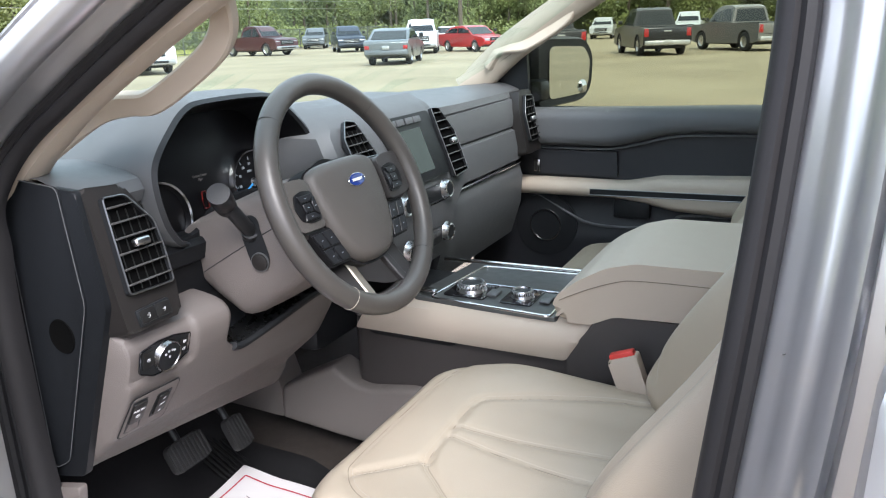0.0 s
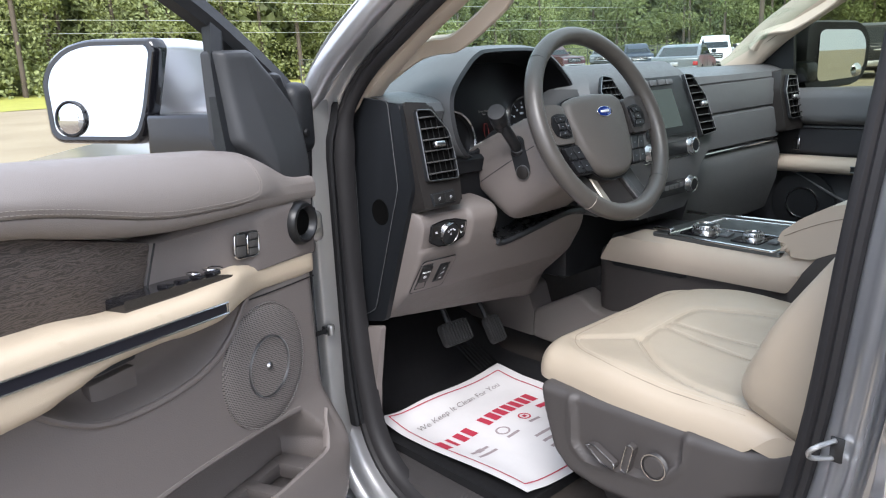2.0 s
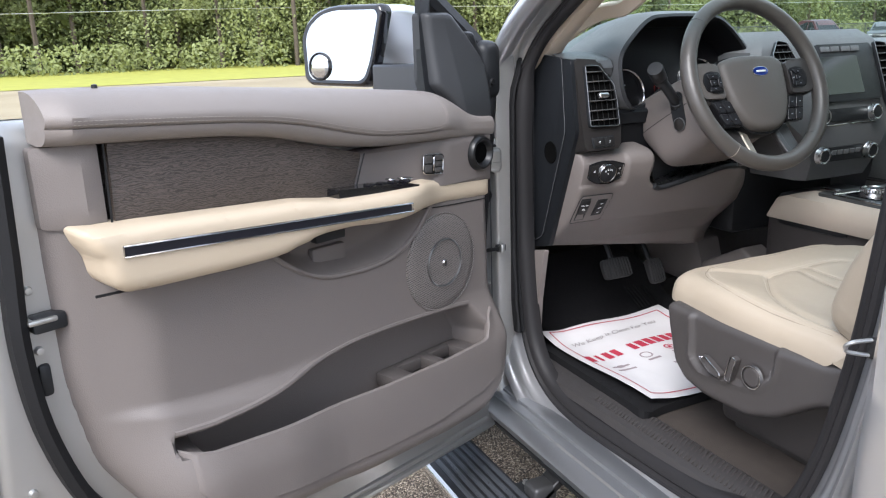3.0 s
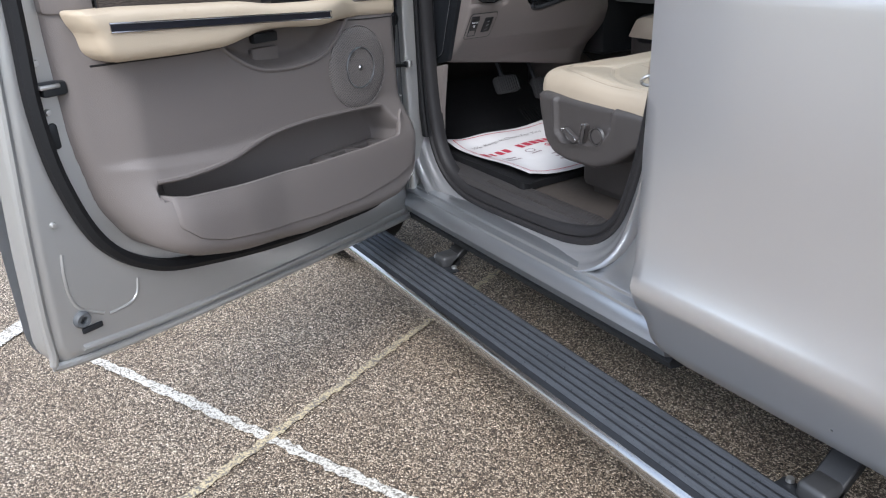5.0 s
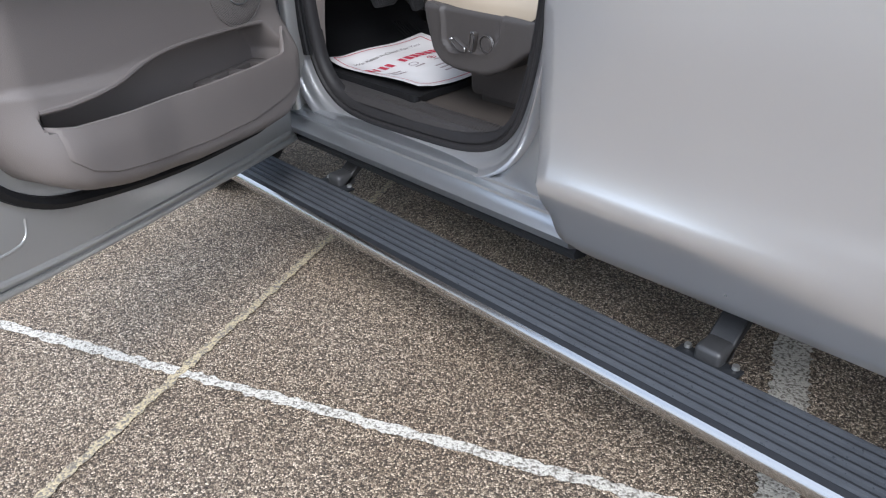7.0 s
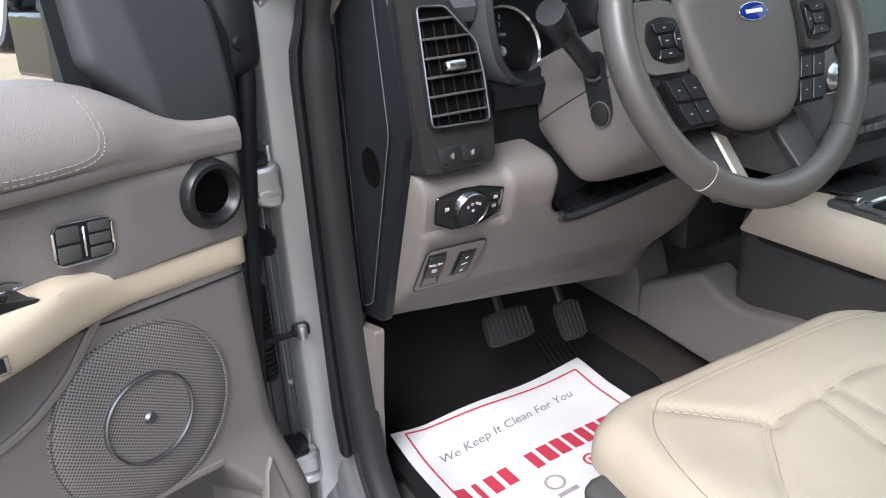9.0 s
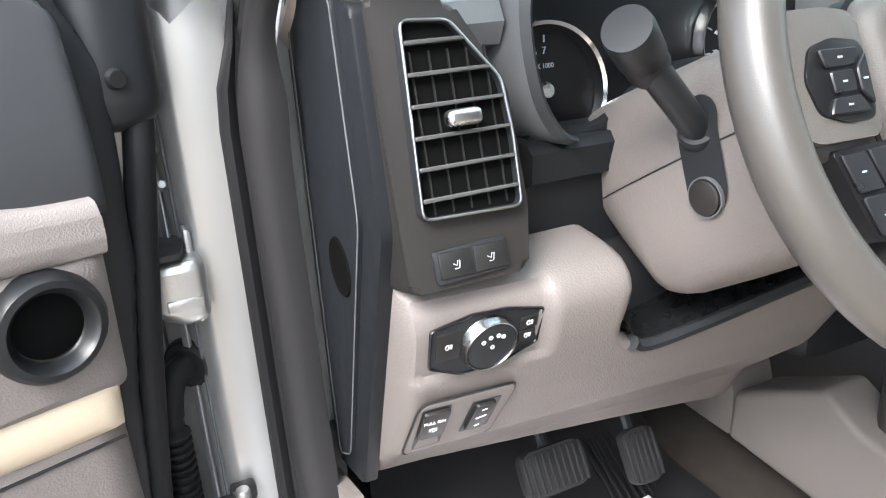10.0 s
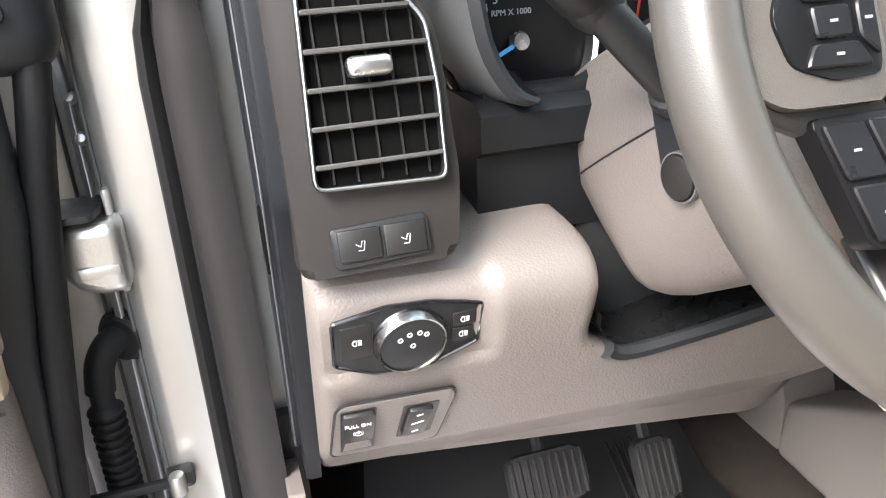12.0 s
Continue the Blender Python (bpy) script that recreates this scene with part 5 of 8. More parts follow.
# ---- dashboard ----
from mathutils.bvhtree import BVHTree
POD = mat("dark_warm_plastic", (0.0195, 0.0175, 0.0168), 0.46, 0, 0.06, 5, 0.10, 1500, True, spec=0.32)
dash = thing("dashboard", (0.05, 0.0, 0.76), "charcoal dashboard with a taupe lower panel", "dashboard")
back_x = lambda y: 0.30 - 0.28 * (y / 0.78) ** 2
brow_x = lambda y: interp(y, ((-0.80, -0.17), (-0.66, -0.185), (-0.2, -0.19), (0.24, -0.17), (0.27, -0.07), (0.30, -0.045), (0.64, -0.045), (0.655, -0.10), (0.675, -0.165), (0.80, -0.165)))
rows = []
for y in np.linspace(0.80, -0.82, 41):
    bx, fx = back_x(y), brow_x(y)
    crown = 0.012 * math.exp(-((y - 0.04) / 0.25) ** 2)
    rows.append([(bx, y, 1.235), (bx - 0.01, y, 1.262), (bx - 0.04, y, 1.276)] + [(bx - 0.04 + (fx + 0.02 - bx + 0.04) * u, y, 1.276 + 0.012 * math.sin(math.pi * u) + crown) for u in (0.25, 0.5, 0.75, 1.0)]
                + [(fx, y, 1.268 + crown), (fx - 0.008, y, 1.252), (fx, y, 1.235), (fx + 0.03, y, 1.225)])
part("dash_top", loft(rows, closed_ring=False), CHARCOAL, dash, "charcoal grained dash top")

# left end of the dash: black cover plate; a near-black disc paints its round recess's shade
END = basis((0, 0.792, 0), (1, 0, 0), (0, 0, -1))  # third axis +y
ep = [(-0.020, -1.284), (-0.188, -1.274), (-0.212, -1.118), (-0.105, -0.838), (-0.020, -0.82)]
END_BLACK = mat("end_cover_black", (0.0105, 0.0118, 0.0140), 0.48, 0, 0.08, 6, 0.12, 1500, spec=0.24)
cover = part("end_cover", prism(rounded(ep, 0.01), 0.012, END, 0.003), END_BLACK, dash, "black dash end cover")
ep2 = [(-0.045, -1.288), (-0.160, -1.279), (-0.176, -1.118), (-0.082, -0.86), (-0.045, -0.84)]
part("end_panel", prism(rounded(ep2, 0.012), 0.004, END @ Matrix.Translation((0, 0, 0.012)), 0.002), END_BLACK, cover)
part("round_cap", lathe([(0.0, 0.0002), (0.020, 0.0003), (0.0232, 0.0010), (0.0245, 0.0016), (0.0258, 0.0)], END @ Matrix.Translation((-0.118, -1.066, 0.0162)), 36), RECESS_SHADE, cover, "near-black disc for the shade of a round recess")
part("panel_line", tube([END @ Vector((a, b, 0.0162)) for a, b in rounded(ep2, 0.012)], 0.0007, 5, True), CHARCOAL, cover)
part("pillar_foot", prism(rounded([(-0.112, -0.832), (0.02, -0.80), (0.03, -0.55), (-0.072, -0.55), (-0.086, -0.70)], 0.008), 0.014, basis((0, 0.808, 0), (1, 0, 0), (0, 0, -1)), 0.003), TAUPE, dash, "taupe trim at the foot of the pillar")
part("hood_release", box((-0.066, 0.818, 0.665), (0.022, 0.020, 0.055), 0.006), BLACK, dash, "black hood release lever")

# left vent pod
POD_M = basis((-0.237, 0.792, 1.080), (0, -1, 0), (0.255, 0, 1))  # third axis points to the driver's side
nrm = POD_M.to_3x3() @ Vector((0, 0, 1))
psg = 1 if nrm.x < 0 else -1


pod_poly = rounded([(-0.003, 0.0), (0.092, 0.0), (0.099, 0.05), (0.096, 0.135), (0.062, 0.197), (-0.003, 0.203)], 0.008)
if psg < 0:
    POD_F = POD_M @ Matrix.Diagonal((1, 1, -1, 1))
else:
    POD_F = POD_M
vent_pod = part("vent_pod", prism(pod_poly, 0.11, POD_F @ Matrix.Translation((0, 0, -0.11)), 0.006, 3), POD, dash, "dark pod round the left air vent")


KEY = mat("key_plastic", (0.014, 0.0138, 0.0138), 0.42, 0, 0.1, 9, spec=0.35)
SLAT = mat("slat_plastic", (0.060, 0.059, 0.058), 0.22, 0, 0.1, 9)


def air_vent(parent, m, outline, slats, vanes, knob, name="air_vent"):
    """A vent in the plane of m: near-black plate for the recess's shade, chrome frame, slats, vanes and the slider."""
    v = part(name, prism(outline, 0.003, m, 0), RECESS_SHADE, parent, "black air vent with a chrome frame")
    mid = Vector((sum(p[0] for p in outline) / len(outline), sum(p[1] for p in outline) / len(outline)))
    rim = [m @ Vector((p[0], p[1], 0.009)) for p in outline]
    part("vent_wall", sweep([m @ Vector((p[0], p[1], 0.004)) for p in outline], [(-0.0012, -0.004), (0.0012, -0.004), (0.0012, 0.005), (-0.0012, 0.005)], True, m.to_3x3() @ Vector((0, 0, 1))), BLACK, v)
    part("vent_frame", tube(rim, 0.0013, 8, True, up=m.to_3x3() @ Vector((0, 0, 1))), VENT_METAL, v, "thin chrome vent frame")
    arr = np.array(outline)
    ys = [p[1] for p in outline]

    def span(b):
        xs = []
        for (x0, y0), (x1, y1) in zip(outline, outline[1:] + outline[:1]):
            if (y0 - b) * (y1 - b) < 0:
                xs.append(x0 + (x1 - x0) * (b - y0) / (y1 - y0))
        return min(xs), max(xs)
    for i in range(slats):
        b = min(ys) + (max(ys) - min(ys)) * (i + 0.7) / (slats + 0.4)
        x0, x1 = span(b)
        q = box(((x0 + x1) / 2, b, 0.0075), (x1 - x0 - 0.002, 0.0030, 0.008), 0.0008, 1, m)
        part("slat", q, SLAT, v)
    for i in range(vanes):
        b = min(ys) + (max(ys) - min(ys)) * 0.5
        x0, x1 = span(b)
        a = x0 + (x1 - x0) * (i + 0.6) / (vanes + 0.2)
        lo = min(ys) + 0.004
        hi = max(ys) - 0.02
        part("vane", box((a, (lo + hi) / 2, 0.0036), (0.0012, hi - lo, 0.0024), 0, 1, m), KEY, v)
    if knob:
        part("slider", box((knob[0], knob[1], 0.0155), (0.026, 0.0115, 0.012), 0.004, 3, m), SATIN, v, "metal vent slider")
    return v


vent_line = rounded([(0.0115, 0.0515), (0.0880, 0.0490), (0.0895, 0.100), (0.0865, 0.139), (0.053, 0.182), (0.0175, 0.184)], 0.006, 3)
air_vent(vent_pod, POD_F @ Matrix.Translation((0, 0, 0.001)), vent_line, 6, 5, (0.050, 0.116))
fold = part("fold_switch", prism(rounded([(0.017, 0.004), (0.075, 0.006), (0.074, 0.030), (0.016, 0.028)], 0.003), 0.003, POD_F, 0.001), BLACK, vent_pod, "black twin switch for seat and liftgate")
for a in (0.0325, 0.0598):
    part("button", box((a, 0.0170, 0.0035), (0.0255, 0.0190, 0.003), 0.0015, 2, POD_F), KEY, fold)
    part("symbol", tube([POD_F @ Vector((a + u * 0.0028, 0.0165 + w * 0.0030, 0.0054)) for u, w in ((-1, 0.4), (0, -0.2), (0.4, 0.9), (1, 0.9), (0.6, -0.9), (-0.6, -0.9))], 0.00024, 5), WHITE_INK, fold)

# taupe knee panel
KNEE = basis((0, 0, 0), (0, -1, 0), (0, 0, 1))  # first axis -y, second z, third -x
kx = ((0.78, 0.050), (0.83, 0.080), (0.86, 0.115), (0.90, 0.160), (0.95, 0.190), (0.985, 0.208), (1.01, 0.219), (1.03, 0.225), (1.042, 0.227), (1.054, 0.225), (1.064, 0.217), (1.071, 0.203), (1.077, 0.180), (1.083, 0.150), (1.088, 0.125))


def knee_h(a, b):
    y = -a
    h = interp(b, kx) + (0.80 - y) * 0.08 - 0.07 * smooth(0.36, 0.20, y)
    dl = (y - 0.733, b - 1.030)
    dent = smooth(0.062, 0.050, abs(dl[0])) * smooth(0.038, 0.029, abs(dl[1]))
    return h - 0.006 * dent


kp = [(-0.792, 0.830), (-0.5, 0.794), (-0.245, 0.758), (-0.235, 0.86), (-0.27, 0.95), (-0.33, 1.005), (-0.40, 1.012), (-0.52, 0.985), (-0.580, 0.976), (-0.606, 0.998), (-0.602, 1.050), (-0.606, 1.072), (-0.618, 1.087), (-0.70, 1.088), (-0.792, 1.079)]
knee = part("knee_panel", pad(rounded(kp, 0.012), knee_h, 0.012, lambda a, b: knee_h(a, b) - 0.09, KNEE, 0.012), TAUPE, dash, "taupe knee panel with switches")
# dark lining where the column passes through
part("column_recess", box((-0.120, 0.455, 1.03), (0.10, 0.27, 0.14), 0.01), BLACK, dash)
lip = spline([KNEE @ Vector((a, b, knee_h(a, b) - 0.004)) for a, b in ((-0.60, 1.03), (-0.596, 0.992), (-0.575, 0.974), (-0.52, 0.982), (-0.40, 1.010), (-0.33, 1.003))], 6)
part("column_lip", tube(lip[9:], 0.0075, 8), BLACK, knee, "black edge of the column opening")
TRAY = mat("tray_black", (0.010, 0.0105, 0.011), 0.28, 0, 0.1, 8, spec=0.45)
floor_line = spline([KNEE @ Vector((a, b, knee_h(a, b) - 0.004)) for a, b in ((-0.600, 1.010), (-0.596, 0.994), (-0.575, 0.976), (-0.52, 0.984), (-0.40, 1.012), (-0.33, 1.006))], 6)
tray = loft([[p + Vector((k, 0, 0.003 + e)) for p in floor_line] for k, e in ((-0.002, 0.003), (0.012, 0.0035), (0.10, 0.0))], closed_ring=False, caps=False)
part("column_tray", tray, TRAY, knee, "glossy black tray under the column", 0.002)


def on_knee(y, z, off=0.0, tilt=-0.055):
    a, b = -y, z
    p = Vector((a, b, knee_h(a, b)))
    tb = Vector((0, 0.02, interp(b + 0.01, kx) - interp(b - 0.01, kx)))
    ta = Vector((1, 0, tilt))
    m = basis(p, ta, tb)
    return KNEE @ m @ Matrix.Translation((0, 0, off))


KM = on_knee(0.734, 1.028, 0.003) @ Matrix.Diagonal((0.745, 0.72, 0.5, 1))
lights = part("headlamp_switch", prism(rounded([(-0.066, -0.014), (-0.03, -0.034), (0.02, -0.038), (0.064, -0.022), (0.067, 0.022), (0.02, 0.036), (-0.02, 0.040), (-0.066, 0.033)], 0.004), 0.005, KM, 0.0015), BLACK, knee, "black headlamp switch panel")
part("switch_rim", tube([KM @ Vector((a, b, 0.005)) for a, b in rounded([(-0.066, -0.014), (-0.03, -0.034), (0.02, -0.038), (0.064, -0.022), (0.067, 0.022), (0.02, 0.036), (-0.02, 0.040), (-0.066, 0.033)], 0.004)], 0.0012, 6, True), GLOSS_BLACK, lights)
DIAL_METAL = mat("dial_metal", (0.34, 0.34, 0.345), 0.24, 1.0, 0.05, 9)
part("dial", lathe([(0, 0.012), (0.0275, 0.0125), (0.0288, 0.0175), (0.0302, 0.0180), (0.0312, 0.015), (0.0322, 0.004), (0.0335, 0.0)], KM @ Matrix.Translation((0, 0, 0.004)), 48), DIAL_METAL, lights, "satin metal headlamp dial")
part("dial_cap", lathe([(0, 0.0170), (0.024, 0.0168), (0.0282, 0.0150)], KM @ Matrix.Translation((0, 0, 0.004)), 40), BLACK, lights, "black dial cap")
for i, (a, b) in enumerate(((-0.011, 0.009), (-0.003, 0.013), (0.006, 0.013), (0.012, 0.010), (0.0, 0.0))):
    part("symbol", tube([KM @ Vector((a + 0.0022 * math.cos(k), b + 0.0022 * math.sin(k), 0.0212)) for k in (0, 1.05, 2.1, 3.14, 4.2, 5.2)], 0.0004, 5, True), WHITE_INK, lights)
for a, b, w, h in ((-0.046, 0.009, 0.028, 0.036), (0.050, 0.009, 0.022, 0.016), (0.049, -0.008, 0.020, 0.015)):
    part("button", box((a, b, 0.0055), (w, h, 0.004), 0.0015, 2, KM), KEY, lights)
    part("symbol", tube([KM @ Vector((a + u * 0.0034, b + w * 0.0030, 0.0078)) for u, w in ((-0.1, -1), (-0.1, 1), (-0.7, 0.9), (-1.1, 0), (-0.7, -0.9))], 0.0004, 4, True), WHITE_INK, lights)
    for w in (-0.7, 0, 0.7):
        part("symbol", tube([KM @ Vector((a + u * 0.0034, b + (w - 0.1 * u) * 0.0030, 0.0078)) for u in (0.3, 1.2)], 0.0004, 4), WHITE_INK, lights)

BM = on_knee(0.740, 0.938, 0.001, 0.08) @ Matrix.Diagonal((0.86, 1.10, 1, 1))
plate_line = [(-0.056, -0.034), (0.036, -0.032), (0.048, 0.030), (0.046, 0.038), (-0.042, 0.0375), (-0.048, 0.031)]
pb = part("brake_switch_panel", prism(rounded(plate_line, 0.007), 0.002, BM, 0.0008), TAUPE, knee, "taupe panel of the brake and pedal switches")
part("panel_gap", tube([BM @ Vector((a * 1.02, b * 1.03, 0.0008)) for a, b in rounded(plate_line, 0.007)], 0.0010, 5, True), BLACK, pb)
part("switch_well", prism(rounded([(-0.048, -0.027), (-0.019, -0.026), (-0.016, 0.032), (-0.045, 0.032)], 0.002), 0.0006, BM @ Matrix.Translation((0, 0, 0.0020)), 0), BLACK, pb)
part("well_slope", prism([(-0.046, -0.025), (-0.021, -0.024), (-0.024, -0.009), (-0.042, -0.009)], 0.0005, BM @ Matrix.Translation((0, 0, 0.0026)), 0), TAUPE, pb)
part("parking_brake_switch", prism(rounded([(-0.046, -0.008), (-0.020, -0.008), (-0.017, 0.029), (-0.044, 0.029)], 0.003), 0.0035, BM @ Matrix.Translation((0, 0, 0.002)), 0.0012), KEY, pb, "black parking brake switch")
text_part("lettering", "PULL ON", 0.0054, BM @ Matrix.Translation((-0.032, 0.016, 0.0058)), WHITE_INK, pb)
part("symbol", lathe([(0.0026, 0.0), (0.0026, 0.0005), (0.0031, 0.0005), (0.0031, 0.0)], BM @ Matrix.Translation((-0.032, 0.005, 0.0057)), 16), WHITE_INK, pb)
text_part("symbol", "P", 0.0042, BM @ Matrix.Translation((-0.032, 0.005, 0.0057)), WHITE_INK, pb)
for sg in (1, -1):
    part("symbol", tube([BM @ Vector((-0.032 + sg * 0.0041 * math.cos(k), 0.005 + 0.0041 * math.sin(k), 0.0058)) for k in np.linspace(-0.7, 0.7, 6)], 0.0003, 4), WHITE_INK, pb)
part("switch_well", prism(rounded([(0.000, -0.018), (0.030, -0.016), (0.036, 0.026), (0.006, 0.026)], 0.002), 0.0006, BM @ Matrix.Translation((0, 0, 0.0020)), 0), BLACK, pb)
part("pedal_switch", prism(rounded([(0.004, -0.013), (0.024, -0.012), (0.031, 0.022), (0.010, 0.022)], 0.003), 0.0035, BM @ Matrix.Translation((0, 0, 0.002)), 0.0012), KEY, pb, "black adjustable pedal switch")
for a, b, w in ((0.019, 0.016, 0.0026), (0.0175, 0.005, 0.005), (0.0155, -0.007, 0.0026)):
    part("symbol", tube([BM @ Vector((a - w, b - w * 0.2, 0.0057)), BM @ Vector((a + w * 0.3, b + w * 0.1, 0.0057)), BM @ Vector((a + w, b + w * 0.35, 0.0057))], 0.00045, 4), WHITE_INK, pb)

# instrument hood and gauges
GAUGE_FACE = mat("gauge_black", (0.0045, 0.0045, 0.0055), 0.35, 0, 0.1, 8, spec=0.3)
DIAL_INK = mat("dial_print", (0.28, 0.31, 0.34), 0.5)
DIM_INK = mat("dim_display", (0.10, 0.09, 0.09), 0.5)
arch = [(0.626, 1.160), (0.640, 1.168), (0.655, 1.198), (0.660, 1.25), (0.650, 1.284), (0.615, 1.320), (0.578, 1.347), (0.535, 1.356), (0.40, 1.354), (0.350, 1.336), (0.300, 1.288), (0.276, 1.24), (0.288, 1.18), (0.335, 1.140)]
arch = [Vector((0, y, z)) for y, z in arch]
arch = spline(arch, 4)
cen = Vector((0, 0.47, 1.235))
hood_rings = []
for x, s, dz in ((-0.095, 0.90, -0.008), (-0.150, 0.97, -0.003), (-0.184, 1.0, 0), (-0.189, 1.025, 0.0), (-0.184, 1.06, 0.002), (-0.15, 1.10, 0.004), (-0.08, 1.13, -0.002), (0.02, 1.17, -0.025), (0.12, 1.2, -0.06)):
    hood_rings.append([Vector((x + 0.13 * (p.z - 1.235) * (0 if x > -0.1 else 1), cen.y + (p.y - cen.y) * s, cen.z + (p.z - cen.z) * s + dz * (1 if p.z > 1.25 else 0))) for p in arch])
part("hood_lip", loft(hood_rings[2:5], closed_ring=False), BLACK, dash, "black rounded lip of the instrument hood")
part("instrument_hood", loft(hood_rings[4:], closed_ring=False), CHARCOAL, dash, "charcoal instrument hood")
part("hood_lining", loft(hood_rings[:3], closed_ring=False), GAUGE_FACE, dash, "black lining of the instrument hood")
GAUGE = basis((-0.105, 0.47, 1.23), (0, -1, 0), (0.16, 0, 1))
cluster = part("gauge_panel", prism(rounded([(-0.190, -0.095), (0.190, -0.095), (0.190, 0.06), (0.13, 0.118), (-0.13, 0.118), (-0.190, 0.06)], 0.02), 0.006, GAUGE, 0.001), GAUGE_FACE, dash, "dark instrument cluster with two dials")
for a0, b0, first, pitch, count in ((-0.140, -0.046, 197, 16, 8), (0.088, -0.030, 215, 31, 9)):
    dm = GAUGE @ Matrix.Translation((a0, b0, 0.007))
    part("dial_ring", lathe([(0.053, 0.0), (0.055, 0.010), (0.058, 0.012), (0.060, 0.006), (0.061, 0.0)], dm, 48), CHROME, cluster, "chrome dial ring")
    for k in range(count):
        an = radians(first - k * pitch)
        part("tick", box((0.044 * math.cos(an), 0.044 * math.sin(an), 0.001), (0.006, 0.0012, 0.001), 0, 1, dm @ Matrix.Translation((0.044 * math.cos(an), 0.044 * math.sin(an), 0.001)) @ Matrix.Rotation(an, 4, "Z") @ Matrix.Translation((-0.044 * math.cos(an), -0.044 * math.sin(an), -0.001))), DIAL_INK, cluster)
    an = radians(205)
    part("needle", sweep([dm @ Vector((0, 0, 0.004)), dm @ Vector((0.04 * math.cos(an), 0.04 * math.sin(an), 0.003))], [(-0.0015, 0), (0.0015, 0), (0.0015, 0.001), (-0.0015, 0.001)], False, GAUGE.to_3x3() @ Vector((0, 0, 1))), mat("blue_needle", (0.05, 0.35, 0.75), 0.4), cluster, "blue gauge needle")
    part("needle_hub", lathe([(0, 0.008), (0.006, 0.007), (0.008, 0.002)], dm, 20), SATIN, cluster)
    text_part("lettering", "RPM X 1000" if a0 < 0 else "MPH", 0.006, dm @ Matrix.Translation((-0.004, 0.021, 0.001)), DIAL_INK, cluster)
    for k in range(count):
        an = radians(first - k * pitch)
        text_part("numeral", str(k if a0 < 0 else k * 20), 0.0085 if a0 < 0 else 0.0065, dm @ Matrix.Translation((0.034 * math.cos(an), 0.034 * math.sin(an), 0.001)), DIAL_INK, cluster)
RED_GLOW = mat("red_display", (0.13, 0.010, 0.008), 0.4)
text_part("lettering", "Driver Door\nAjar", 0.0062, GAUGE @ Matrix.Translation((-0.036, 0.002, 0.0075)), DIM_INK, cluster)
part("door_symbol", tube([GAUGE @ Vector((-0.036 + a * 0.010, -0.036 + b * 0.014, 0.0075)) for a, b in ((-0.6, -1), (0.6, -1), (0.7, 0), (0.4, 1), (-0.4, 1), (-0.7, 0))], 0.0012, 5, True), RED_GLOW, cluster, "red open-door symbol")
SHELF_BLACK = mat("shelf_black", (0.009, 0.0096, 0.011), 0.5, 0, 0.1, 8, 0.12, 1500, spec=0.2)
part("gauge_shelf", loft([[(-0.10, y, 1.158), (-0.178, y, 1.157), (-0.187, y, 1.150), (-0.186, y, 1.126), (-0.176, y, 1.121), (-0.172, y, 1.06), (-0.10, y, 1.06)] for y in np.linspace(0.665, 0.32, 6)]), SHELF_BLACK, dash, "black shelf below the gauges")
part("cluster_rim", sweep(spline([(-0.160, 0.655, 1.160), (-0.164, 0.600, 1.158), (-0.164, 0.572, 1.166), (-0.162, 0.545, 1.184), (-0.160, 0.51, 1.198), (-0.160, 0.43, 1.198), (-0.160, 0.385, 1.178), (-0.162, 0.34, 1.156)], 6), [(-0.006, -0.012), (0.006, -0.012), (0.008, -0.002), (0.005, 0.004), (-0.005, 0.003)], False, (-0.2, 0, 1)), SHELF_BLACK, dash, "dark lower rim of the gauges")

# steering column, stalk and start button
AX = Vector((-0.9187, 0, 0.395))
UPV = Vector((0.395, 0, 0.9187))
HUB = Vector((-0.390, 0.468, 1.217))


def hubp(h, v, d):
    """A point by its offsets to the left, up the wheel plane and towards the driver."""
    return HUB + Vector((0, 1, 0)) * h + UPV * v + AX * d


column = thing("steering_column", tuple(hubp(0, -0.1, -0.2)), "taupe steering column shroud with stalk and start button", "steering column")
rings = []
for d, w, u, dn in ((-0.050, 0.080, 0.045, 0.074), (-0.060, 0.096, 0.055, 0.090), (-0.078, 0.108, 0.060, 0.098), (-0.12, 0.116, 0.062, 0.106), (-0.17, 0.121, 0.062, 0.114), (-0.208, 0.123, 0.062, 0.121), (-0.217, 0.123, 0.062, 0.120), (-0.24, 0.123, 0.062, 0.082), (-0.262, 0.122, 0.060, 0.030)):
    ring = []
    for k in range(28):
        an = 2 * math.pi * k / 28
        c, s = math.cos(an), math.sin(an)
        c, s = math.copysign(abs(c) ** 0.34, c), math.copysign(abs(s) ** 0.34, s)
        taper = 1 - 0.07 * max(0, -s) - 0.12 * max(0, s)
        ring.append(hubp(c * w * taper, s * (u if s > 0 else dn), d))
    rings.append(ring)
shroud = part("shroud", loft(rings), TAUPE, column, "taupe plastic shroud")
skin_bm = loft(rings)
bmesh.ops.recalc_face_normals(skin_bm, faces=skin_bm.faces)
skin_bm.normal_update()
skin = BVHTree.FromBMesh(skin_bm)
skin_bm.free()


def skin_at(v, d):
    """A point on the shroud's driver-door side."""
    got = skin.ray_cast(hubp(0.3, v, d), Vector((0, -1, 0)), 0.4)
    return got[0] if got[0] is not None else hubp(0.118, v, d)


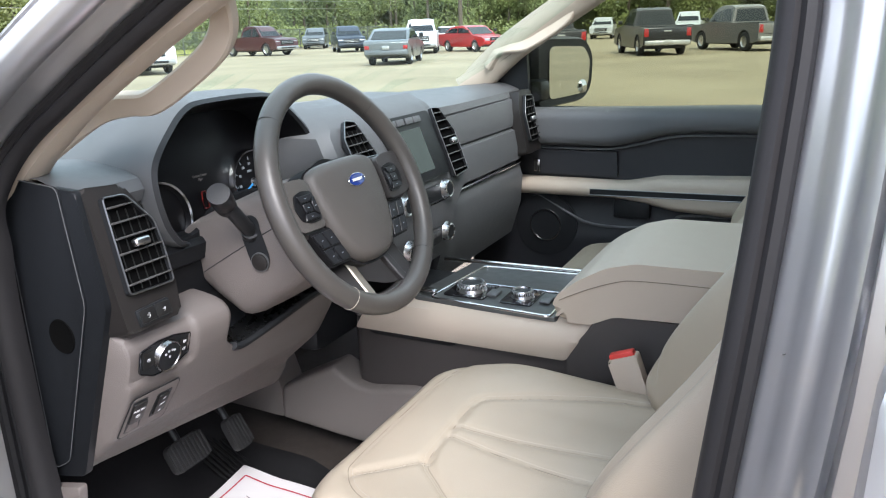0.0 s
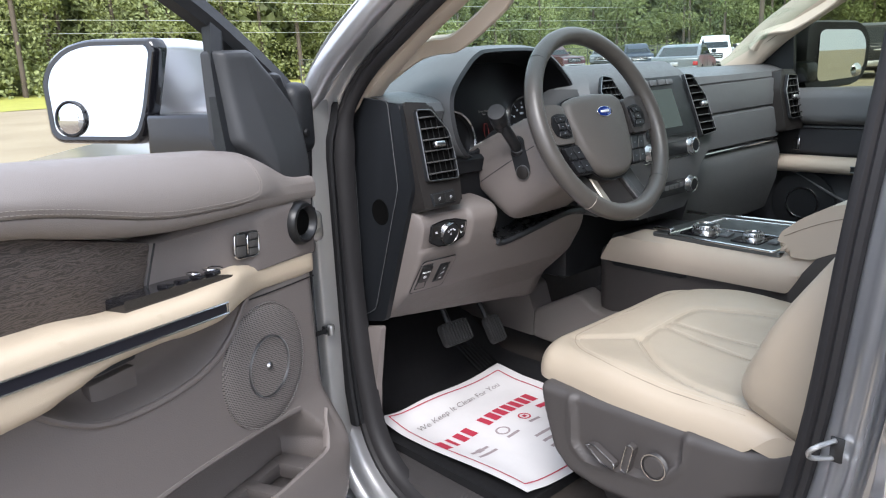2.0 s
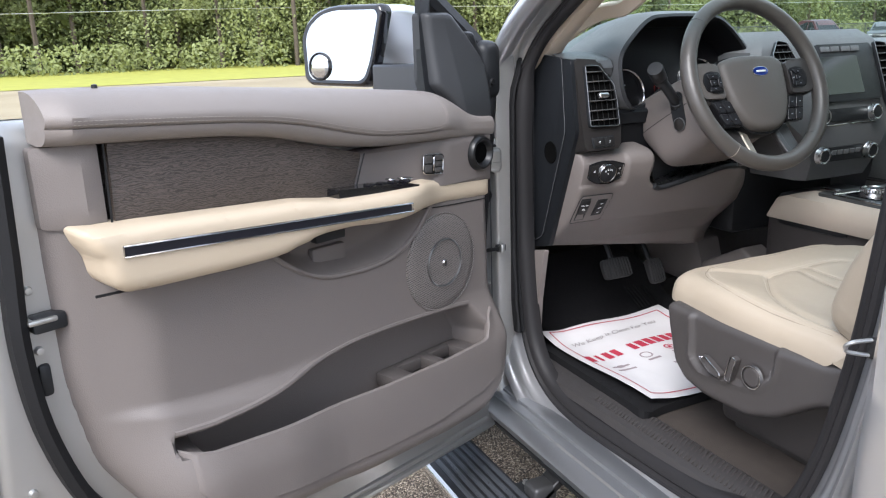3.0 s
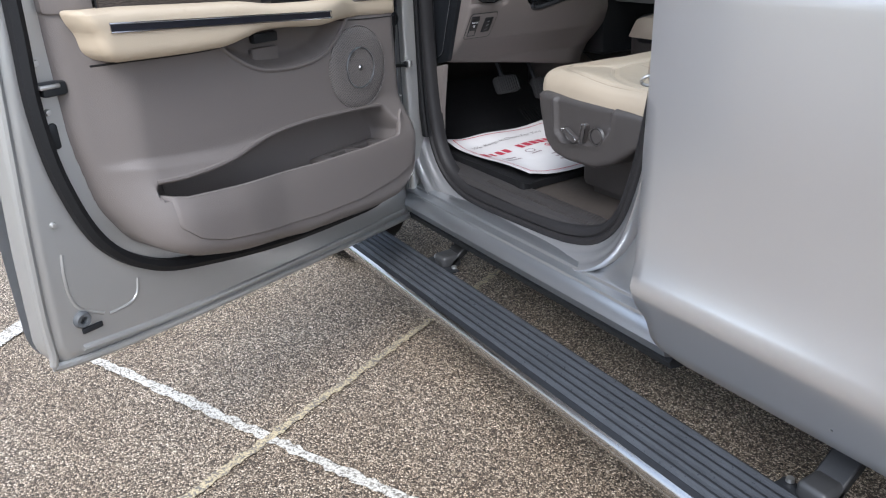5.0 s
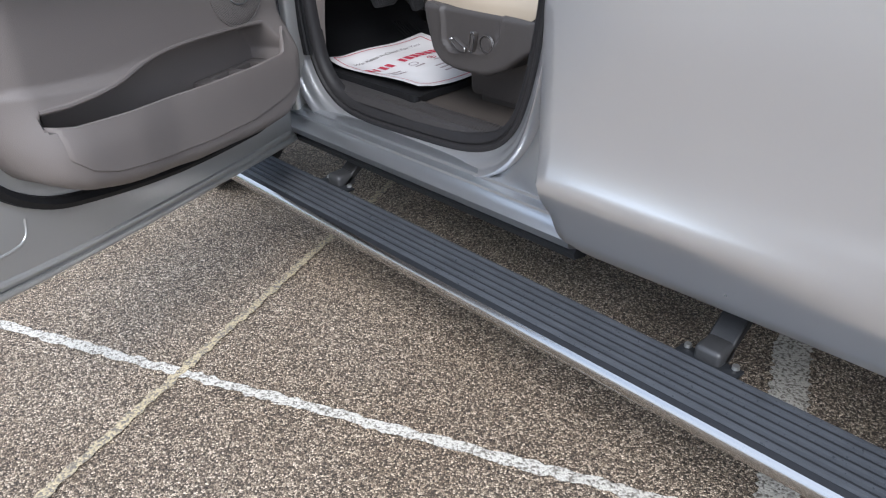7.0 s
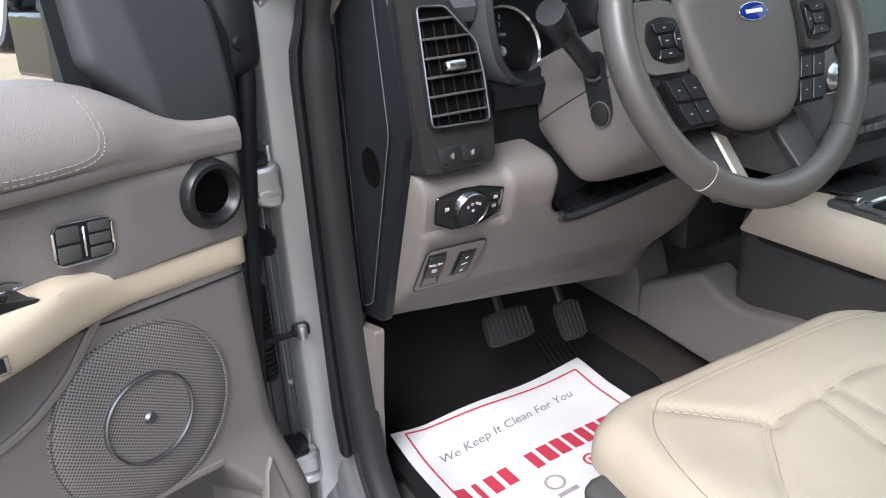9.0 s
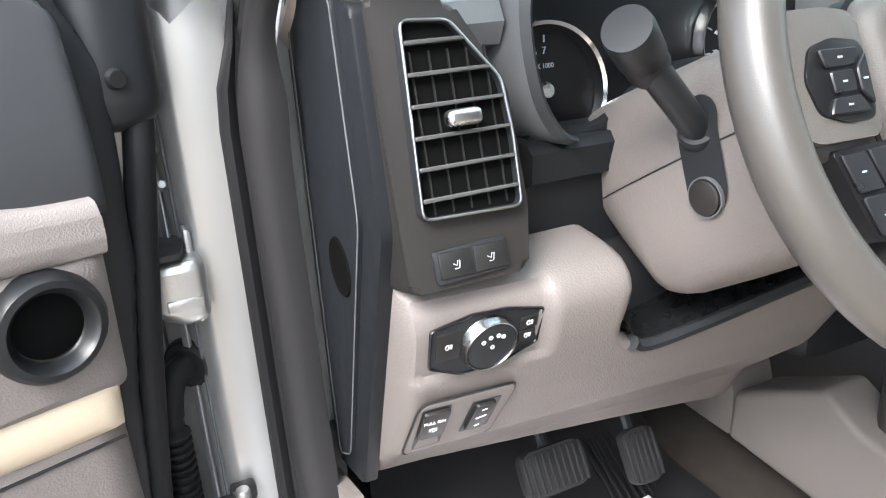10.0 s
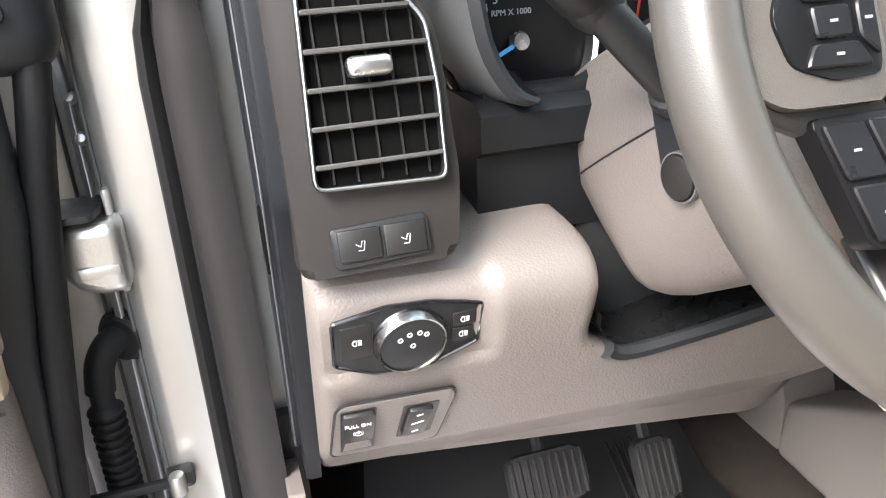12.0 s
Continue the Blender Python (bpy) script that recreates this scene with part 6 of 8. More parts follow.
part("parting_line", tube([skin_at(-0.004 - 0.02 * u, -0.085 - 0.16 * u) for u in np.linspace(0, 1, 12)], 0.0009, 5), BLACK, column)
hit = skin.ray_cast(Vector((-0.289, 0.9, 1.127)), Vector((0, -1, 0)), 0.6)
side_n = hit[1] if hit[1].y > 0 else -hit[1]
button_at = hit[0] + side_n * 0.0018
igm = basis(tuple(button_at), (-side_n.y, side_n.x, 0), (0, -side_n.z, side_n.y))
isg = 1 if (igm.to_3x3() @ Vector((0, 0, 1))).y > 0 else -1
inset_a = Vector((-0.277, button_at.y, 1.172)) - button_at
inset_n = (igm.to_3x3() @ Vector((0, 0, 1))) * isg
INSET = basis(tuple(button_at), inset_a, inset_n.cross(inset_a))
if (INSET.to_3x3() @ Vector((0, 0, 1))).dot(inset_n) < 0:
    INSET = INSET @ Matrix.Diagonal((1, 1, -1, 1))
cap_len = inset_a.length
capsule = [(0.0172 * math.cos(k), 0.0172 * math.sin(k)) for k in np.linspace(math.pi / 2, 3 * math.pi / 2, 14)] + [(cap_len + 0.018 * math.cos(k), 0.0172 * math.sin(k)) for k in np.linspace(-math.pi / 2, math.pi / 2, 14)]
q = sheet(capsule, 0.005)
for v in q.verts:
    p = INSET @ Vector((v.co.x, v.co.y, 0.05))
    got = skin.ray_cast(p, -inset_n, 0.2)
    v.co = (got[0] if got[0] is not None else p - inset_n * 0.05) + inset_n * 0.0016
bmesh.ops.solidify(q, geom=q.faces[:], thickness=-0.004)
part("switch_inset", q, BLACK, column, "black oval inset round the stalk and button")
part("button_well", lathe([(0.0, isg * 0.002), (0.0142, isg * 0.002), (0.0150, 0.0)], igm, 30), BLACK, column)
part("start_button", lathe([(0, isg * 0.0050), (0.0118, isg * 0.0052), (0.0130, isg * 0.0044), (0.0136, 0)], igm, 30), POD, column, "black start button")
part("button_rim", lathe([(0.0138, 0.0), (0.0140, isg * 0.0030), (0.0150, isg * 0.0030), (0.0152, 0.0)], igm, 30), CHARCOAL, column, "thin grey rim")
stalk = thing("turn_signal_stalk", (-0.24, 0.545, 1.161), "black turn signal stalk beside the wheel", "control stalk")
sp = spline([(-0.268, 0.565, 1.163), (-0.274, 0.581, 1.173), (-0.281, 0.606, 1.195), (-0.288, 0.640, 1.227)], 6)
part("arm", tube(sp, 0.011, 14, up=(0.2, 0.3, 1)), BLACK, stalk, "black plastic arm")
d0 = (Vector((-0.304, 0.672, 1.254)) - Vector((-0.280, 0.632, 1.222))).normalized()
cap = basis((-0.280, 0.632, 1.222), d0.orthogonal(), d0.cross(d0.orthogonal()))
part("knob", lathe([(0, -0.004), (0.014, -0.003), (0.0155, 0.004), (0.015, 0.016), (0.0165, 0.018), (0.0170, 0.046), (0.0160, 0.052), (0, 0.053)], cap, 28), BLACK, stalk, "ribbed black end knob")
part("socket", lathe([(0.010, -0.004), (0.0145, -0.004), (0.0155, 0.003), (0.0135, 0.009), (0.010, 0.009)], basis((-0.274, 0.579, 1.171), d0.orthogonal(), d0.cross(d0.orthogonal())), 24), BLACK, stalk)

# ---- steering wheel ----
PAD_BLACK = mat("pad_black", (0.007, 0.007, 0.008), 0.42, 0, 0.1, 9, spec=0.3)
PAD_KEY = mat("key_black", (0.013, 0.013, 0.015), 0.30, 0, 0.1, 9, spec=0.35)
SPOKE_METAL = mat("warm_satin_metal", (0.27, 0.25, 0.21), 0.40, 0.6, 0.06, 9)
SPOKE_DARK = mat("dark_satin_plastic", (0.042, 0.040, 0.040), 0.34, 0.25, 0.06, 9)
SPOKE = mat("spoke_plastic", (0.040, 0.037, 0.036), 0.42, 0, 0.08, 8, 0.15, 1200)
wheel = thing("steering_wheel", tuple(HUB), "taupe leather steering wheel with four spokes", "steering wheel")
WH = basis(tuple(HUB), (0, -1, 0), tuple(UPV))  # third axis to the driver
wsgn = 1 if (WH.to_3x3() @ Vector((0, 0, 1))).x < 0 else -1
if wsgn < 0:
    WH = WH @ Matrix.Diagonal((1, 1, -1, 1))
WHEEL = mat("wheel_leather", (0.066, 0.060, 0.055), 0.36, 0, 0.10, 7, 0.10, 1600, True, spec=0.6)
R = 0.180
rim_path = [WH @ Vector((R * math.sin(2 * math.pi * k / 96), R * math.cos(2 * math.pi * k / 96), 0)) for k in range(96)]
part("rim", sweep(rim_path, circle(0.0165, 16, 0.0175), True, WH.to_3x3() @ Vector((0, 0, 1))), WHEEL, wheel, "smooth taupe leather rim")
wheel_n = WH.to_3x3() @ Vector((0, 0, 1))
for an in (44, 138, -44, -142):
    c = WH @ Vector((R * math.sin(radians(an)), R * math.cos(radians(an)), 0))
    out = WH.to_3x3() @ Vector((math.sin(radians(an)), math.cos(radians(an)), 0))
    part("seam", tube([c + (out * math.cos(k) + wheel_n * math.sin(k)) * 0.0171 for k in np.linspace(0, 2 * math.pi, 20, endpoint=False)], 0.0005, 5, True), THREAD if an < -100 else SPOKE_DARK, wheel, "stitched seam")
half = [(0.0, 0.058), (0.058, 0.057), (0.086, 0.049), (0.092, 0.030), (0.087, -0.010), (0.077, -0.055), (0.060, -0.088), (0.036, -0.105), (0.0, -0.109)]
hub_poly = rounded([(a, b) for a, b in half] + [(-a, b) for a, b in half[-2:0:-1]], 0.014)[::-1]
COVER = mat("airbag_cover_vinyl", (0.088, 0.079, 0.072), 0.46, 0, 0.05, 6, 0.22, 1300, True)
part("airbag_cover", pad(hub_poly, lambda a, b: 0.015 - 1.9 * (a * a) - 0.7 * (b * b), 0.013, -0.05, WH, 0.010), COVER, wheel, "taupe airbag cover")
part("cover_gap", prism([(a * 1.045, b * 1.04) for a, b in hub_poly], 0.03, WH @ Matrix.Translation((0, 0, -0.042)), 0), PAD_BLACK, wheel, "black gap round the airbag cover")
em = WH @ Matrix.Translation((0.0, 0.017, 0.0135))
part("emblem", prism([(0.0215 * math.cos(k), 0.0095 * math.sin(k)) for k in np.linspace(0, 2 * math.pi, 40, endpoint=False)], 0.003, em, 0.001), BLUE, wheel, "blue oval emblem")
part("emblem_rim", tube([em @ Vector((0.0215 * math.cos(k), 0.0095 * math.sin(k), 0.002)) for k in np.linspace(0, 2 * math.pi, 40, endpoint=False)], 0.0010, 6, True), CHROME, wheel, "chrome oval rim")
part("emblem_mark", box((0, 0, 0.0034), (0.026, 0.0042, 0.0008), 0.0018, 2, em), WHITE_INK, wheel, "pale mark on the emblem")


def keys(g, quad, cols, rows, gap, h, sgn):
    """Flat keys that share a four-cornered field."""
    q = [Vector((sgn * a, b)) for a, b in quad]
    for i in range(cols):
        for j in range(rows):
            u0, u1, w0, w1 = (i + gap) / cols, (i + 1 - gap) / cols, (j + gap) / rows, (j + 1 - gap) / rows
            c = [(q[0].lerp(q[1], u)).lerp(q[3].lerp(q[2], u), w) for u, w in ((u0, w0), (u1, w0), (u1, w1), (u0, w1))]
            part("button", prism(rounded([tuple(p) for p in c], 0.0022, 2), 0.003, WH @ Matrix.Translation((0, 0, h)), 0.0008, 1), PAD_KEY, g)
            m = sum(c, Vector((0, 0))) / 4
            part("symbol", box((m.x, m.y, h + 0.0032), (0.0036, 0.0012, 0.0004), 0, 1, WH), DIAL_INK, g)


for sgn in (1, -1):
    q = loft([[WH @ Vector((sgn * a, b, h)) for a, b, h in ((x, y0, h0), (x, y1, h0), (x, y1, h1), (x, y0, h1))] for x, y0, y1, h0, h1 in ((0.06, -0.055, 0.05, -0.035, -0.014), (0.10, -0.050, 0.046, -0.030, -0.012), (0.140, -0.036, 0.044, -0.020, -0.008), (0.174, -0.024, 0.046, -0.010, 0.002))])
    part("spoke", q, SPOKE, wheel, "dark upper spoke", 0.004)
    rim_in = [(0.096, 0.041), (0.118, 0.046), (0.150, 0.046), (0.170, 0.040), (0.168, -0.018), (0.146, -0.030), (0.094, -0.031)]
    field = [(0.099, 0.024), (0.122, 0.028), (0.140, 0.024), (0.148, 0.006), (0.142, -0.014), (0.122, -0.021), (0.099, -0.020)]
    # left bracket gets the lighter vinyl: the light on it is in the colour
    g = part("button_bracket", prism([(sgn * a, b) for a, b in rounded(rim_in, 0.007)], 0.010, WH @ Matrix.Translation((0, 0, -0.010)), 0.002), COVER if sgn < 0 else SPOKE, wheel, "molded bracket round the upper buttons")
    part("button_field", prism([(sgn * a, b) for a, b in rounded(field, 0.005)], 0.002, WH @ Matrix.Translation((0, 0, -0.0002)), 0.0006), PAD_BLACK, g)
    for quad in ([(0.104, 0.021), (0.138, 0.022), (0.134, 0.010), (0.110, 0.010)], [(0.110, -0.006), (0.133, -0.006), (0.139, -0.016), (0.103, -0.017)], [(0.112, 0.009), (0.132, 0.009), (0.131, -0.005), (0.112, -0.005)], [(0.100, 0.019), (0.110, 0.009), (0.110, -0.005), (0.100, -0.015)]):
        keys(g, quad, 1, 1, 0.04, 0.0014, sgn)
    low = [(0.083, -0.034), (0.132, -0.034), (0.112, -0.091), (0.062, -0.092)]
    g = part("button_pad", prism([(sgn * a, b) for a, b in rounded(low, 0.005)], 0.012, WH @ Matrix.Translation((0, 0, -0.018)), 0.001), PAD_BLACK, wheel, "black lower button group on the spoke")
    keys(g, [(0.085, -0.036), (0.130, -0.036), (0.111, -0.089), (0.064, -0.090)], 2, 2, 0.05, -0.0062, sgn)
    plate = [(0.040, -0.086, -0.034), (0.042, -0.125, -0.020), (0.044, -0.167, -0.004)]
    q = loft([[WH @ Vector((sgn * (x + dx), y, h + dh)) for dx, dh in ((0.0, 0.0), (0.054 - 0.004 * i, -0.001), (0.054 - 0.004 * i, -0.012), (0.0, -0.012))] for i, (x, y, h) in enumerate(plate)])
    spoke = part("lower_spoke", q, SPOKE_DARK, wheel, "dark satin lower spoke", 0.003)
    q = loft([[WH @ Vector((sgn * (x + dx), y, h + dh)) for dx, dh in ((-0.001, 0.0035), (0.012, 0.0035), (0.015, 0.0), (-0.003, 0.0))] for x, y, h in plate])
    # left trim bright, right one dark: side light put into the colour
    part("spoke_trim", q, SPOKE_METAL if sgn < 0 else SPOKE_DARK, spoke, "satin trim along the spoke", 0.001)
q = loft([[WH @ Vector((a, b, h)) for b, h in ((-0.150 - 0.012 * math.cos(a * 18), -0.008), (-0.173, -0.002), (-0.173, -0.02), (-0.150 - 0.012 * math.cos(a * 18), -0.024))] for a in np.linspace(-0.090, 0.090, 13)])
part("bottom_bridge", q, SPOKE, wheel, "dark bridge between the lower spokes", 0.003)
part("hub_back", lathe([(0, -0.075), (0.05, -0.07), (0.065, -0.05), (0.068, -0.032), (0, -0.032)], WH, 28), PAD_BLACK, wheel)

# ---- centre stack ----
stack = thing("center_stack", (-0.15, 0.04, 0.95), "charcoal centre stack with screen, vents and metal knobs", "centre console panel")
def stack_x(z):
    return interp(z, ((0.95, -0.262), (1.0, -0.280), (1.06, -0.284), (1.12, -0.280), (1.16, -0.270), (1.24, -0.240), (1.29, -0.213), (1.32, -0.17)))


sr = []
for z, yl, yr in ((0.95, 0.150, -0.085), (1.0, 0.16, -0.10), (1.06, 0.19, -0.125), (1.10, 0.245, -0.178), (1.14, 0.275, -0.190), (1.21, 0.300, -0.185), (1.27, 0.295, -0.155), (1.295, 0.27, -0.14), (1.318, 0.23, -0.12)):
    x = stack_x(z)
    sr.append([(-0.05, yl + 0.01, z), (x + 0.02, yl + 0.004, z), (x, yl - 0.012, z), (x - 0.004, (yl + yr) / 2, z), (x, yr + 0.012, z), (x + 0.02, yr - 0.004, z), (-0.05, yr - 0.01, z)])
part("stack_housing", loft(sr), CHARCOAL, stack, "charcoal stack housing")


def on_stack(y, z, off=0.0):
    t = Vector((stack_x(z + 0.012) - stack_x(z - 0.012), 0, 0.024))
    m = basis((stack_x(z) - 0.003, y, z), (0, -1, 0), t)
    if (m.to_3x3() @ Vector((0, 0, 1))).x > 0:
        m = m @ Matrix.Diagonal((1, 1, -1, 1))
    return m @ Matrix.Translation((0, 0, off))


SM = on_stack(0.035, 1.205, 0.002)
scr = part("screen_bezel", prism(rounded([(-0.100, -0.066), (0.118, -0.066), (0.116, 0.080), (-0.086, 0.080)], 0.008), 0.006, SM, 0.002), BLACK, stack, "black bezel round the display")
part("screen", prism(rounded([(-0.084, -0.048), (0.056, -0.048), (0.054, 0.048), (-0.080, 0.048)], 0.004), 0.002, SM @ Matrix.Translation((0, 0, 0.006)), 0), SCREEN, scr, "dark display glass")
for a in (-0.055, -0.02, 0.018, 0.052):
    part("button", box((a, 0.066, 0.008), (0.030, 0.014, 0.005), 0.002, 2, SM), CHARCOAL, scr)
vline = rounded([(-0.044, -0.030), (0.040, -0.034), (0.018, 0.040), (-0.012, 0.046), (-0.040, 0.010)], 0.005, 3)
air_vent(stack, on_stack(0.225, 1.250, 0.003), vline, 4, 4, None)
vline2 = rounded([(-0.038, -0.080), (0.034, -0.074), (0.034, 0.020), (-0.004, 0.080), (-0.040, 0.084)], 0.005, 3)
air_vent(stack, on_stack(-0.134, 1.203, 0.003), vline2, 8, 0, (0.0, 0.0))
for z0, a in ((1.112, -0.052), (1.112, 0.135), (1.016, -0.050), (1.016, 0.125)):
    km = on_stack(a, z0, 0.004)
    k = part("knob", lathe([(0, 0.013), (0.0145, 0.013), (0.0175, 0.0150), (0.0195, 0.013), (0.0205, 0.003), (0.022, 0.0)], km, 32), SATIN, stack, "satin metal knob")
    part("knob_cap", lathe([(0, 0.0145), (0.0145, 0.0138)], km, 24), BLACK, k)
part("button_strip", prism(rounded([(-0.075, -0.016), (0.07, -0.016), (0.07, 0.016), (-0.075, 0.016)], 0.004), 0.005, on_stack(0.042, 1.112, 0.002), 0.001), BLACK, stack, "row of audio buttons")
row2 = part("button_strip", prism(rounded([(-0.066, -0.018), (0.062, -0.018), (0.062, 0.018), (-0.066, 0.018)], 0.004), 0.005, on_stack(0.038, 1.016, 0.002), 0.001), BLACK, stack, "row of climate buttons")
for i in range(5):
    part("button", box((-0.045 + i * 0.022, 0.004, 0.007), (0.018, 0.012, 0.003), 0.001, 1, on_stack(0.038, 1.016, 0.0)), CHARCOAL, row2)
part("trim_line", box((-0.284, 0.04, 1.088), (0.004, 0.22, 0.004), 0.001), CHROME, stack, "thin chrome line")
part("top_tray", box((-0.08, 0.12, 1.302), (0.10, 0.10, 0.012), 0.004), POD, stack, "small tray on the dash top")

# passenger side of the dash
pr = [(-0.16, 1.262), (-0.196, 1.245), (-0.208, 1.20), (-0.207, 1.170), (-0.198, 1.164), (-0.212, 1.158), (-0.222, 1.11), (-0.222, 1.072), (-0.205, 1.062), (-0.218, 1.052), (-0.228, 1.02), (-0.222, 0.94), (-0.19, 0.84), (-0.10, 0.79), (0.02, 0.78), (0.02, 1.262)]
part("passenger_panel", loft([[(x, y, z) for x, z in pr] for y in np.linspace(-0.16, -0.70, 12)]), CHARCOAL, dash, "charcoal passenger dash panel with glove box")
part("trim_line", tube([(-0.222, -0.19, 1.061), (-0.222, -0.69, 1.061)], 0.004, 8), CHROME, dash, "chrome line across the glove box")
PV = basis((-0.232, -0.735, 1.185), (0, -1, 0), (0.22, 0, 1))
if (PV.to_3x3() @ Vector((0, 0, 1))).x > 0:
    PV = PV @ Matrix.Diagonal((1, 1, -1, 1))
ppod = part("vent_pod", prism(rounded([(-0.06, -0.10), (0.07, -0.10), (0.072, 0.085), (-0.02, 0.09), (-0.055, 0.03)], 0.01), 0.12, PV @ Matrix.Translation((0, 0, -0.12)), 0.006, 3), POD, dash, "dark pod round the passenger air vent")
air_vent(ppod, PV @ Matrix.Translation((0, 0, 0.001)), rounded([(-0.030, -0.065), (0.052, -0.065), (0.055, 0.066), (-0.002, 0.070), (-0.034, 0.02)], 0.006, 3), 6, 3, (0.005, 0.0))
part("lower_dash", box((0.05, 0.0, 0.90), (0.30, 0.42, 0.24), 0.03), BLACK, dash)

# ---- pedals ----
for nm, c, w, h, lab in (("brake_pedal", (-0.045, 0.560, 0.728), 0.086, 0.054, "black ribbed rubber brake pedal"), ("gas_pedal", (-0.045, 0.430, 0.700), 0.048, 0.068, "black ribbed accelerator pedal")):
    ped = thing(nm, (c[0], c[1], c[2] - 0.05), lab, "pedal")
    pmx = basis(c, (0, -1, 0), (0.5, 0, 0.86))
    if (pmx.to_3x3() @ Vector((0, 0, 1))).x > 0:
        pmx = pmx @ Matrix.Diagonal((1, 1, -1, 1))
    part("pad", prism(rounded([(-w / 2, -h / 2), (w / 2, -h / 2), (w / 2, h / 2), (-w / 2, h / 2)], 0.014), 0.014, pmx, 0.004), PEDAL, ped)
    k = int(w / 0.008)
    for i in range(k):
        part("rib", box((-w / 2 + (i + 0.5) * w / k, 0, 0.0145), (0.004, h * 0.86, 0.004), 0.001, 1, pmx), PEDAL, ped)
    part("lever", tube(spline([(c[0] + 0.01, c[1], c[2] + 0.01), (c[0] + 0.05, c[1], c[2] + 0.07), (c[0] + 0.16, c[1], c[2] + 0.20)], 4), 0.007, 8), BLACK, ped)

# ---- centre console ----
console = thing("center_console", (-0.6, 0.0, 0.53), "tan and dark centre console with a padded armrest", "centre console")
TUNNEL = mat("tunnel_plastic", (0.185, 0.165, 0.154), 0.55, 0, 0.07, 4, 0.25, 1300, True)
part("console_body", box((-0.60, 0.0, 0.70), (0.90, 0.30, 0.36), 0.03, 3), DARK_TAUPE, console, "dark taupe console body")
part("console_rear", prism(rounded([(0.66, 0.56), (1.10, 0.56), (1.10, 0.953), (0.735, 0.948), (0.705, 0.945), (0.64, 0.858)], 0.01), 0.335, basis((0, 0.168, 0), (-1, 0, 0), (0, 0, 1)) @ Matrix.Translation((0, 0, 0 if (basis((0, 0, 0), (-1, 0, 0), (0, 0, 1)).to_3x3() @ Vector((0, 0, 1))).y < 0 else -0.335)), 0.006), DARK_TAUPE, console, "dark taupe storage bin side")
SIDE = basis((0, 0, 0), (-1, 0, 0), (0, 0, 1))  # third axis +y
tan_poly = [(0.172, 0.846), (0.205, 0.902), (0.26, 0.921), (0.36, 0.924), (0.60, 0.924), (0.66, 0.932), (0.706, 0.955), (0.640, 0.846), (0.42, 0.846)]
part("side_panel", pad(rounded(tan_poly, 0.008)[::-1], lambda a, b: 0.176 - 0.025 * smooth(0.90, 0.925, b), 0.008, 0.10, SIDE, 0.02), BEIGE, console, "beige padded console side")
part("front_panel", box((-0.30, 0.04, 0.87), (0.22, 0.24, 0.09), 0.02), BLACK, console)
part("tunnel_side", pad(rounded([(-0.035, 0.594), (0.12, 0.582), (0.45, 0.565), (0.45, 0.722), (0.30, 0.724), (0.20, 0.708), (0.163, 0.712), (0.105, 0.744), (-0.035, 0.672)], 0.008)[::-1], lambda a, b: 0.190 - 0.012 * smooth(0.60, 0.74, b), 0.010, 0.10, SIDE, 0.03), TUNNEL, console, "taupe tunnel side beside the footwell")
part("tunnel_front", pad(rounded([(-0.34, 0.60), (-0.039, 0.592), (-0.039, 0.668), (-0.06, 0.73), (-0.34, 0.86)], 0.008)[::-1], 0.188, 0.008, 0.10, SIDE, 0.03), TUNNEL, console, "taupe panel ahead of the tunnel side")
TOPM = basis((0, 0, 0.918), (1, 0, 0), (0, 1, 0))
plate_poly = [(-0.305, 0.148), (-0.330, -0.110), (-0.62, -0.110), (-0.62, 0.160)]
tray = part("shift_plate", prism(rounded(plate_poly, 0.012), 0.010, TOPM, 0.002), mat("grey_tray", (0.10, 0.105, 0.105), 0.35, 0.3, 0.05, 6), console, "grey shifter plate edged in chrome")
part("plate_edge", tube([TOPM @ Vector((a, b, 0.010)) for a, b in rounded([(-0.345, 0.145), (-0.368, -0.085), (-0.60, -0.10), (-0.606, 0.160)], 0.012)], 0.0032, 8, True), CHROME, tray, "chrome edge of the plate")
part("plate_edge", tube([TOPM @ Vector(p) for p in ((-0.255, -0.105, 0.012), (-0.60, -0.118, 0.012))], 0.005, 8), CHROME, tray)
part("plate_edge", tube([TOPM @ Vector(p) for p in ((-0.365, 0.035, 0.012), (-0.60, 0.032, 0.012))], 0.002, 6), CHROME, tray)
for x0, y0, r0, h0 in ((-0.408, 0.078, 0.030, 0.021), (-0.522, 0.080, 0.022, 0.018)):
    dm = Matrix.Translation((x0, y0, 0.928))
    base = part("dial_base", prism(rounded([(-r0 * 1.5, -0.045), (r0 * 1.5, -0.045), (r0 * 1.5, 0.045), (-r0 * 1.5, 0.045)], 0.006), 0.003, dm, 0.001), GLOSS_BLACK, tray, "gloss black dial surround")
    part("rotary_dial", lathe([(0, h0 - 0.004), (r0 * 0.72, h0 - 0.004), (r0 * 0.80, h0), (r0 * 0.9, h0), (r0, h0 - 0.004), (r0, h0 * 0.55), (r0 * 0.93, h0 * 0.5), (r0 * 1.0, h0 * 0.45), (r0 * 1.08, 0.003), (r0 * 1.12, 0)], dm, 40), SATIN, tray, "metal rotary dial with a knurled side")
    part("dial_face", lathe([(0, h0 - 0.003), (r0 * 0.72, h0 - 0.003)], dm, 30), BLACK, tray)
    for k in range(30):
        an = 2 * math.pi * k / 30
        part("knurl", box((x0 + r0 * math.cos(an), y0 + r0 * math.sin(an), 0.928 + h0 * 0.72), (0.002, 0.002, h0 * 0.34), 0, 1), CHROME, tray)
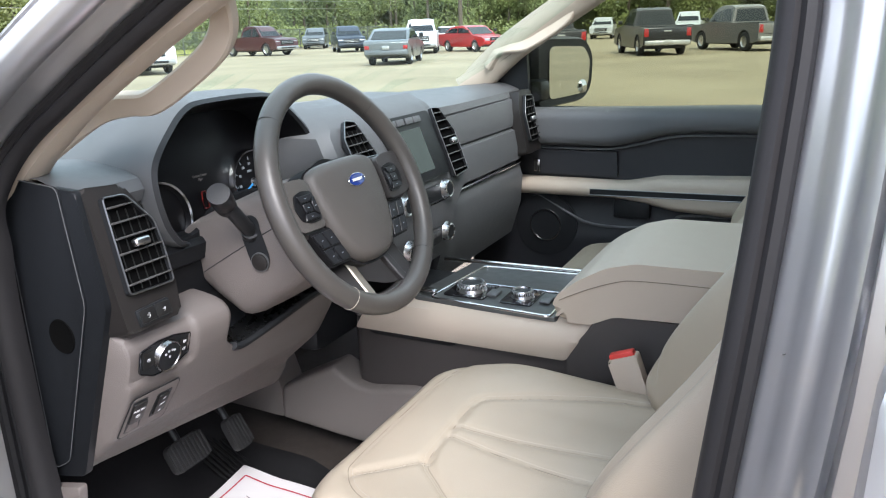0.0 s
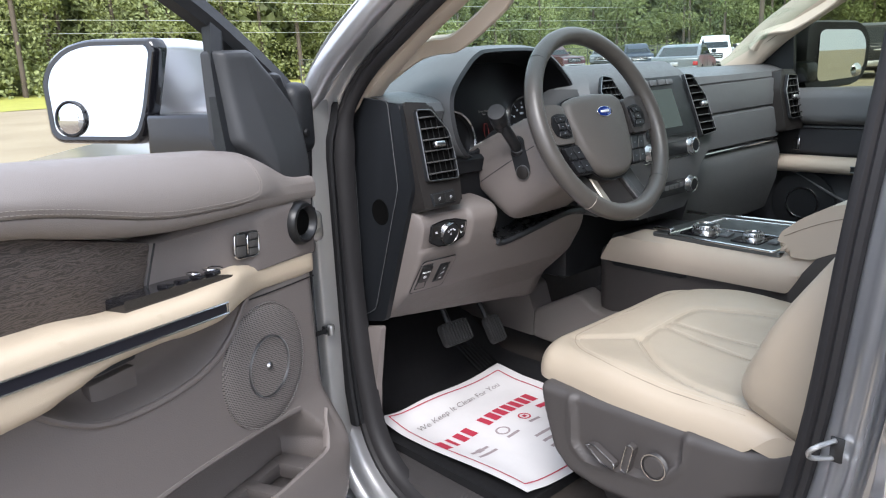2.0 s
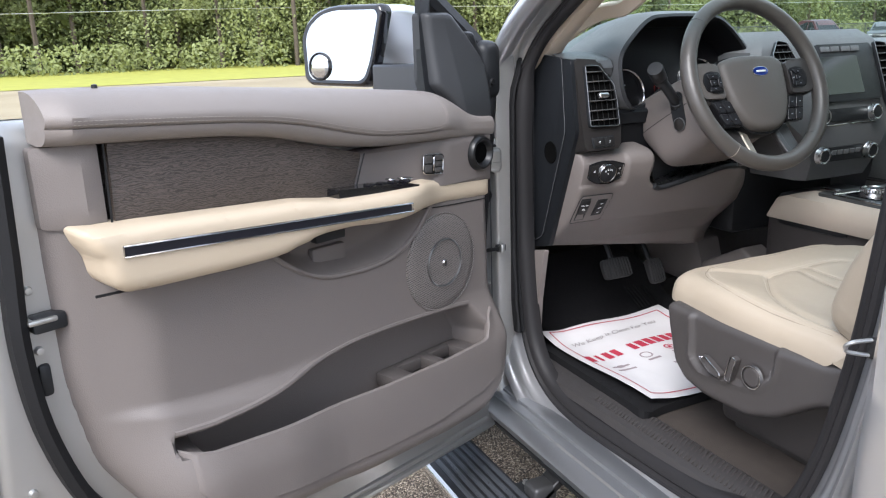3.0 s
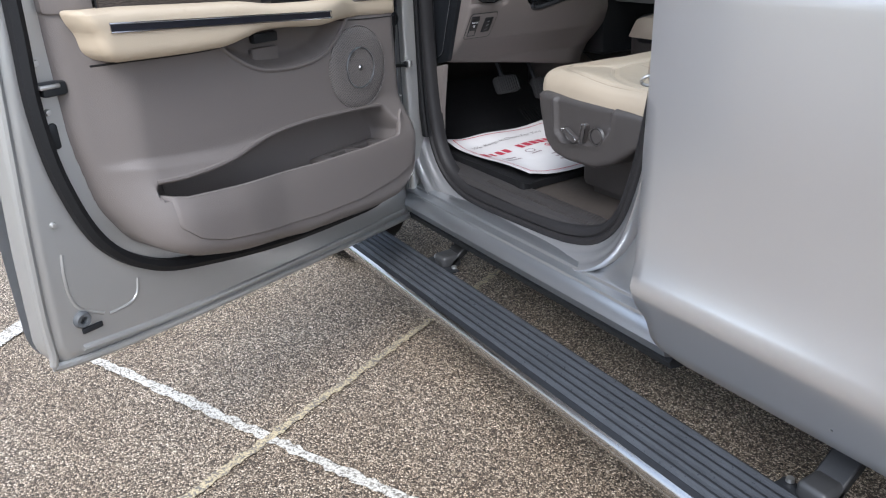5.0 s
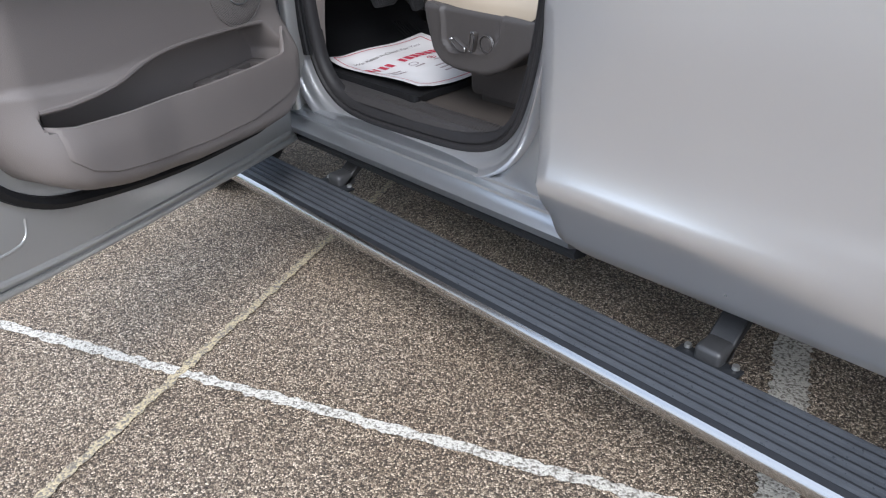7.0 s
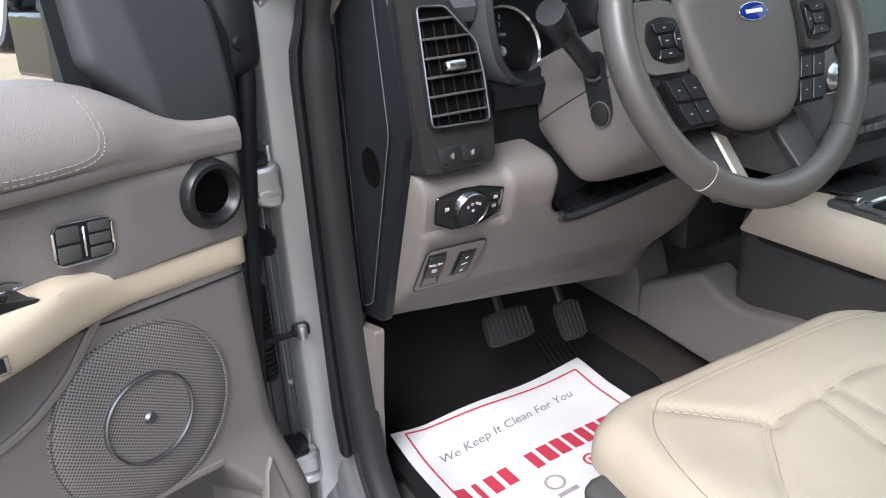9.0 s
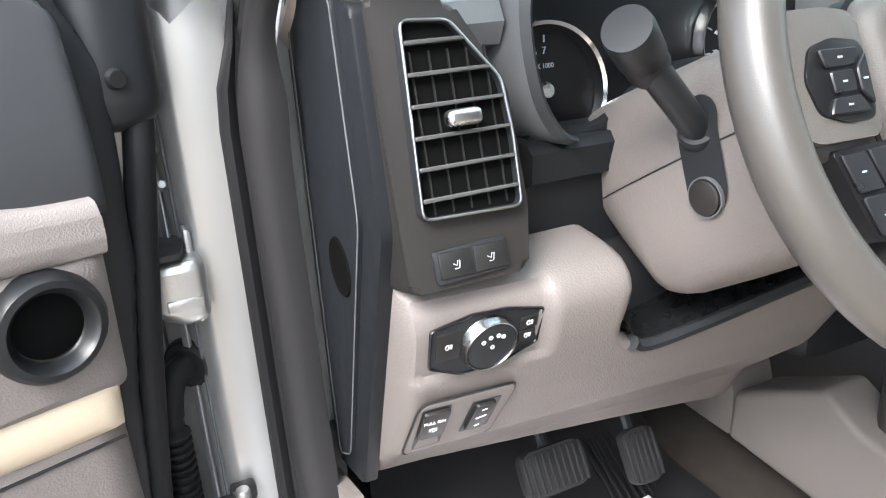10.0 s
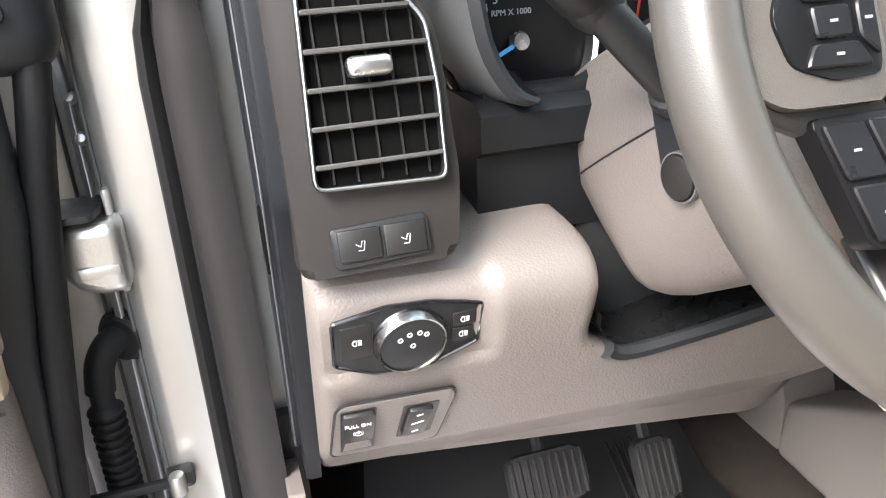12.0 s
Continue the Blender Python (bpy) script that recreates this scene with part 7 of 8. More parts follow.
for x0 in (-0.462, -0.575):
    part("button", box((x0, 0.085, 0.932), (0.022, 0.036, 0.006), 0.002), CHARCOAL, tray)
part("release_lever", box((-0.325, 0.125, 0.935), (0.05, 0.016, 0.01), 0.004), CHROME, console, "small chrome lever")
ARM = basis((0, 0, 0), (-1, 0, 0), (0, 0, 1))
ap = [(0.612, 0.945), (0.620, 0.975), (0.660, 1.008), (0.712, 1.038), (0.765, 1.052), (1.12, 1.055), (1.12, 0.955), (0.84, 0.953), (0.73, 0.948), (0.685, 0.926), (0.632, 0.926)]
ap = rounded(ap, 0.012)[::-1]
lid = part("armrest", prism(ap, 0.34, ARM @ Matrix.Translation((0, 0, -0.17)), 0.018, 4), BEIGE, console, "beige padded armrest lid")
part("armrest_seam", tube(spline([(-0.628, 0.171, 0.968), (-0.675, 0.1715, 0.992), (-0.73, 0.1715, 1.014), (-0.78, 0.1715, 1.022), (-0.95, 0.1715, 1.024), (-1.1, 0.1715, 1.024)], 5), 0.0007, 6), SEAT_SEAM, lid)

# ---- driver seat ----
seat = thing("driver_seat", (-0.68, 0.49, 0.53), "beige leather driver seat on a dark power base", "car seat")
cush = rounded([(-0.425, 0.30), (-0.425, 0.68), (-0.45, 0.735), (-0.60, 0.752), (-0.84, 0.757), (-0.99, 0.74), (-0.99, 0.25), (-0.80, 0.215), (-0.55, 0.205), (-0.46, 0.24)], 0.04)
insert = [np.array([tuple(q)[:2] for q in spline([(x, y, 0) for x, y in ln], 6)]) for ln in (
    [(-0.98, 0.705), (-0.85, 0.712), (-0.75, 0.704), (-0.66, 0.672), (-0.60, 0.622), (-0.560, 0.575), (-0.553, 0.48), (-0.555, 0.385), (-0.60, 0.345), (-0.68, 0.312), (-0.78, 0.285), (-0.98, 0.280)],
    [(-0.480, 0.262), (-0.462, 0.36), (-0.462, 0.60), (-0.475, 0.660), (-0.535, 0.706), (-0.66, 0.731), (-0.98, 0.733)],
    [(-0.560, 0.575), (-0.515, 0.622), (-0.478, 0.655)], [(-0.557, 0.50), (-0.66, 0.515), (-0.98, 0.545)], [(-0.557, 0.470), (-0.66, 0.465), (-0.98, 0.440)])]


def cush_h(x, y):
    h = 0.852 - 0.014 * smooth(-0.50, -0.75, x) - 0.03 * smooth(-0.82, -0.99, x)
    side = max(smooth(0.62, 0.72, y), smooth(0.36, 0.27, y))
    h += 0.012 * side * smooth(-0.47, -0.62, x)
    p = np.array((x, y))
    for k, ln in enumerate(insert):
        d = line_distance(p, ln)
        h -= (0.0055 if k in (0, 2) else 0.003) * math.exp(-(d / 0.0075) ** 2)
    return h + 0.003 * noise.noise(Vector((x * 7, y * 7, 0))) + 0.0012 * noise.noise(Vector((x * 24, y * 14, 3)))


rim = np.array(cush, float)


def cush_top(x, y):
    d = edge_distance(np.array((x, y)), rim)
    return cush_h(x, y) - (0.040 - math.sqrt(max(0.0, 0.040 ** 2 - (0.040 - d) ** 2)) if d < 0.040 else 0.0)


part("cushion", pad(cush, cush_h, 0.040, lambda x, y: 0.797 + 0.04 * smooth(-0.83, -0.89, x), None, 0.0065), SEAT, seat, "beige leather cushion with sewn panels")
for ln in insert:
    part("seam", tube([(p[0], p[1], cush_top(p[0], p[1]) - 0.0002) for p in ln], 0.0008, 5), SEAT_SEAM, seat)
# light thread beside the seams
thread = bmesh.new()
for ln in insert:
    for a, b in zip(ln, ln[1:]):
        a, b = Vector((a[0], a[1], 0)), Vector((b[0], b[1], 0))
        k = max(1, int((b - a).length / 0.0055))
        nn = Vector((-(b - a).y, (b - a).x, 0)).normalized() * 0.0065
        for i in range(k):
            c = [a.lerp(b, (i + u) / k) + nn for u in (0.1, 0.7)]
            tube([(p.x, p.y, cush_top(p.x, p.y) + 0.0002) for p in c], 0.0005, 4, bm=thread)
part("stitching", thread, THREAD, seat, "pale stitching")
BACK = basis((-0.908, 0.49, 0.83), (0, 1, 0), (-0.40, 0, 0.92))
if (BACK.to_3x3() @ Vector((0, 0, 1))).x < 0:
    BACK = BACK @ Matrix.Diagonal((1, 1, -1, 1))
bp = rounded([(-0.255, -0.02), (0.255, -0.02), (0.275, 0.12), (0.27, 0.40), (0.235, 0.60), (-0.235, 0.60), (-0.27, 0.40), (-0.275, 0.12)], 0.06)
bp_line = [np.array(p) for p in ([(-0.165, 0.0), (-0.16, 0.55)], [(0.165, 0.0), (0.16, 0.55)], [(0.205, 0.03), (0.236, 0.08), (0.238, 0.38), (0.205, 0.58)], [(-0.205, 0.03), (-0.236, 0.08), (-0.238, 0.38), (-0.205, 0.58)])]


def back_h(a, b):
    s = smooth(0.12, 0.22, abs(a))
    h = 0.02 + 0.092 * s * (1 - 0.42 * smooth(0.08, 0.36, b)) * smooth(0.60, 0.38, b)
    for ln in bp_line:
        h -= 0.009 * math.exp(-(line_distance(np.array((a, b)), ln) / 0.008) ** 2)
    return h


part("backrest", pad(bp, back_h, 0.040, -0.12, BACK, 0.007), SEAT, seat, "beige leather backrest with side bolsters")
back_rim = np.array(bp, float)


def back_top(a, b):
    d = edge_distance(np.array((a, b)), back_rim)
    return back_h(a, b) - (0.040 - math.sqrt(max(0.0, 0.040 ** 2 - (0.040 - d) ** 2)) if d < 0.040 else 0.0)


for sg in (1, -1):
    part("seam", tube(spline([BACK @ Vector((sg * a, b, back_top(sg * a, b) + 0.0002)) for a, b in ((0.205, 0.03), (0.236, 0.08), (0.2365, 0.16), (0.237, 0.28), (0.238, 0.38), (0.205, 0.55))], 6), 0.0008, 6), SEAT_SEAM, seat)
part("headrest", pad(rounded([(-0.13, 0.66), (0.13, 0.66), (0.12, 0.85), (-0.12, 0.85)], 0.04), 0.05, 0.05, -0.05, BACK, 0.03), SEAT, seat, "beige headrest")
for a in (-0.06, 0.06):
    part("headrest_post", tube([BACK @ Vector((a, 0.56, -0.02)), BACK @ Vector((a, 0.70, -0.02))], 0.006, 8), CHROME, seat)
SH = basis((0, 0, 0), (-1, 0, 0), (0, 0, 1))
sp_ = [(0.478, 0.803), (0.484, 0.76), (0.506, 0.685), (0.540, 0.655), (0.60, 0.644), (0.70, 0.648), (0.765, 0.674), (0.83, 0.720), (0.90, 0.745), (1.02, 0.75), (1.02, 0.84), (0.92, 0.83), (0.85, 0.803), (0.60, 0.801)]
dish = np.array(rounded([(0.545, 0.83), (0.549, 0.712), (0.578, 0.689), (0.715, 0.707), (0.752, 0.745), (0.762, 0.83)], 0.012))


def shield_h(a, b):
    """The shield's face, with the shallow dish round the switches."""
    p = np.array((a, b))
    d = edge_distance(p, dish)
    x0, z0, x1, z1 = dish[:, 0], dish[:, 1], np.roll(dish[:, 0], -1), np.roll(dish[:, 1], -1)
    cross = (z0 > b) != (z1 > b)
    inside = np.count_nonzero(cross & (a < x0 + (b - z0) * (x1 - x0) / np.where(z1 == z0, 1e-9, z1 - z0))) % 2 == 1
    ridge = 0.0025 * math.exp(-(d / 0.006) ** 2)
    return 0.768 - 0.016 * smooth(0.78, 0.90, a) - (0.007 * smooth(0.0, 0.010, d) if inside else 0.0) + ridge


shield = part("side_shield", pad(rounded(sp_, 0.012)[::-1], shield_h, 0.014, 0.66, SH, 0.005), DARK_TAUPE, seat, "dark taupe power seat side shield")
part("seat_switch", prism(rounded([(0.585, 0.728), (0.600, 0.732), (0.640, 0.712), (0.640, 0.702), (0.615, 0.705)], 0.004), 0.012, SH @ Matrix.Translation((0, 0, 0.764)), 0.003), DARK_TAUPE, shield, "slanted seat slide switch")
part("switch_edge", tube([SH @ Vector((a, b, 0.777)) for a, b in rounded([(0.585, 0.728), (0.600, 0.732), (0.640, 0.712), (0.640, 0.702), (0.615, 0.705)], 0.004)], 0.0014, 6, True), CHROME, shield)
part("seat_switch", prism(rounded([(0.652, 0.708), (0.664, 0.704), (0.676, 0.752), (0.664, 0.756)], 0.004), 0.012, SH @ Matrix.Translation((0, 0, 0.764)), 0.003), DARK_TAUPE, shield, "upright recline switch")
part("switch_edge", tube([SH @ Vector((a, b, 0.777)) for a, b in rounded([(0.652, 0.708), (0.664, 0.704), (0.676, 0.752), (0.664, 0.756)], 0.004)], 0.0014, 6, True), CHROME, shield)
lm = SH @ Matrix.Translation((0.708, 0.731, 0.766))
part("lumbar_switch", lathe([(0, 0.006), (0.016, 0.006), (0.019, 0.003), (0.02, 0)], lm, 32), DARK_TAUPE, shield, "round lumbar switch")
part("switch_edge", lathe([(0.0185, 0.002), (0.0195, 0.007), (0.0215, 0.007), (0.0225, 0.0)], lm, 32), CHROME, shield, "chrome ring")
part("seat_base", box((-0.74, 0.46, 0.645), (0.42, 0.40, 0.20), 0.02), DARK_TAUPE, seat, "dark seat frame")
for y0 in (0.32, 0.61):
    part("seat_rail", box((-0.78, y0, 0.55), (0.46, 0.05, 0.05), 0.008), DARK_TAUPE, seat, "seat rail on the floor")
    part("rail_foot", box((-0.62, y0, 0.60), (0.10, 0.045, 0.08), 0.01), DARK_TAUPE, seat)
buckle = thing("seat_belt_buckle", (-0.80, 0.225, 0.78), "beige seat belt buckle with a red button", "seat belt buckle")
BK = basis((-0.806, 0.225, 0.800), (-0.93, 0, 0.36), (0.36, 0.0, 0.93))
part("case", prism(rounded([(-0.026, 0.0), (0.022, 0.0), (0.026, 0.115), (-0.026, 0.115)], 0.006), 0.026, BK, 0.005), BEIGE, buckle, "beige plastic case")
part("release_button", box((0, 0.117, 0.013), (0.044, 0.012, 0.018), 0.003, 2, BK), RED, buckle, "red release button")
part("stalk", box((0.0, -0.06, 0.013), (0.03, 0.13, 0.012), 0.004, 2, BK), BLACK, buckle)

# passenger seat, partly seen over the console
pseat = thing("passenger_seat", (-0.68, -0.45, 0.53), "beige leather passenger seat beyond the console", "car seat")
pc = rounded([(-0.43, -0.26), (-0.43, -0.66), (-0.55, -0.72), (-0.99, -0.70), (-0.99, -0.22), (-0.55, -0.21)], 0.05)[::-1]
part("cushion", pad(pc, lambda x, y: 0.845 - 0.03 * smooth(-0.6, -0.9, x), 0.045, 0.70, None, 0.03), SEAT, pseat)
PB = basis((-0.908, -0.45, 0.83), (0, 1, 0), (-0.40, 0, 0.92))
if (PB.to_3x3() @ Vector((0, 0, 1))).x < 0:
    PB = PB @ Matrix.Diagonal((1, 1, -1, 1))
part("backrest", pad(bp, back_h, 0.05, -0.09, PB, 0.03), SEAT, pseat)
part("seat_base", box((-0.72, -0.45, 0.62), (0.48, 0.44, 0.19), 0.02), DARK_TAUPE, pseat)

# ---- floor mat and paper mat ----
fm = [(0.10, 0.74), (-0.02, 0.785), (-0.40, 0.79), (-0.462, 0.798), (-0.440, 0.735), (-0.43, 0.29), (0.10, 0.28), (0.22, 0.34), (0.22, 0.70)]
mat_ob = thing("floor_mat", (-0.15, 0.53, 0.545), "black rubber floor mat in the footwell", "floor mat")
part("sheet", pad(rounded(fm, 0.03)[::-1], lambda x, y: 0.553 + 0.18 * smooth(0.05, 0.26, x) + 0.010 * smooth(0.765, 0.80, y) + 0.030 * smooth(0.335, 0.300, y) * smooth(-0.20, -0.10, x), 0.006, lambda x, y: 0.528 + 0.18 * smooth(0.05, 0.26, x), None, 0.03), RUBBER, mat_ob, "black rubber sheet")
for i in range(7):
    y0 = 0.33 + i * 0.012
    part("rib", tube([(0.02, y0, 0.556), (0.14, y0 - 0.01, 0.61)], 0.003, 6), RUBBER, mat_ob)
paper = thing("paper_floor_mat", (-0.22, 0.56, 0.56), "white paper floor mat with red printing", "paper mat")


def paper_z(x, y):
    return 0.5635 + 0.009 * smooth(0.70, 0.78, y) + 0.014 * smooth(-0.10, 0.02, x) + 0.004 * math.sin(x * 14 + y * 9) + 0.003 * math.sin(y * 23 - x * 6)


q = sheet([(-0.015, 0.772), (-0.448, 0.768), (-0.44, 0.36), (0.004, 0.366)], 0.012)
for v in q.verts:
    v.co.z = paper_z(v.co.x, v.co.y)
bmesh.ops.solidify(q, geom=q.faces[:], thickness=0.0008)
part("paper", q, PAPER, paper, "white paper sheet, creased")


def lay(ob, lift=0.0012):
    """Let a print follow the paper."""
    for v in ob.data.vertices:
        v.co.z = paper_z(v.co.x, v.co.y) + lift
    return ob


def bar_on_paper(x, y, w, h, material, name="printed_bar"):
    q = sheet([(x - h / 2, y + w / 2), (x - h / 2, y - w / 2), (x + h / 2, y - w / 2), (x + h / 2, y + w / 2)], 0.012)
    return lay(part(name, q, material, paper))


for x, y, w, h in ((-0.022, 0.57, 0.355, 0.0035), (-0.425, 0.57, 0.355, 0.0035)):
    bar_on_paper(x, y, w, h, PAPER_RED, "red_border")
for x, y, w, h in ((-0.2235, 0.748, 0.0035, 0.403), (-0.2235, 0.392, 0.0035, 0.403)):
    bar_on_paper(x, y, w, h, PAPER_RED, "red_border")
lay(text_part("lettering", "We Keep It Clean For You", 0.0262, basis((-0.080, 0.583, 0.56), (0.095, -0.995, 0), (0.995, 0.095, 0)), PAPER_SCRIPT, paper, shear=0.35))
for i, w in enumerate((0.019, 0.010, 0.018, 0.018, 0, 0.016, 0.021, 0.020, 0.020, 0.019, 0.020, 0.020)):
    if w:
        y = 0.738 - 0.0265 * i
        bar_on_paper(-0.192 + (0.75 - y) * 0.06, y, w, 0.040, PAPER_RED)


def ring_on_paper(x, y, r0, r1, material):
    q = bmesh.new()
    pts = [(math.cos(2 * math.pi * k / 24), math.sin(2 * math.pi * k / 24)) for k in range(24)]
    a, b = [[q.verts.new((x + r * c, y + r * s, 0)) for c, s in pts] for r in (r0, r1)]
    for k in range(24):
        q.faces.new((a[k], b[k], b[(k + 1) % 24], a[(k + 1) % 24]))
    lay(part("printed_ring", q, material, paper))


ring_on_paper(-0.243, 0.612, 0.012, 0.0165, PAPER_PALE)
ring_on_paper(-0.235, 0.533, 0.011, 0.0150, PAPER_RED)
bar_on_paper(-0.235, 0.533, 0.010, 0.010, PAPER_RED)
bar_on_paper(-0.222, 0.457, 0.032, 0.016, PAPER_RED)
q = bmesh.new()
for lo, hi in ((-0.024, -0.008), (-0.008, 0.008), (0.008, 0.024)):
    k = 0.0045 if lo > -0.02 and hi < 0.02 else 0.0025
    q.faces.new([q.verts.new(p) for p in ((-0.262 - k * 1.6, 0.702 + lo, 0), (-0.262 - k * 1.6, 0.702 + hi, 0), (-0.262 + k * 1.6, 0.702 + hi, 0), (-0.262 + k * 1.6, 0.702 + lo, 0))])
lay(part("printed_mark", q, PAPER_PALE, paper))
for x, y, w in ((-0.284, 0.700, 0.052), (-0.270, 0.608, 0.036), (-0.262, 0.530, 0.034), (-0.244, 0.452, 0.034), (-0.312, 0.560, 0.050), (-0.336, 0.545, 0.084), (-0.360, 0.530, 0.120)):
    bar_on_paper(x, y, w, 0.008, PAPER_PALE)

# ---- running board ----
TREAD = mat("tread_rubber", (0.013, 0.014, 0.017), 0.55, 0, 0.2, 12, 0.3, 600)
# lighter rubber for the ribs: the light they catch is in the colour
TREAD_LIT = mat("lit_tread_rubber", (0.066, 0.071, 0.080), 0.30, 0, 0.3, 16, 0.2, 600)
EDGE = mat("satin_edge", (0.46, 0.455, 0.45), 0.22, 1.0, 0.03, 3, rvar=0.02)
board = thing("running_board", (-0.9, 1.02, 0.2), "black ribbed power running board with a bright edge", "running board")
x0, x1 = 0.10, -1.845
prof = [(0.950, 0.262), (0.950, 0.284), (0.956, 0.288), (1.096, 0.292), (1.105, 0.290), (1.105, 0.262)]
part("step_pad", loft([[(x, y, z) for y, z in prof] for x in np.linspace(x0, x1, 20)]), TREAD, board, "black rubber step pad")
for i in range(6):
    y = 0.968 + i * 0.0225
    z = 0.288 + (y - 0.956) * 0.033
    part("tread_rib", loft([[(x, y - 0.0058, z), (x, y - 0.0042, z + 0.0062), (x, y + 0.0042, z + 0.0064), (x, y + 0.0058, z)] for x in np.linspace(x0 - 0.03, x1 + 0.012, 8)]), TREAD_LIT, board, "raised tread rib")
prof = [(1.103, 0.292), (1.106, 0.2945), (1.112, 0.290), (1.1155, 0.281), (1.116, 0.272), (1.112, 0.262), (1.103, 0.259)]
part("bright_edge", loft([[(x, y, z) for y, z in prof] for x in np.linspace(x0, x1 + 0.012, 20)]), EDGE, board, "bright metal edge")
part("end_cap", box((x1 - 0.006, 1.030, 0.276), (0.018, 0.165, 0.042), 0.007, 3), BLACK, board, "black plastic end cap")
part("under_beam", box(((x0 + x1) / 2, 1.02, 0.250), (1.90, 0.10, 0.03), 0.006), BLACK, board)
for xb in (-0.26, -1.46):
    br = part("bracket", loft([[(xb + dx, 0.80, 0.40 + dz), (xb + dx, 0.955, 0.280 + dz), (xb + dx, 0.968, 0.255 + dz), (xb + dx, 0.79, 0.37 + dz)] for dx, dz in ((-0.028, 0), (0.028, 0))]), DARK_STEEL, board, "dark cast metal swing bracket", 0.004)
    part("cast_block", box((xb, 0.925, 0.300), (0.056, 0.062, 0.040), 0.010, 3), mat("grey_casting", (0.062, 0.062, 0.064), 0.42, 0.4, 0.15, 30, 0.3, 200), br, "grey cast block")
    part("mount_plate", box((xb, 0.945, 0.287), (0.13, 0.035, 0.008), 0.003), BLACK, br)
    part("pivot", lathe([(0, 0.05), (0.014, 0.048), (0.014, -0.048), (0, -0.05)], Matrix.Translation((xb, 0.955, 0.262)) @ Matrix.Rotation(radians(90), 4, "Y"), 14), BLACK, br)
    for dx in (-0.05, 0.05):
        part("bolt", lathe([(0, 0.008), (0.007, 0.007), (0.008, 0)], Matrix.Translation((xb + dx, 0.935, 0.292)), 8), STEEL, br)

# front and rear wheel of the car
def road_wheel(parent, c, r, w, tyre_mat, rim_mat):
    m = Matrix.Translation(c) @ Matrix.Rotation(radians(-90), 4, "X")
    wl_ = part("wheel", lathe([(r * 0.60, -w / 2), (r * 0.86, -w / 2), (r * 0.97, -w * 0.42), (r, -w * 0.25), (r, w * 0.25), (r * 0.97, w * 0.42), (r * 0.86, w / 2), (r * 0.60, w / 2)], m, 32), tyre_mat, parent, "black tyre")
    part("rim", lathe([(0, w * 0.30), (r * 0.2, w * 0.34), (r * 0.52, w * 0.30), (r * 0.60, w * 0.48), (r * 0.62, w * 0.48)], m, 20), rim_mat, wl_, "metal rim")
    part("rim", lathe([(0, -w * 0.30), (r * 0.2, -w * 0.34), (r * 0.52, -w * 0.30), (r * 0.60, -w * 0.48), (r * 0.62, -w * 0.48)], m, 20), rim_mat, wl_)
    return wl_


for xw in (0.71, -2.32):
    for yw in (0.84, -0.84):
        road_wheel(suv, (xw, yw, 0.40), 0.40, 0.27, RUBBER, SATIN)
part("underbody", box((-1.2, 0, 0.40), (4.0, 1.3, 0.16), 0.03), BLACK, suv, "dark underbody")
striker = thing("door_striker", (-1.0, 0.89, 0.91), "steel door striker loop on the pillar", "striker")
part("loop", tube(spline([(-1.002, 0.886, 0.928), (-0.992, 0.908, 0.926), (-0.984, 0.912, 0.918), (-0.986, 0.908, 0.910), (-1.000, 0.886, 0.906)], 5), 0.003, 8), STEEL, striker)
part("plate", box((-1.004, 0.886, 0.917), (0.016, 0.004, 0.030), 0.002), DARK_STEEL, striker)

# ---- the lot beyond: grass, woods, poles, parked vehicles ----
bm = bmesh.new()
bm.faces.new([bm.verts.new(p) for p in ((34.5, 60, 0.02), (34.8, -10, 0.02), (44, -46, 0.02), (52, -85, 0.02), (150, -85, 0.02), (150, 60, 0.02))])
solo("grass", bm, GRASS, "mown yellow-green grass verge", "grass", kind="structure")


def foliage(bm, centre, radius, count, size, slot):
    for _ in range(count):
        d = Vector((random.gauss(0, 1), random.gauss(0, 1), random.gauss(0, 1))).normalized() * random.uniform(0.55, 1.0)
        p = Vector(centre) + Vector((d.x * radius[0], d.y * radius[1], d.z * radius[2]))
        a = Vector((random.gauss(0, 1), random.gauss(0, 1), random.gauss(0, 1))).normalized()
        b = a.orthogonal().normalized()
        s = size * random.uniform(0.5, 1.4)
        f = bm.faces.new([bm.verts.new(p + a * s), bm.verts.new(p + b * s * 0.7), bm.verts.new(p - a * s * 0.9), bm.verts.new(p - b * s * 0.6)])
        f.material_index = slot


rng_line = []
for i in range(46):
    y = 38 - i * 2.6
    rng_line.append((62 + random.uniform(-3, 6), y))
for i in range(44):
    f = i / 43
    rng_line.append((66 - 86 * f + random.uniform(-3, 3), -88 - 8 * math.sin(f * 3) + random.uniform(-4, 3)))
woods = bmesh.new()
for x, y in rng_line:
    h = random.uniform(11, 17)
    k0 = len(woods.faces)
    sweep([(x, y, -0.1), (x + random.uniform(-0.4, 0.4), y, h * 0.45), (x, y, h * 0.8)], circle(0.22, 6), False, (0.1, 1, 0), woods, scale=lambda t: 1 - 0.7 * t)
    woods.faces.ensure_lookup_table()
    for f in woods.faces[k0:]:
        f.material_index = 2
    for _ in range(11):
        hz = random.uniform(0.15, 1.0) * h
        rr = random.uniform(1.3, 2.5) * (1.15 - 0.5 * hz / h)
        foliage(woods, (x + random.uniform(-2, 2), y + random.uniform(-2, 2), hz), (rr, rr, rr * 0.8), 330, 0.135, random.choice((0, 0, 1) if y > -80 else (0, 1, 1)))
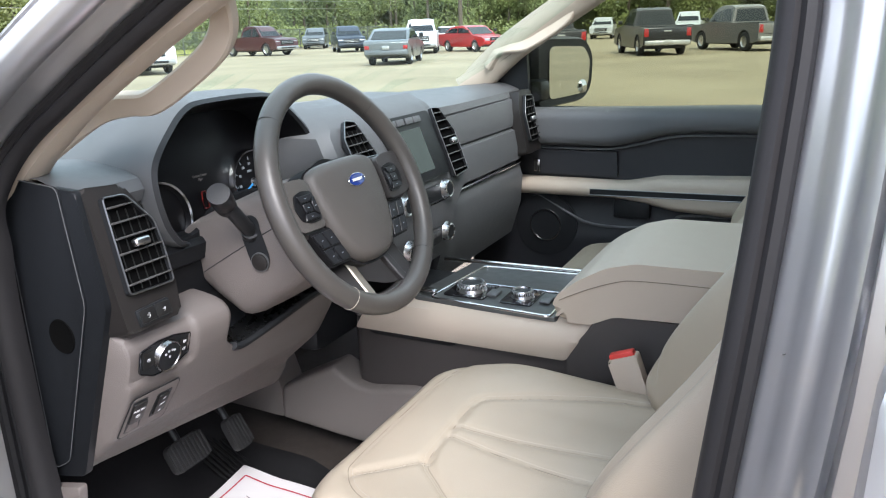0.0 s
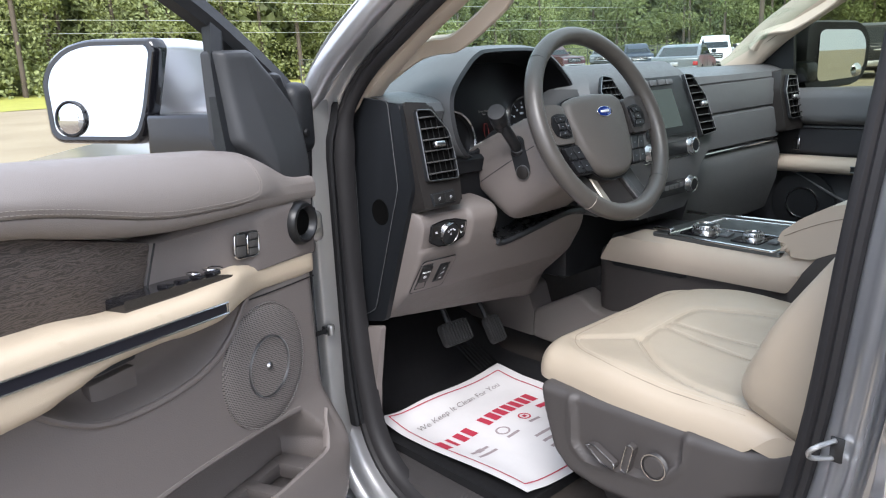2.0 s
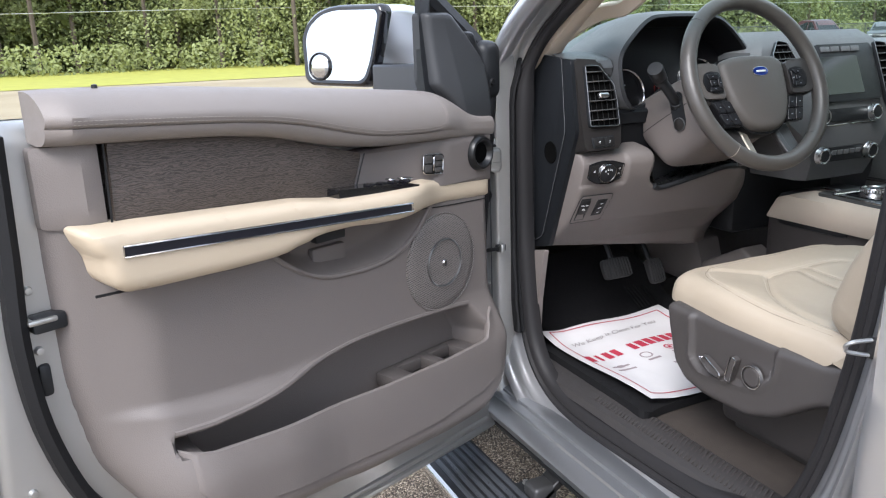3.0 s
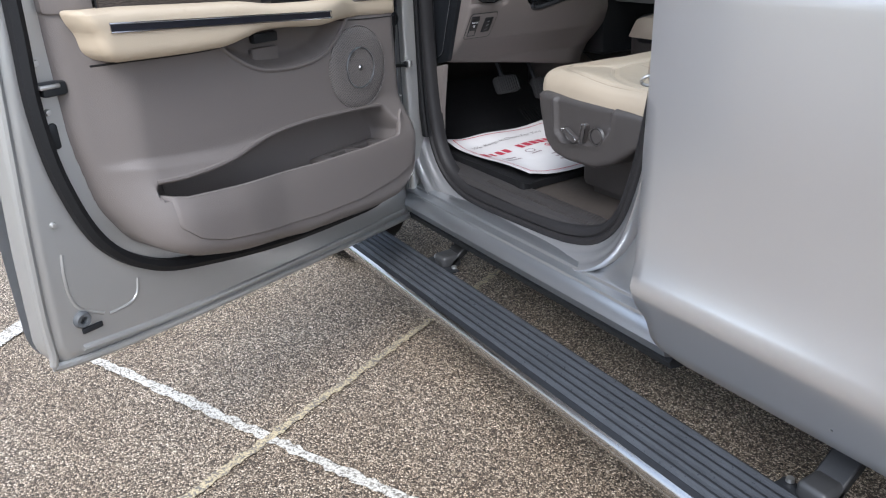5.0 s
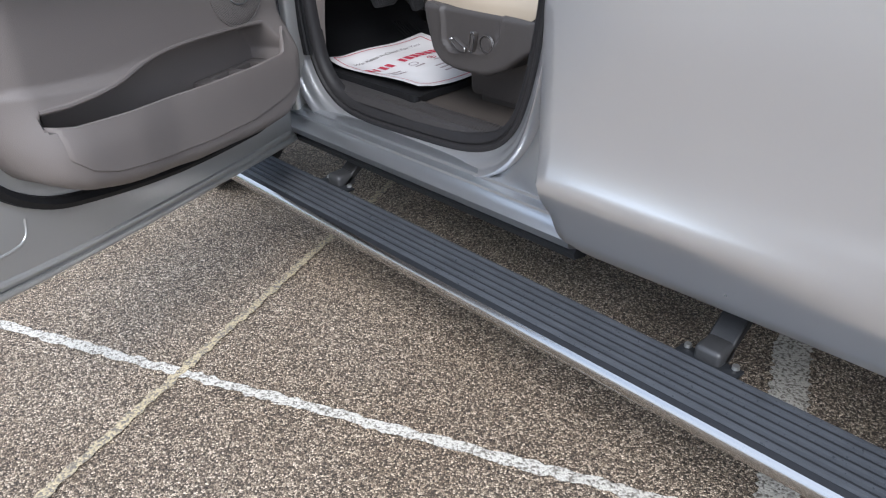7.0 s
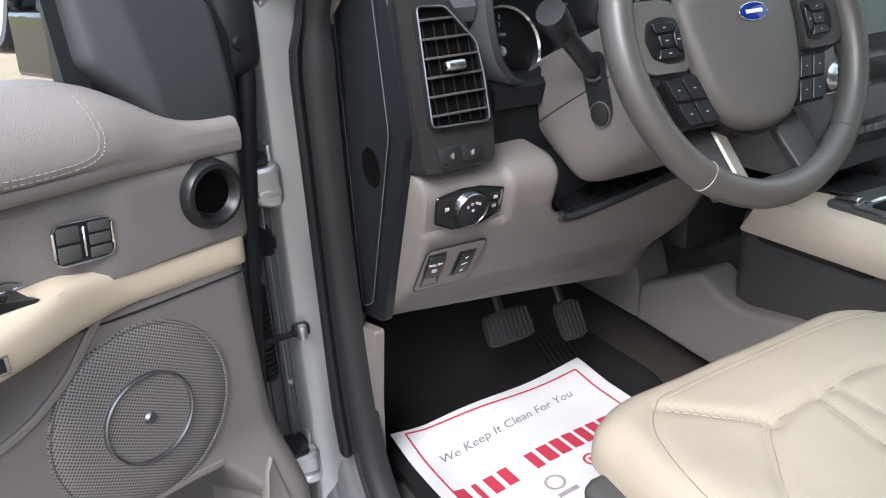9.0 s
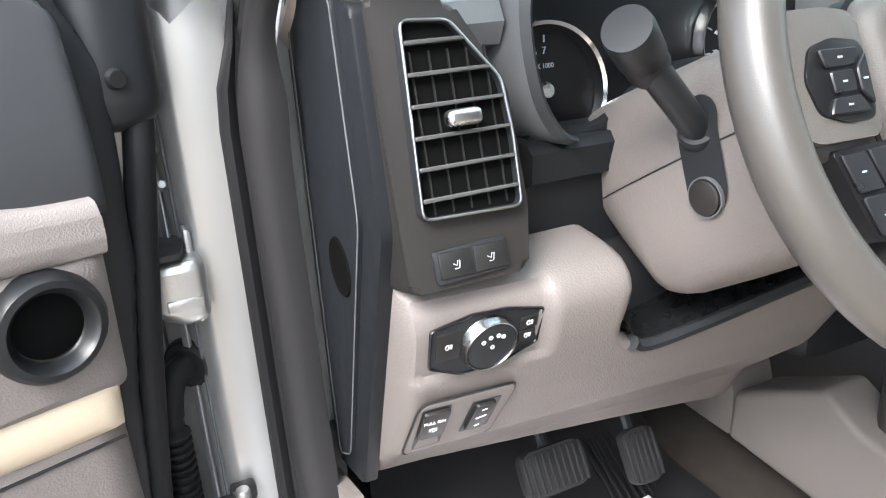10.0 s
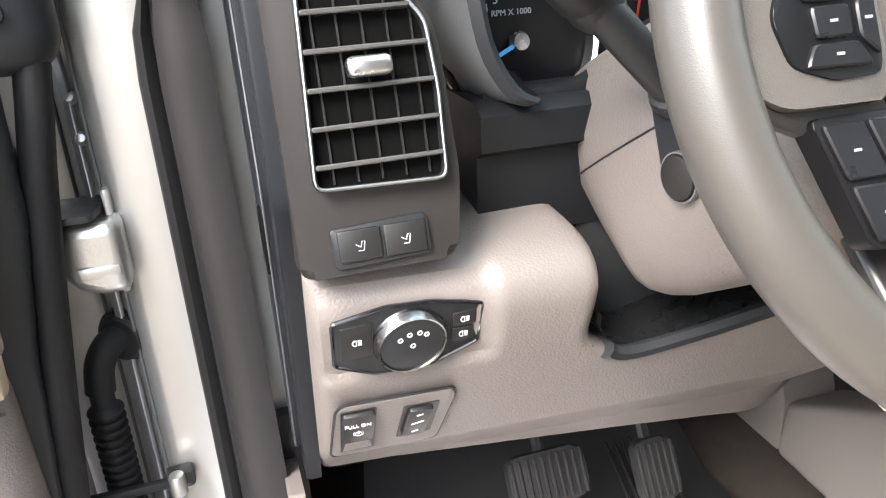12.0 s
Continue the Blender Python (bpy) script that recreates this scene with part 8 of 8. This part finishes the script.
for x, y in rng_line:
    for _ in range(2):
        foliage(woods, (x - 3.5 + random.uniform(-2, 2) if y > -80 else x + random.uniform(-2, 2), y + random.uniform(-2, 2) if y > -80 else y + 4, random.uniform(0.5, 1.2)), (1.9, 1.9, 1.3), 200, 0.15, 0)
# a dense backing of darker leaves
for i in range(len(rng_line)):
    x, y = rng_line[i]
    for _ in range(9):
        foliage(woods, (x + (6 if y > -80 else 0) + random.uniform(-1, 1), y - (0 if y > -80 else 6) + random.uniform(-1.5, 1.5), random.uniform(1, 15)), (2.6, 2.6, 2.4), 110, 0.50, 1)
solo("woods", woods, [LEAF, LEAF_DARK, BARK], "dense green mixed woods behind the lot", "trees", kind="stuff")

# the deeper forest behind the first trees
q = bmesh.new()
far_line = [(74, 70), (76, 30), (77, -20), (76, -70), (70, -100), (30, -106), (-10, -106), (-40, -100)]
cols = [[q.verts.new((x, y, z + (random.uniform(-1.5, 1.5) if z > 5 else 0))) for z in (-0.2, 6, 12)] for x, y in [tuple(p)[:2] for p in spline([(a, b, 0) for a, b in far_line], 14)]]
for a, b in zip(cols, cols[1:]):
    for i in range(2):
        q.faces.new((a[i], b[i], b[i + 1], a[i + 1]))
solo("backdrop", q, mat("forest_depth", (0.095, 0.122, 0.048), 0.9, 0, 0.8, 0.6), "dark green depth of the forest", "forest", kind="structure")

pole = thing("utility_pole", (57, -13.5, 0), "weathered wooden utility pole by the road", "utility pole", "utility poles")
part("mast", sweep([(57, -13.5, -0.1), (57, -13.5, 9.5)], circle(0.16, 10), False, (0, 1, 0)), BARK, pole)
part("crossarm", box((57, -13.5, 8.9), (0.12, 2.2, 0.12), 0.01), BARK, pole)
for z0 in (4.2, 5.1, 6.6, 8.95):
    wires = thing("overhead_wire", (57, -13.5, z0), "thin grey overhead wire", "cable", "overhead wires")
    part("strand", tube(spline([(57, 60, z0 + 0.1), (57, 20, z0 - 0.25), (57, -13.5, z0), (57, -50, z0 - 0.2), (57, -90, z0)], 6), 0.025, 5), SATIN, wires)
copy_thing(pole, pose(24, -52, 0))
copy_thing(pole, pose(57, 36, 0))

GALV = mat("galvanized_wire", (0.10, 0.105, 0.10), 0.5, 0.5, 0.1, 5)
fence = thing("chain_link_fence", (47, -33, 0), "grey chain-link fence on the grass", "fence", kind="structure")
fpt = lambda u: Vector((46 - 6 * u, -28.5 - 40 * u, 0))
nposts = 14
for i in range(nposts):
    p = fpt(i / (nposts - 1))
    part("post", tube([p, p + Vector((0, 0, 1.75))], 0.045, 8), GALV, fence)
for z0 in (1.70, 0.10):
    part("rail", tube([fpt(0) + Vector((0, 0, z0)), fpt(1) + Vector((0, 0, z0))], 0.03, 6), GALV, fence)
wire = bmesh.new()
for i in range(250):
    for d in (1, -1):
        u0 = i / 250
        u1 = u0 + d * 1.6 / 40.4
        if 0 <= u1 <= 1:
            tube([fpt(u0) + Vector((0, 0, 0.1)), fpt(u1) + Vector((0, 0, 1.7))], 0.012, 3, bm=wire)
part("mesh", wire, GALV, fence, "wire mesh")

TYRE = mat("tyre_rubber", (0.018, 0.018, 0.018), 0.8, 0, 0.2, 20)
CAR_GLASS = mat("car_glass", (0.014, 0.018, 0.020), 0.12, 0, 0.1, 3, spec=0.45)
LAMP_RED = mat("red_lamp", (0.35, 0.02, 0.02), 0.2)
LAMP_CLEAR = mat("clear_lamp", (0.42, 0.42, 0.42), 0.25, 0.5)

SHAPES = {
    "pickup": dict(length=5.6, width=1.95, body=[(-2.8, 0.55), (-2.82, 1.15), (-0.75, 1.18), (-0.7, 1.2), (1.2, 1.22), (1.4, 1.18), (2.55, 1.10), (2.78, 0.95), (2.8, 0.5), (2.3, 0.42), (-2.4, 0.45)],
                   cabin=[(-0.72, 1.18), (-0.60, 1.80), (-0.35, 1.90), (0.45, 1.90), (0.75, 1.82), (1.35, 1.20)], axles=(-1.75, 1.75), r=0.40),
    "suv": dict(length=4.7, width=1.9, body=[(-2.35, 0.5), (-2.38, 1.05), (-2.25, 1.15), (1.1, 1.12), (2.15, 1.0), (2.35, 0.8), (2.35, 0.45), (-2.2, 0.42)],
                cabin=[(-2.25, 1.12), (-2.0, 1.62), (-1.7, 1.72), (0.1, 1.72), (0.4, 1.66), (1.15, 1.12)], axles=(-1.4, 1.4), r=0.36),
    "sedan": dict(length=4.8, width=1.84, body=[(-2.4, 0.45), (-2.42, 0.95), (-2.2, 1.02), (-1.5, 1.02), (1.0, 0.95), (2.1, 0.82), (2.4, 0.65), (2.4, 0.35), (-2.3, 0.34)],
                  cabin=[(-1.85, 1.00), (-1.1, 1.38), (-0.7, 1.45), (0.0, 1.45), (0.3, 1.40), (1.1, 0.94)], axles=(-1.4, 1.4), r=0.33)}


def inset(poly, k):
    """The polygon drawn in towards its middle."""
    c = sum((Vector(p) for p in poly), Vector((0, 0, 0))) / len(poly)
    return [c + (Vector(p) - c) * k for p in poly]


def pane(name, poly, out, material, parent, label):
    """A thin pane that follows a polygon, standing a little proud of it."""
    poly = [Vector(p) for p in poly]
    n = (poly[1] - poly[0]).cross(poly[2] - poly[0]).normalized()
    n = n if n.dot(Vector(out)) > 0 else -n
    return part(name, loft([[p - n * 0.02 for p in poly], [p + n * 0.012 for p in poly]]), material, parent, label)


def vehicle(kind, name, colour, at, heading, label):
    s = SHAPES[kind]
    paint = mat(name + "_paint", colour, 0.30, 0.1, 0.05, 2, coat=0.4, spec=0.4)
    v = thing(name, at, label, "car" if kind != "pickup" else "pickup truck", "parked vehicles", m=pose(*at, 0, 0, heading))
    m = basis((0, 0, 0), (1, 0, 0), (0, 0, 1))
    w, r = s["width"], s["r"]
    hw, L = w / 2, s["length"] / 2
    # side outline with both wheel arches let in
    top = [p for p in rounded(s["body"], 0.10) if p[1] > 0.60]
    low = []
    for x in sorted(s["axles"], reverse=True):
        low += [(x + r * 1.22 * math.cos(k), r + r * 1.22 * math.sin(k)) for k in np.linspace(-0.15, math.pi + 0.15, 11)]
    outline = top + [(L - 0.02, 0.42)] + low + [(-L + 0.02, 0.44)]
    part("body", prism(outline, w, m @ Matrix.Translation((0, 0, -w / 2)), 0.05, 2), paint, v)
    part("chassis", box((0, 0, 0.42), (s["length"] - 0.7, w - 0.30, 0.30), 0.05), BLACK, v, "dark underside")
    # cabin with its panes
    yy = lambda z: hw - 0.05 - 0.20 * smooth(1.0, 1.9, z)
    cab = s["cabin"]
    rings = [[(x, sg * yy(z) * f, z + (0.03 if f < 0.9 and z > cab[0][1] + 0.4 else 0)) for x, z in cab] for sg, f in ((-1, 1.0), (-1, 0.7), (1, 0.0), (1, 0.7), (1, 1.0))]
    cabin = part("cabin", loft(rings), paint, v)
    for sg in (-1, 1):
        split = 0.35 if kind == "pickup" else -0.35
        lo, hi = cab[0][1] + 0.06, max(z for _, z in cab) - 0.12
        rear, front = cab[0][0] + 0.14, cab[-1][0] - 0.20
        rtop, ftop = cab[1][0] + 0.16, cab[-2][0] - 0.10
        for xs in (((rear, lo), (split - 0.04, lo), (split - 0.04, hi), (rtop, hi)), ((split + 0.04, lo), (front, lo), (ftop, hi), (split + 0.04, hi))):
            pane("side_window", [(x, sg * yy(z), z) for x, z in xs], (0, sg, 0), CAR_GLASS, cabin, "dark side window")
        part("side_mirror", box((cab[-1][0] - 0.25, sg * (hw + 0.10), cab[0][1] + 0.16), (0.10, 0.20, 0.17), 0.04), BLACK, v)
    for e0, e1, out in ((cab[0], cab[1], (-1, 0, 0.4)), (cab[-1], cab[-2], (1, 0, 0.6))):
        quad = [(e0[0], -yy(e0[1]), e0[1]), (e0[0], yy(e0[1]), e0[1]), (e1[0], yy(e1[1]), e1[1]), (e1[0], -yy(e1[1]), e1[1])]
        pane("windscreen", inset(quad, 0.86), out, CAR_GLASS, cabin, "dark glass")
    for x in s["axles"]:
        for sg in (-1, 1):
            road_wheel(v, (x, sg * (hw - 0.13), r), r, 0.24, TYRE, SATIN)
    zl = s["body"][1][1]
    if kind == "pickup":
        part("bed", box((-1.76, 0, 1.165), (1.90, w - 0.34, 0.04), 0.01), BLACK, v, "dark open bed")
        part("tailgate_line", box((-2.815, 0, 0.72), (0.012, w - 0.5, 0.02), 0.004), BLACK, v)
        part("tailgate_mark", box((-2.822, 0, 0.98), (0.010, 0.30, 0.05), 0.004), SATIN, v)
    for sg in (-1, 1):
        part("tail_light", box((-L + 0.02, sg * (hw - 0.12), zl - 0.22), (0.08, 0.20, 0.34 if kind != "sedan" else 0.16), 0.03), LAMP_RED, v, "red tail light")
        part("headlight", box((L - 0.09, sg * (hw - 0.22), zl - 0.30), (0.14, 0.36, 0.18), 0.04), LAMP_CLEAR, v, "clear headlight")
        part("door_seam", box((-0.1 if kind != "pickup" else 0.35, sg * (hw + 0.001), 0.80), (0.014, 0.006, 0.60), 0), BLACK, v)
    part("bumper", box((-L - 0.03, 0, 0.52), (0.14, w - 0.1, 0.20), 0.05), LAMP_CLEAR if kind == "pickup" else paint, v)
    part("bumper", box((L + 0.02, 0, 0.50), (0.14, w - 0.1, 0.22), 0.05), LAMP_CLEAR if kind == "pickup" else paint, v)
    part("lower_grille", box((L + 0.06, 0, 0.50), (0.08, w - 0.7, 0.10), 0.02), BLACK, v, "dark lower opening")
    grille = part("grille", box((L - 0.01, 0, zl - 0.30), (0.08, w - 0.85, 0.28), 0.03), BLACK, v, "dark grille")
    for k in (-0.06, 0.03):
        part("grille_bar", box((L + 0.035, 0, zl - 0.29 + k), (0.02, w - 0.95, 0.025), 0.006), SATIN, grille)
    part("number_plate", box((-L - 0.10, 0, 0.56 if kind == "pickup" else 0.72), (0.02, 0.30, 0.15), 0.01), LAMP_CLEAR, v)
    return v


vehicle("pickup", "white_truck", (0.75, 0.76, 0.78), (25.5, -22.6, 0), 150, "white pickup truck parked by the grass")
vehicle("pickup", "maroon_truck", (0.065, 0.018, 0.020), (34, -41, 0), 170, "maroon pickup truck facing the lot")
vehicle("suv", "grey_crossover", (0.10, 0.11, 0.12), (40, -56, 0), 120, "dark grey sport utility vehicle")
vehicle("suv", "navy_crossover", (0.018, 0.027, 0.045), (29.8, -45.5, 0), 130, "dark blue sport utility vehicle")
vehicle("sedan", "grey_sedan", (0.125, 0.135, 0.142), (16.2, -28.6, 0), -70, "grey sedan seen from behind")
vehicle("pickup", "white_pickup", (0.78, 0.79, 0.80), (21.2, -40.5, 0), 115, "white pickup truck facing the camera side")
vehicle("sedan", "white_sedan", (0.75, 0.75, 0.76), (27, -56, 0), 110, "white sedan in the far row")
vehicle("sedan", "red_sedan", (0.40, 0.02, 0.02), (18.3, -41.5, 0), 150, "red sedan in the far row")
vehicle("pickup", "black_truck", (0.012, 0.013, 0.016), (9.7, -30.2, 0), -62, "black pickup truck behind the mirror")
vehicle("suv", "silver_crossover", (0.45, 0.46, 0.46), (17, -66, 0), 100, "silver sport utility vehicle far off")
vehicle("pickup", "black_pickup", (0.012, 0.013, 0.017), (6.3, -33.8, 0), -64, "black pickup truck seen from behind")
vehicle("pickup", "pale_pickup", (0.55, 0.57, 0.58), (9.2, -62, 0), 95, "pale pickup truck in the far row")
vehicle("pickup", "grey_pickup", (0.16, 0.155, 0.15), (2.8, -36.4, 0), -52, "grey pickup truck seen from behind")
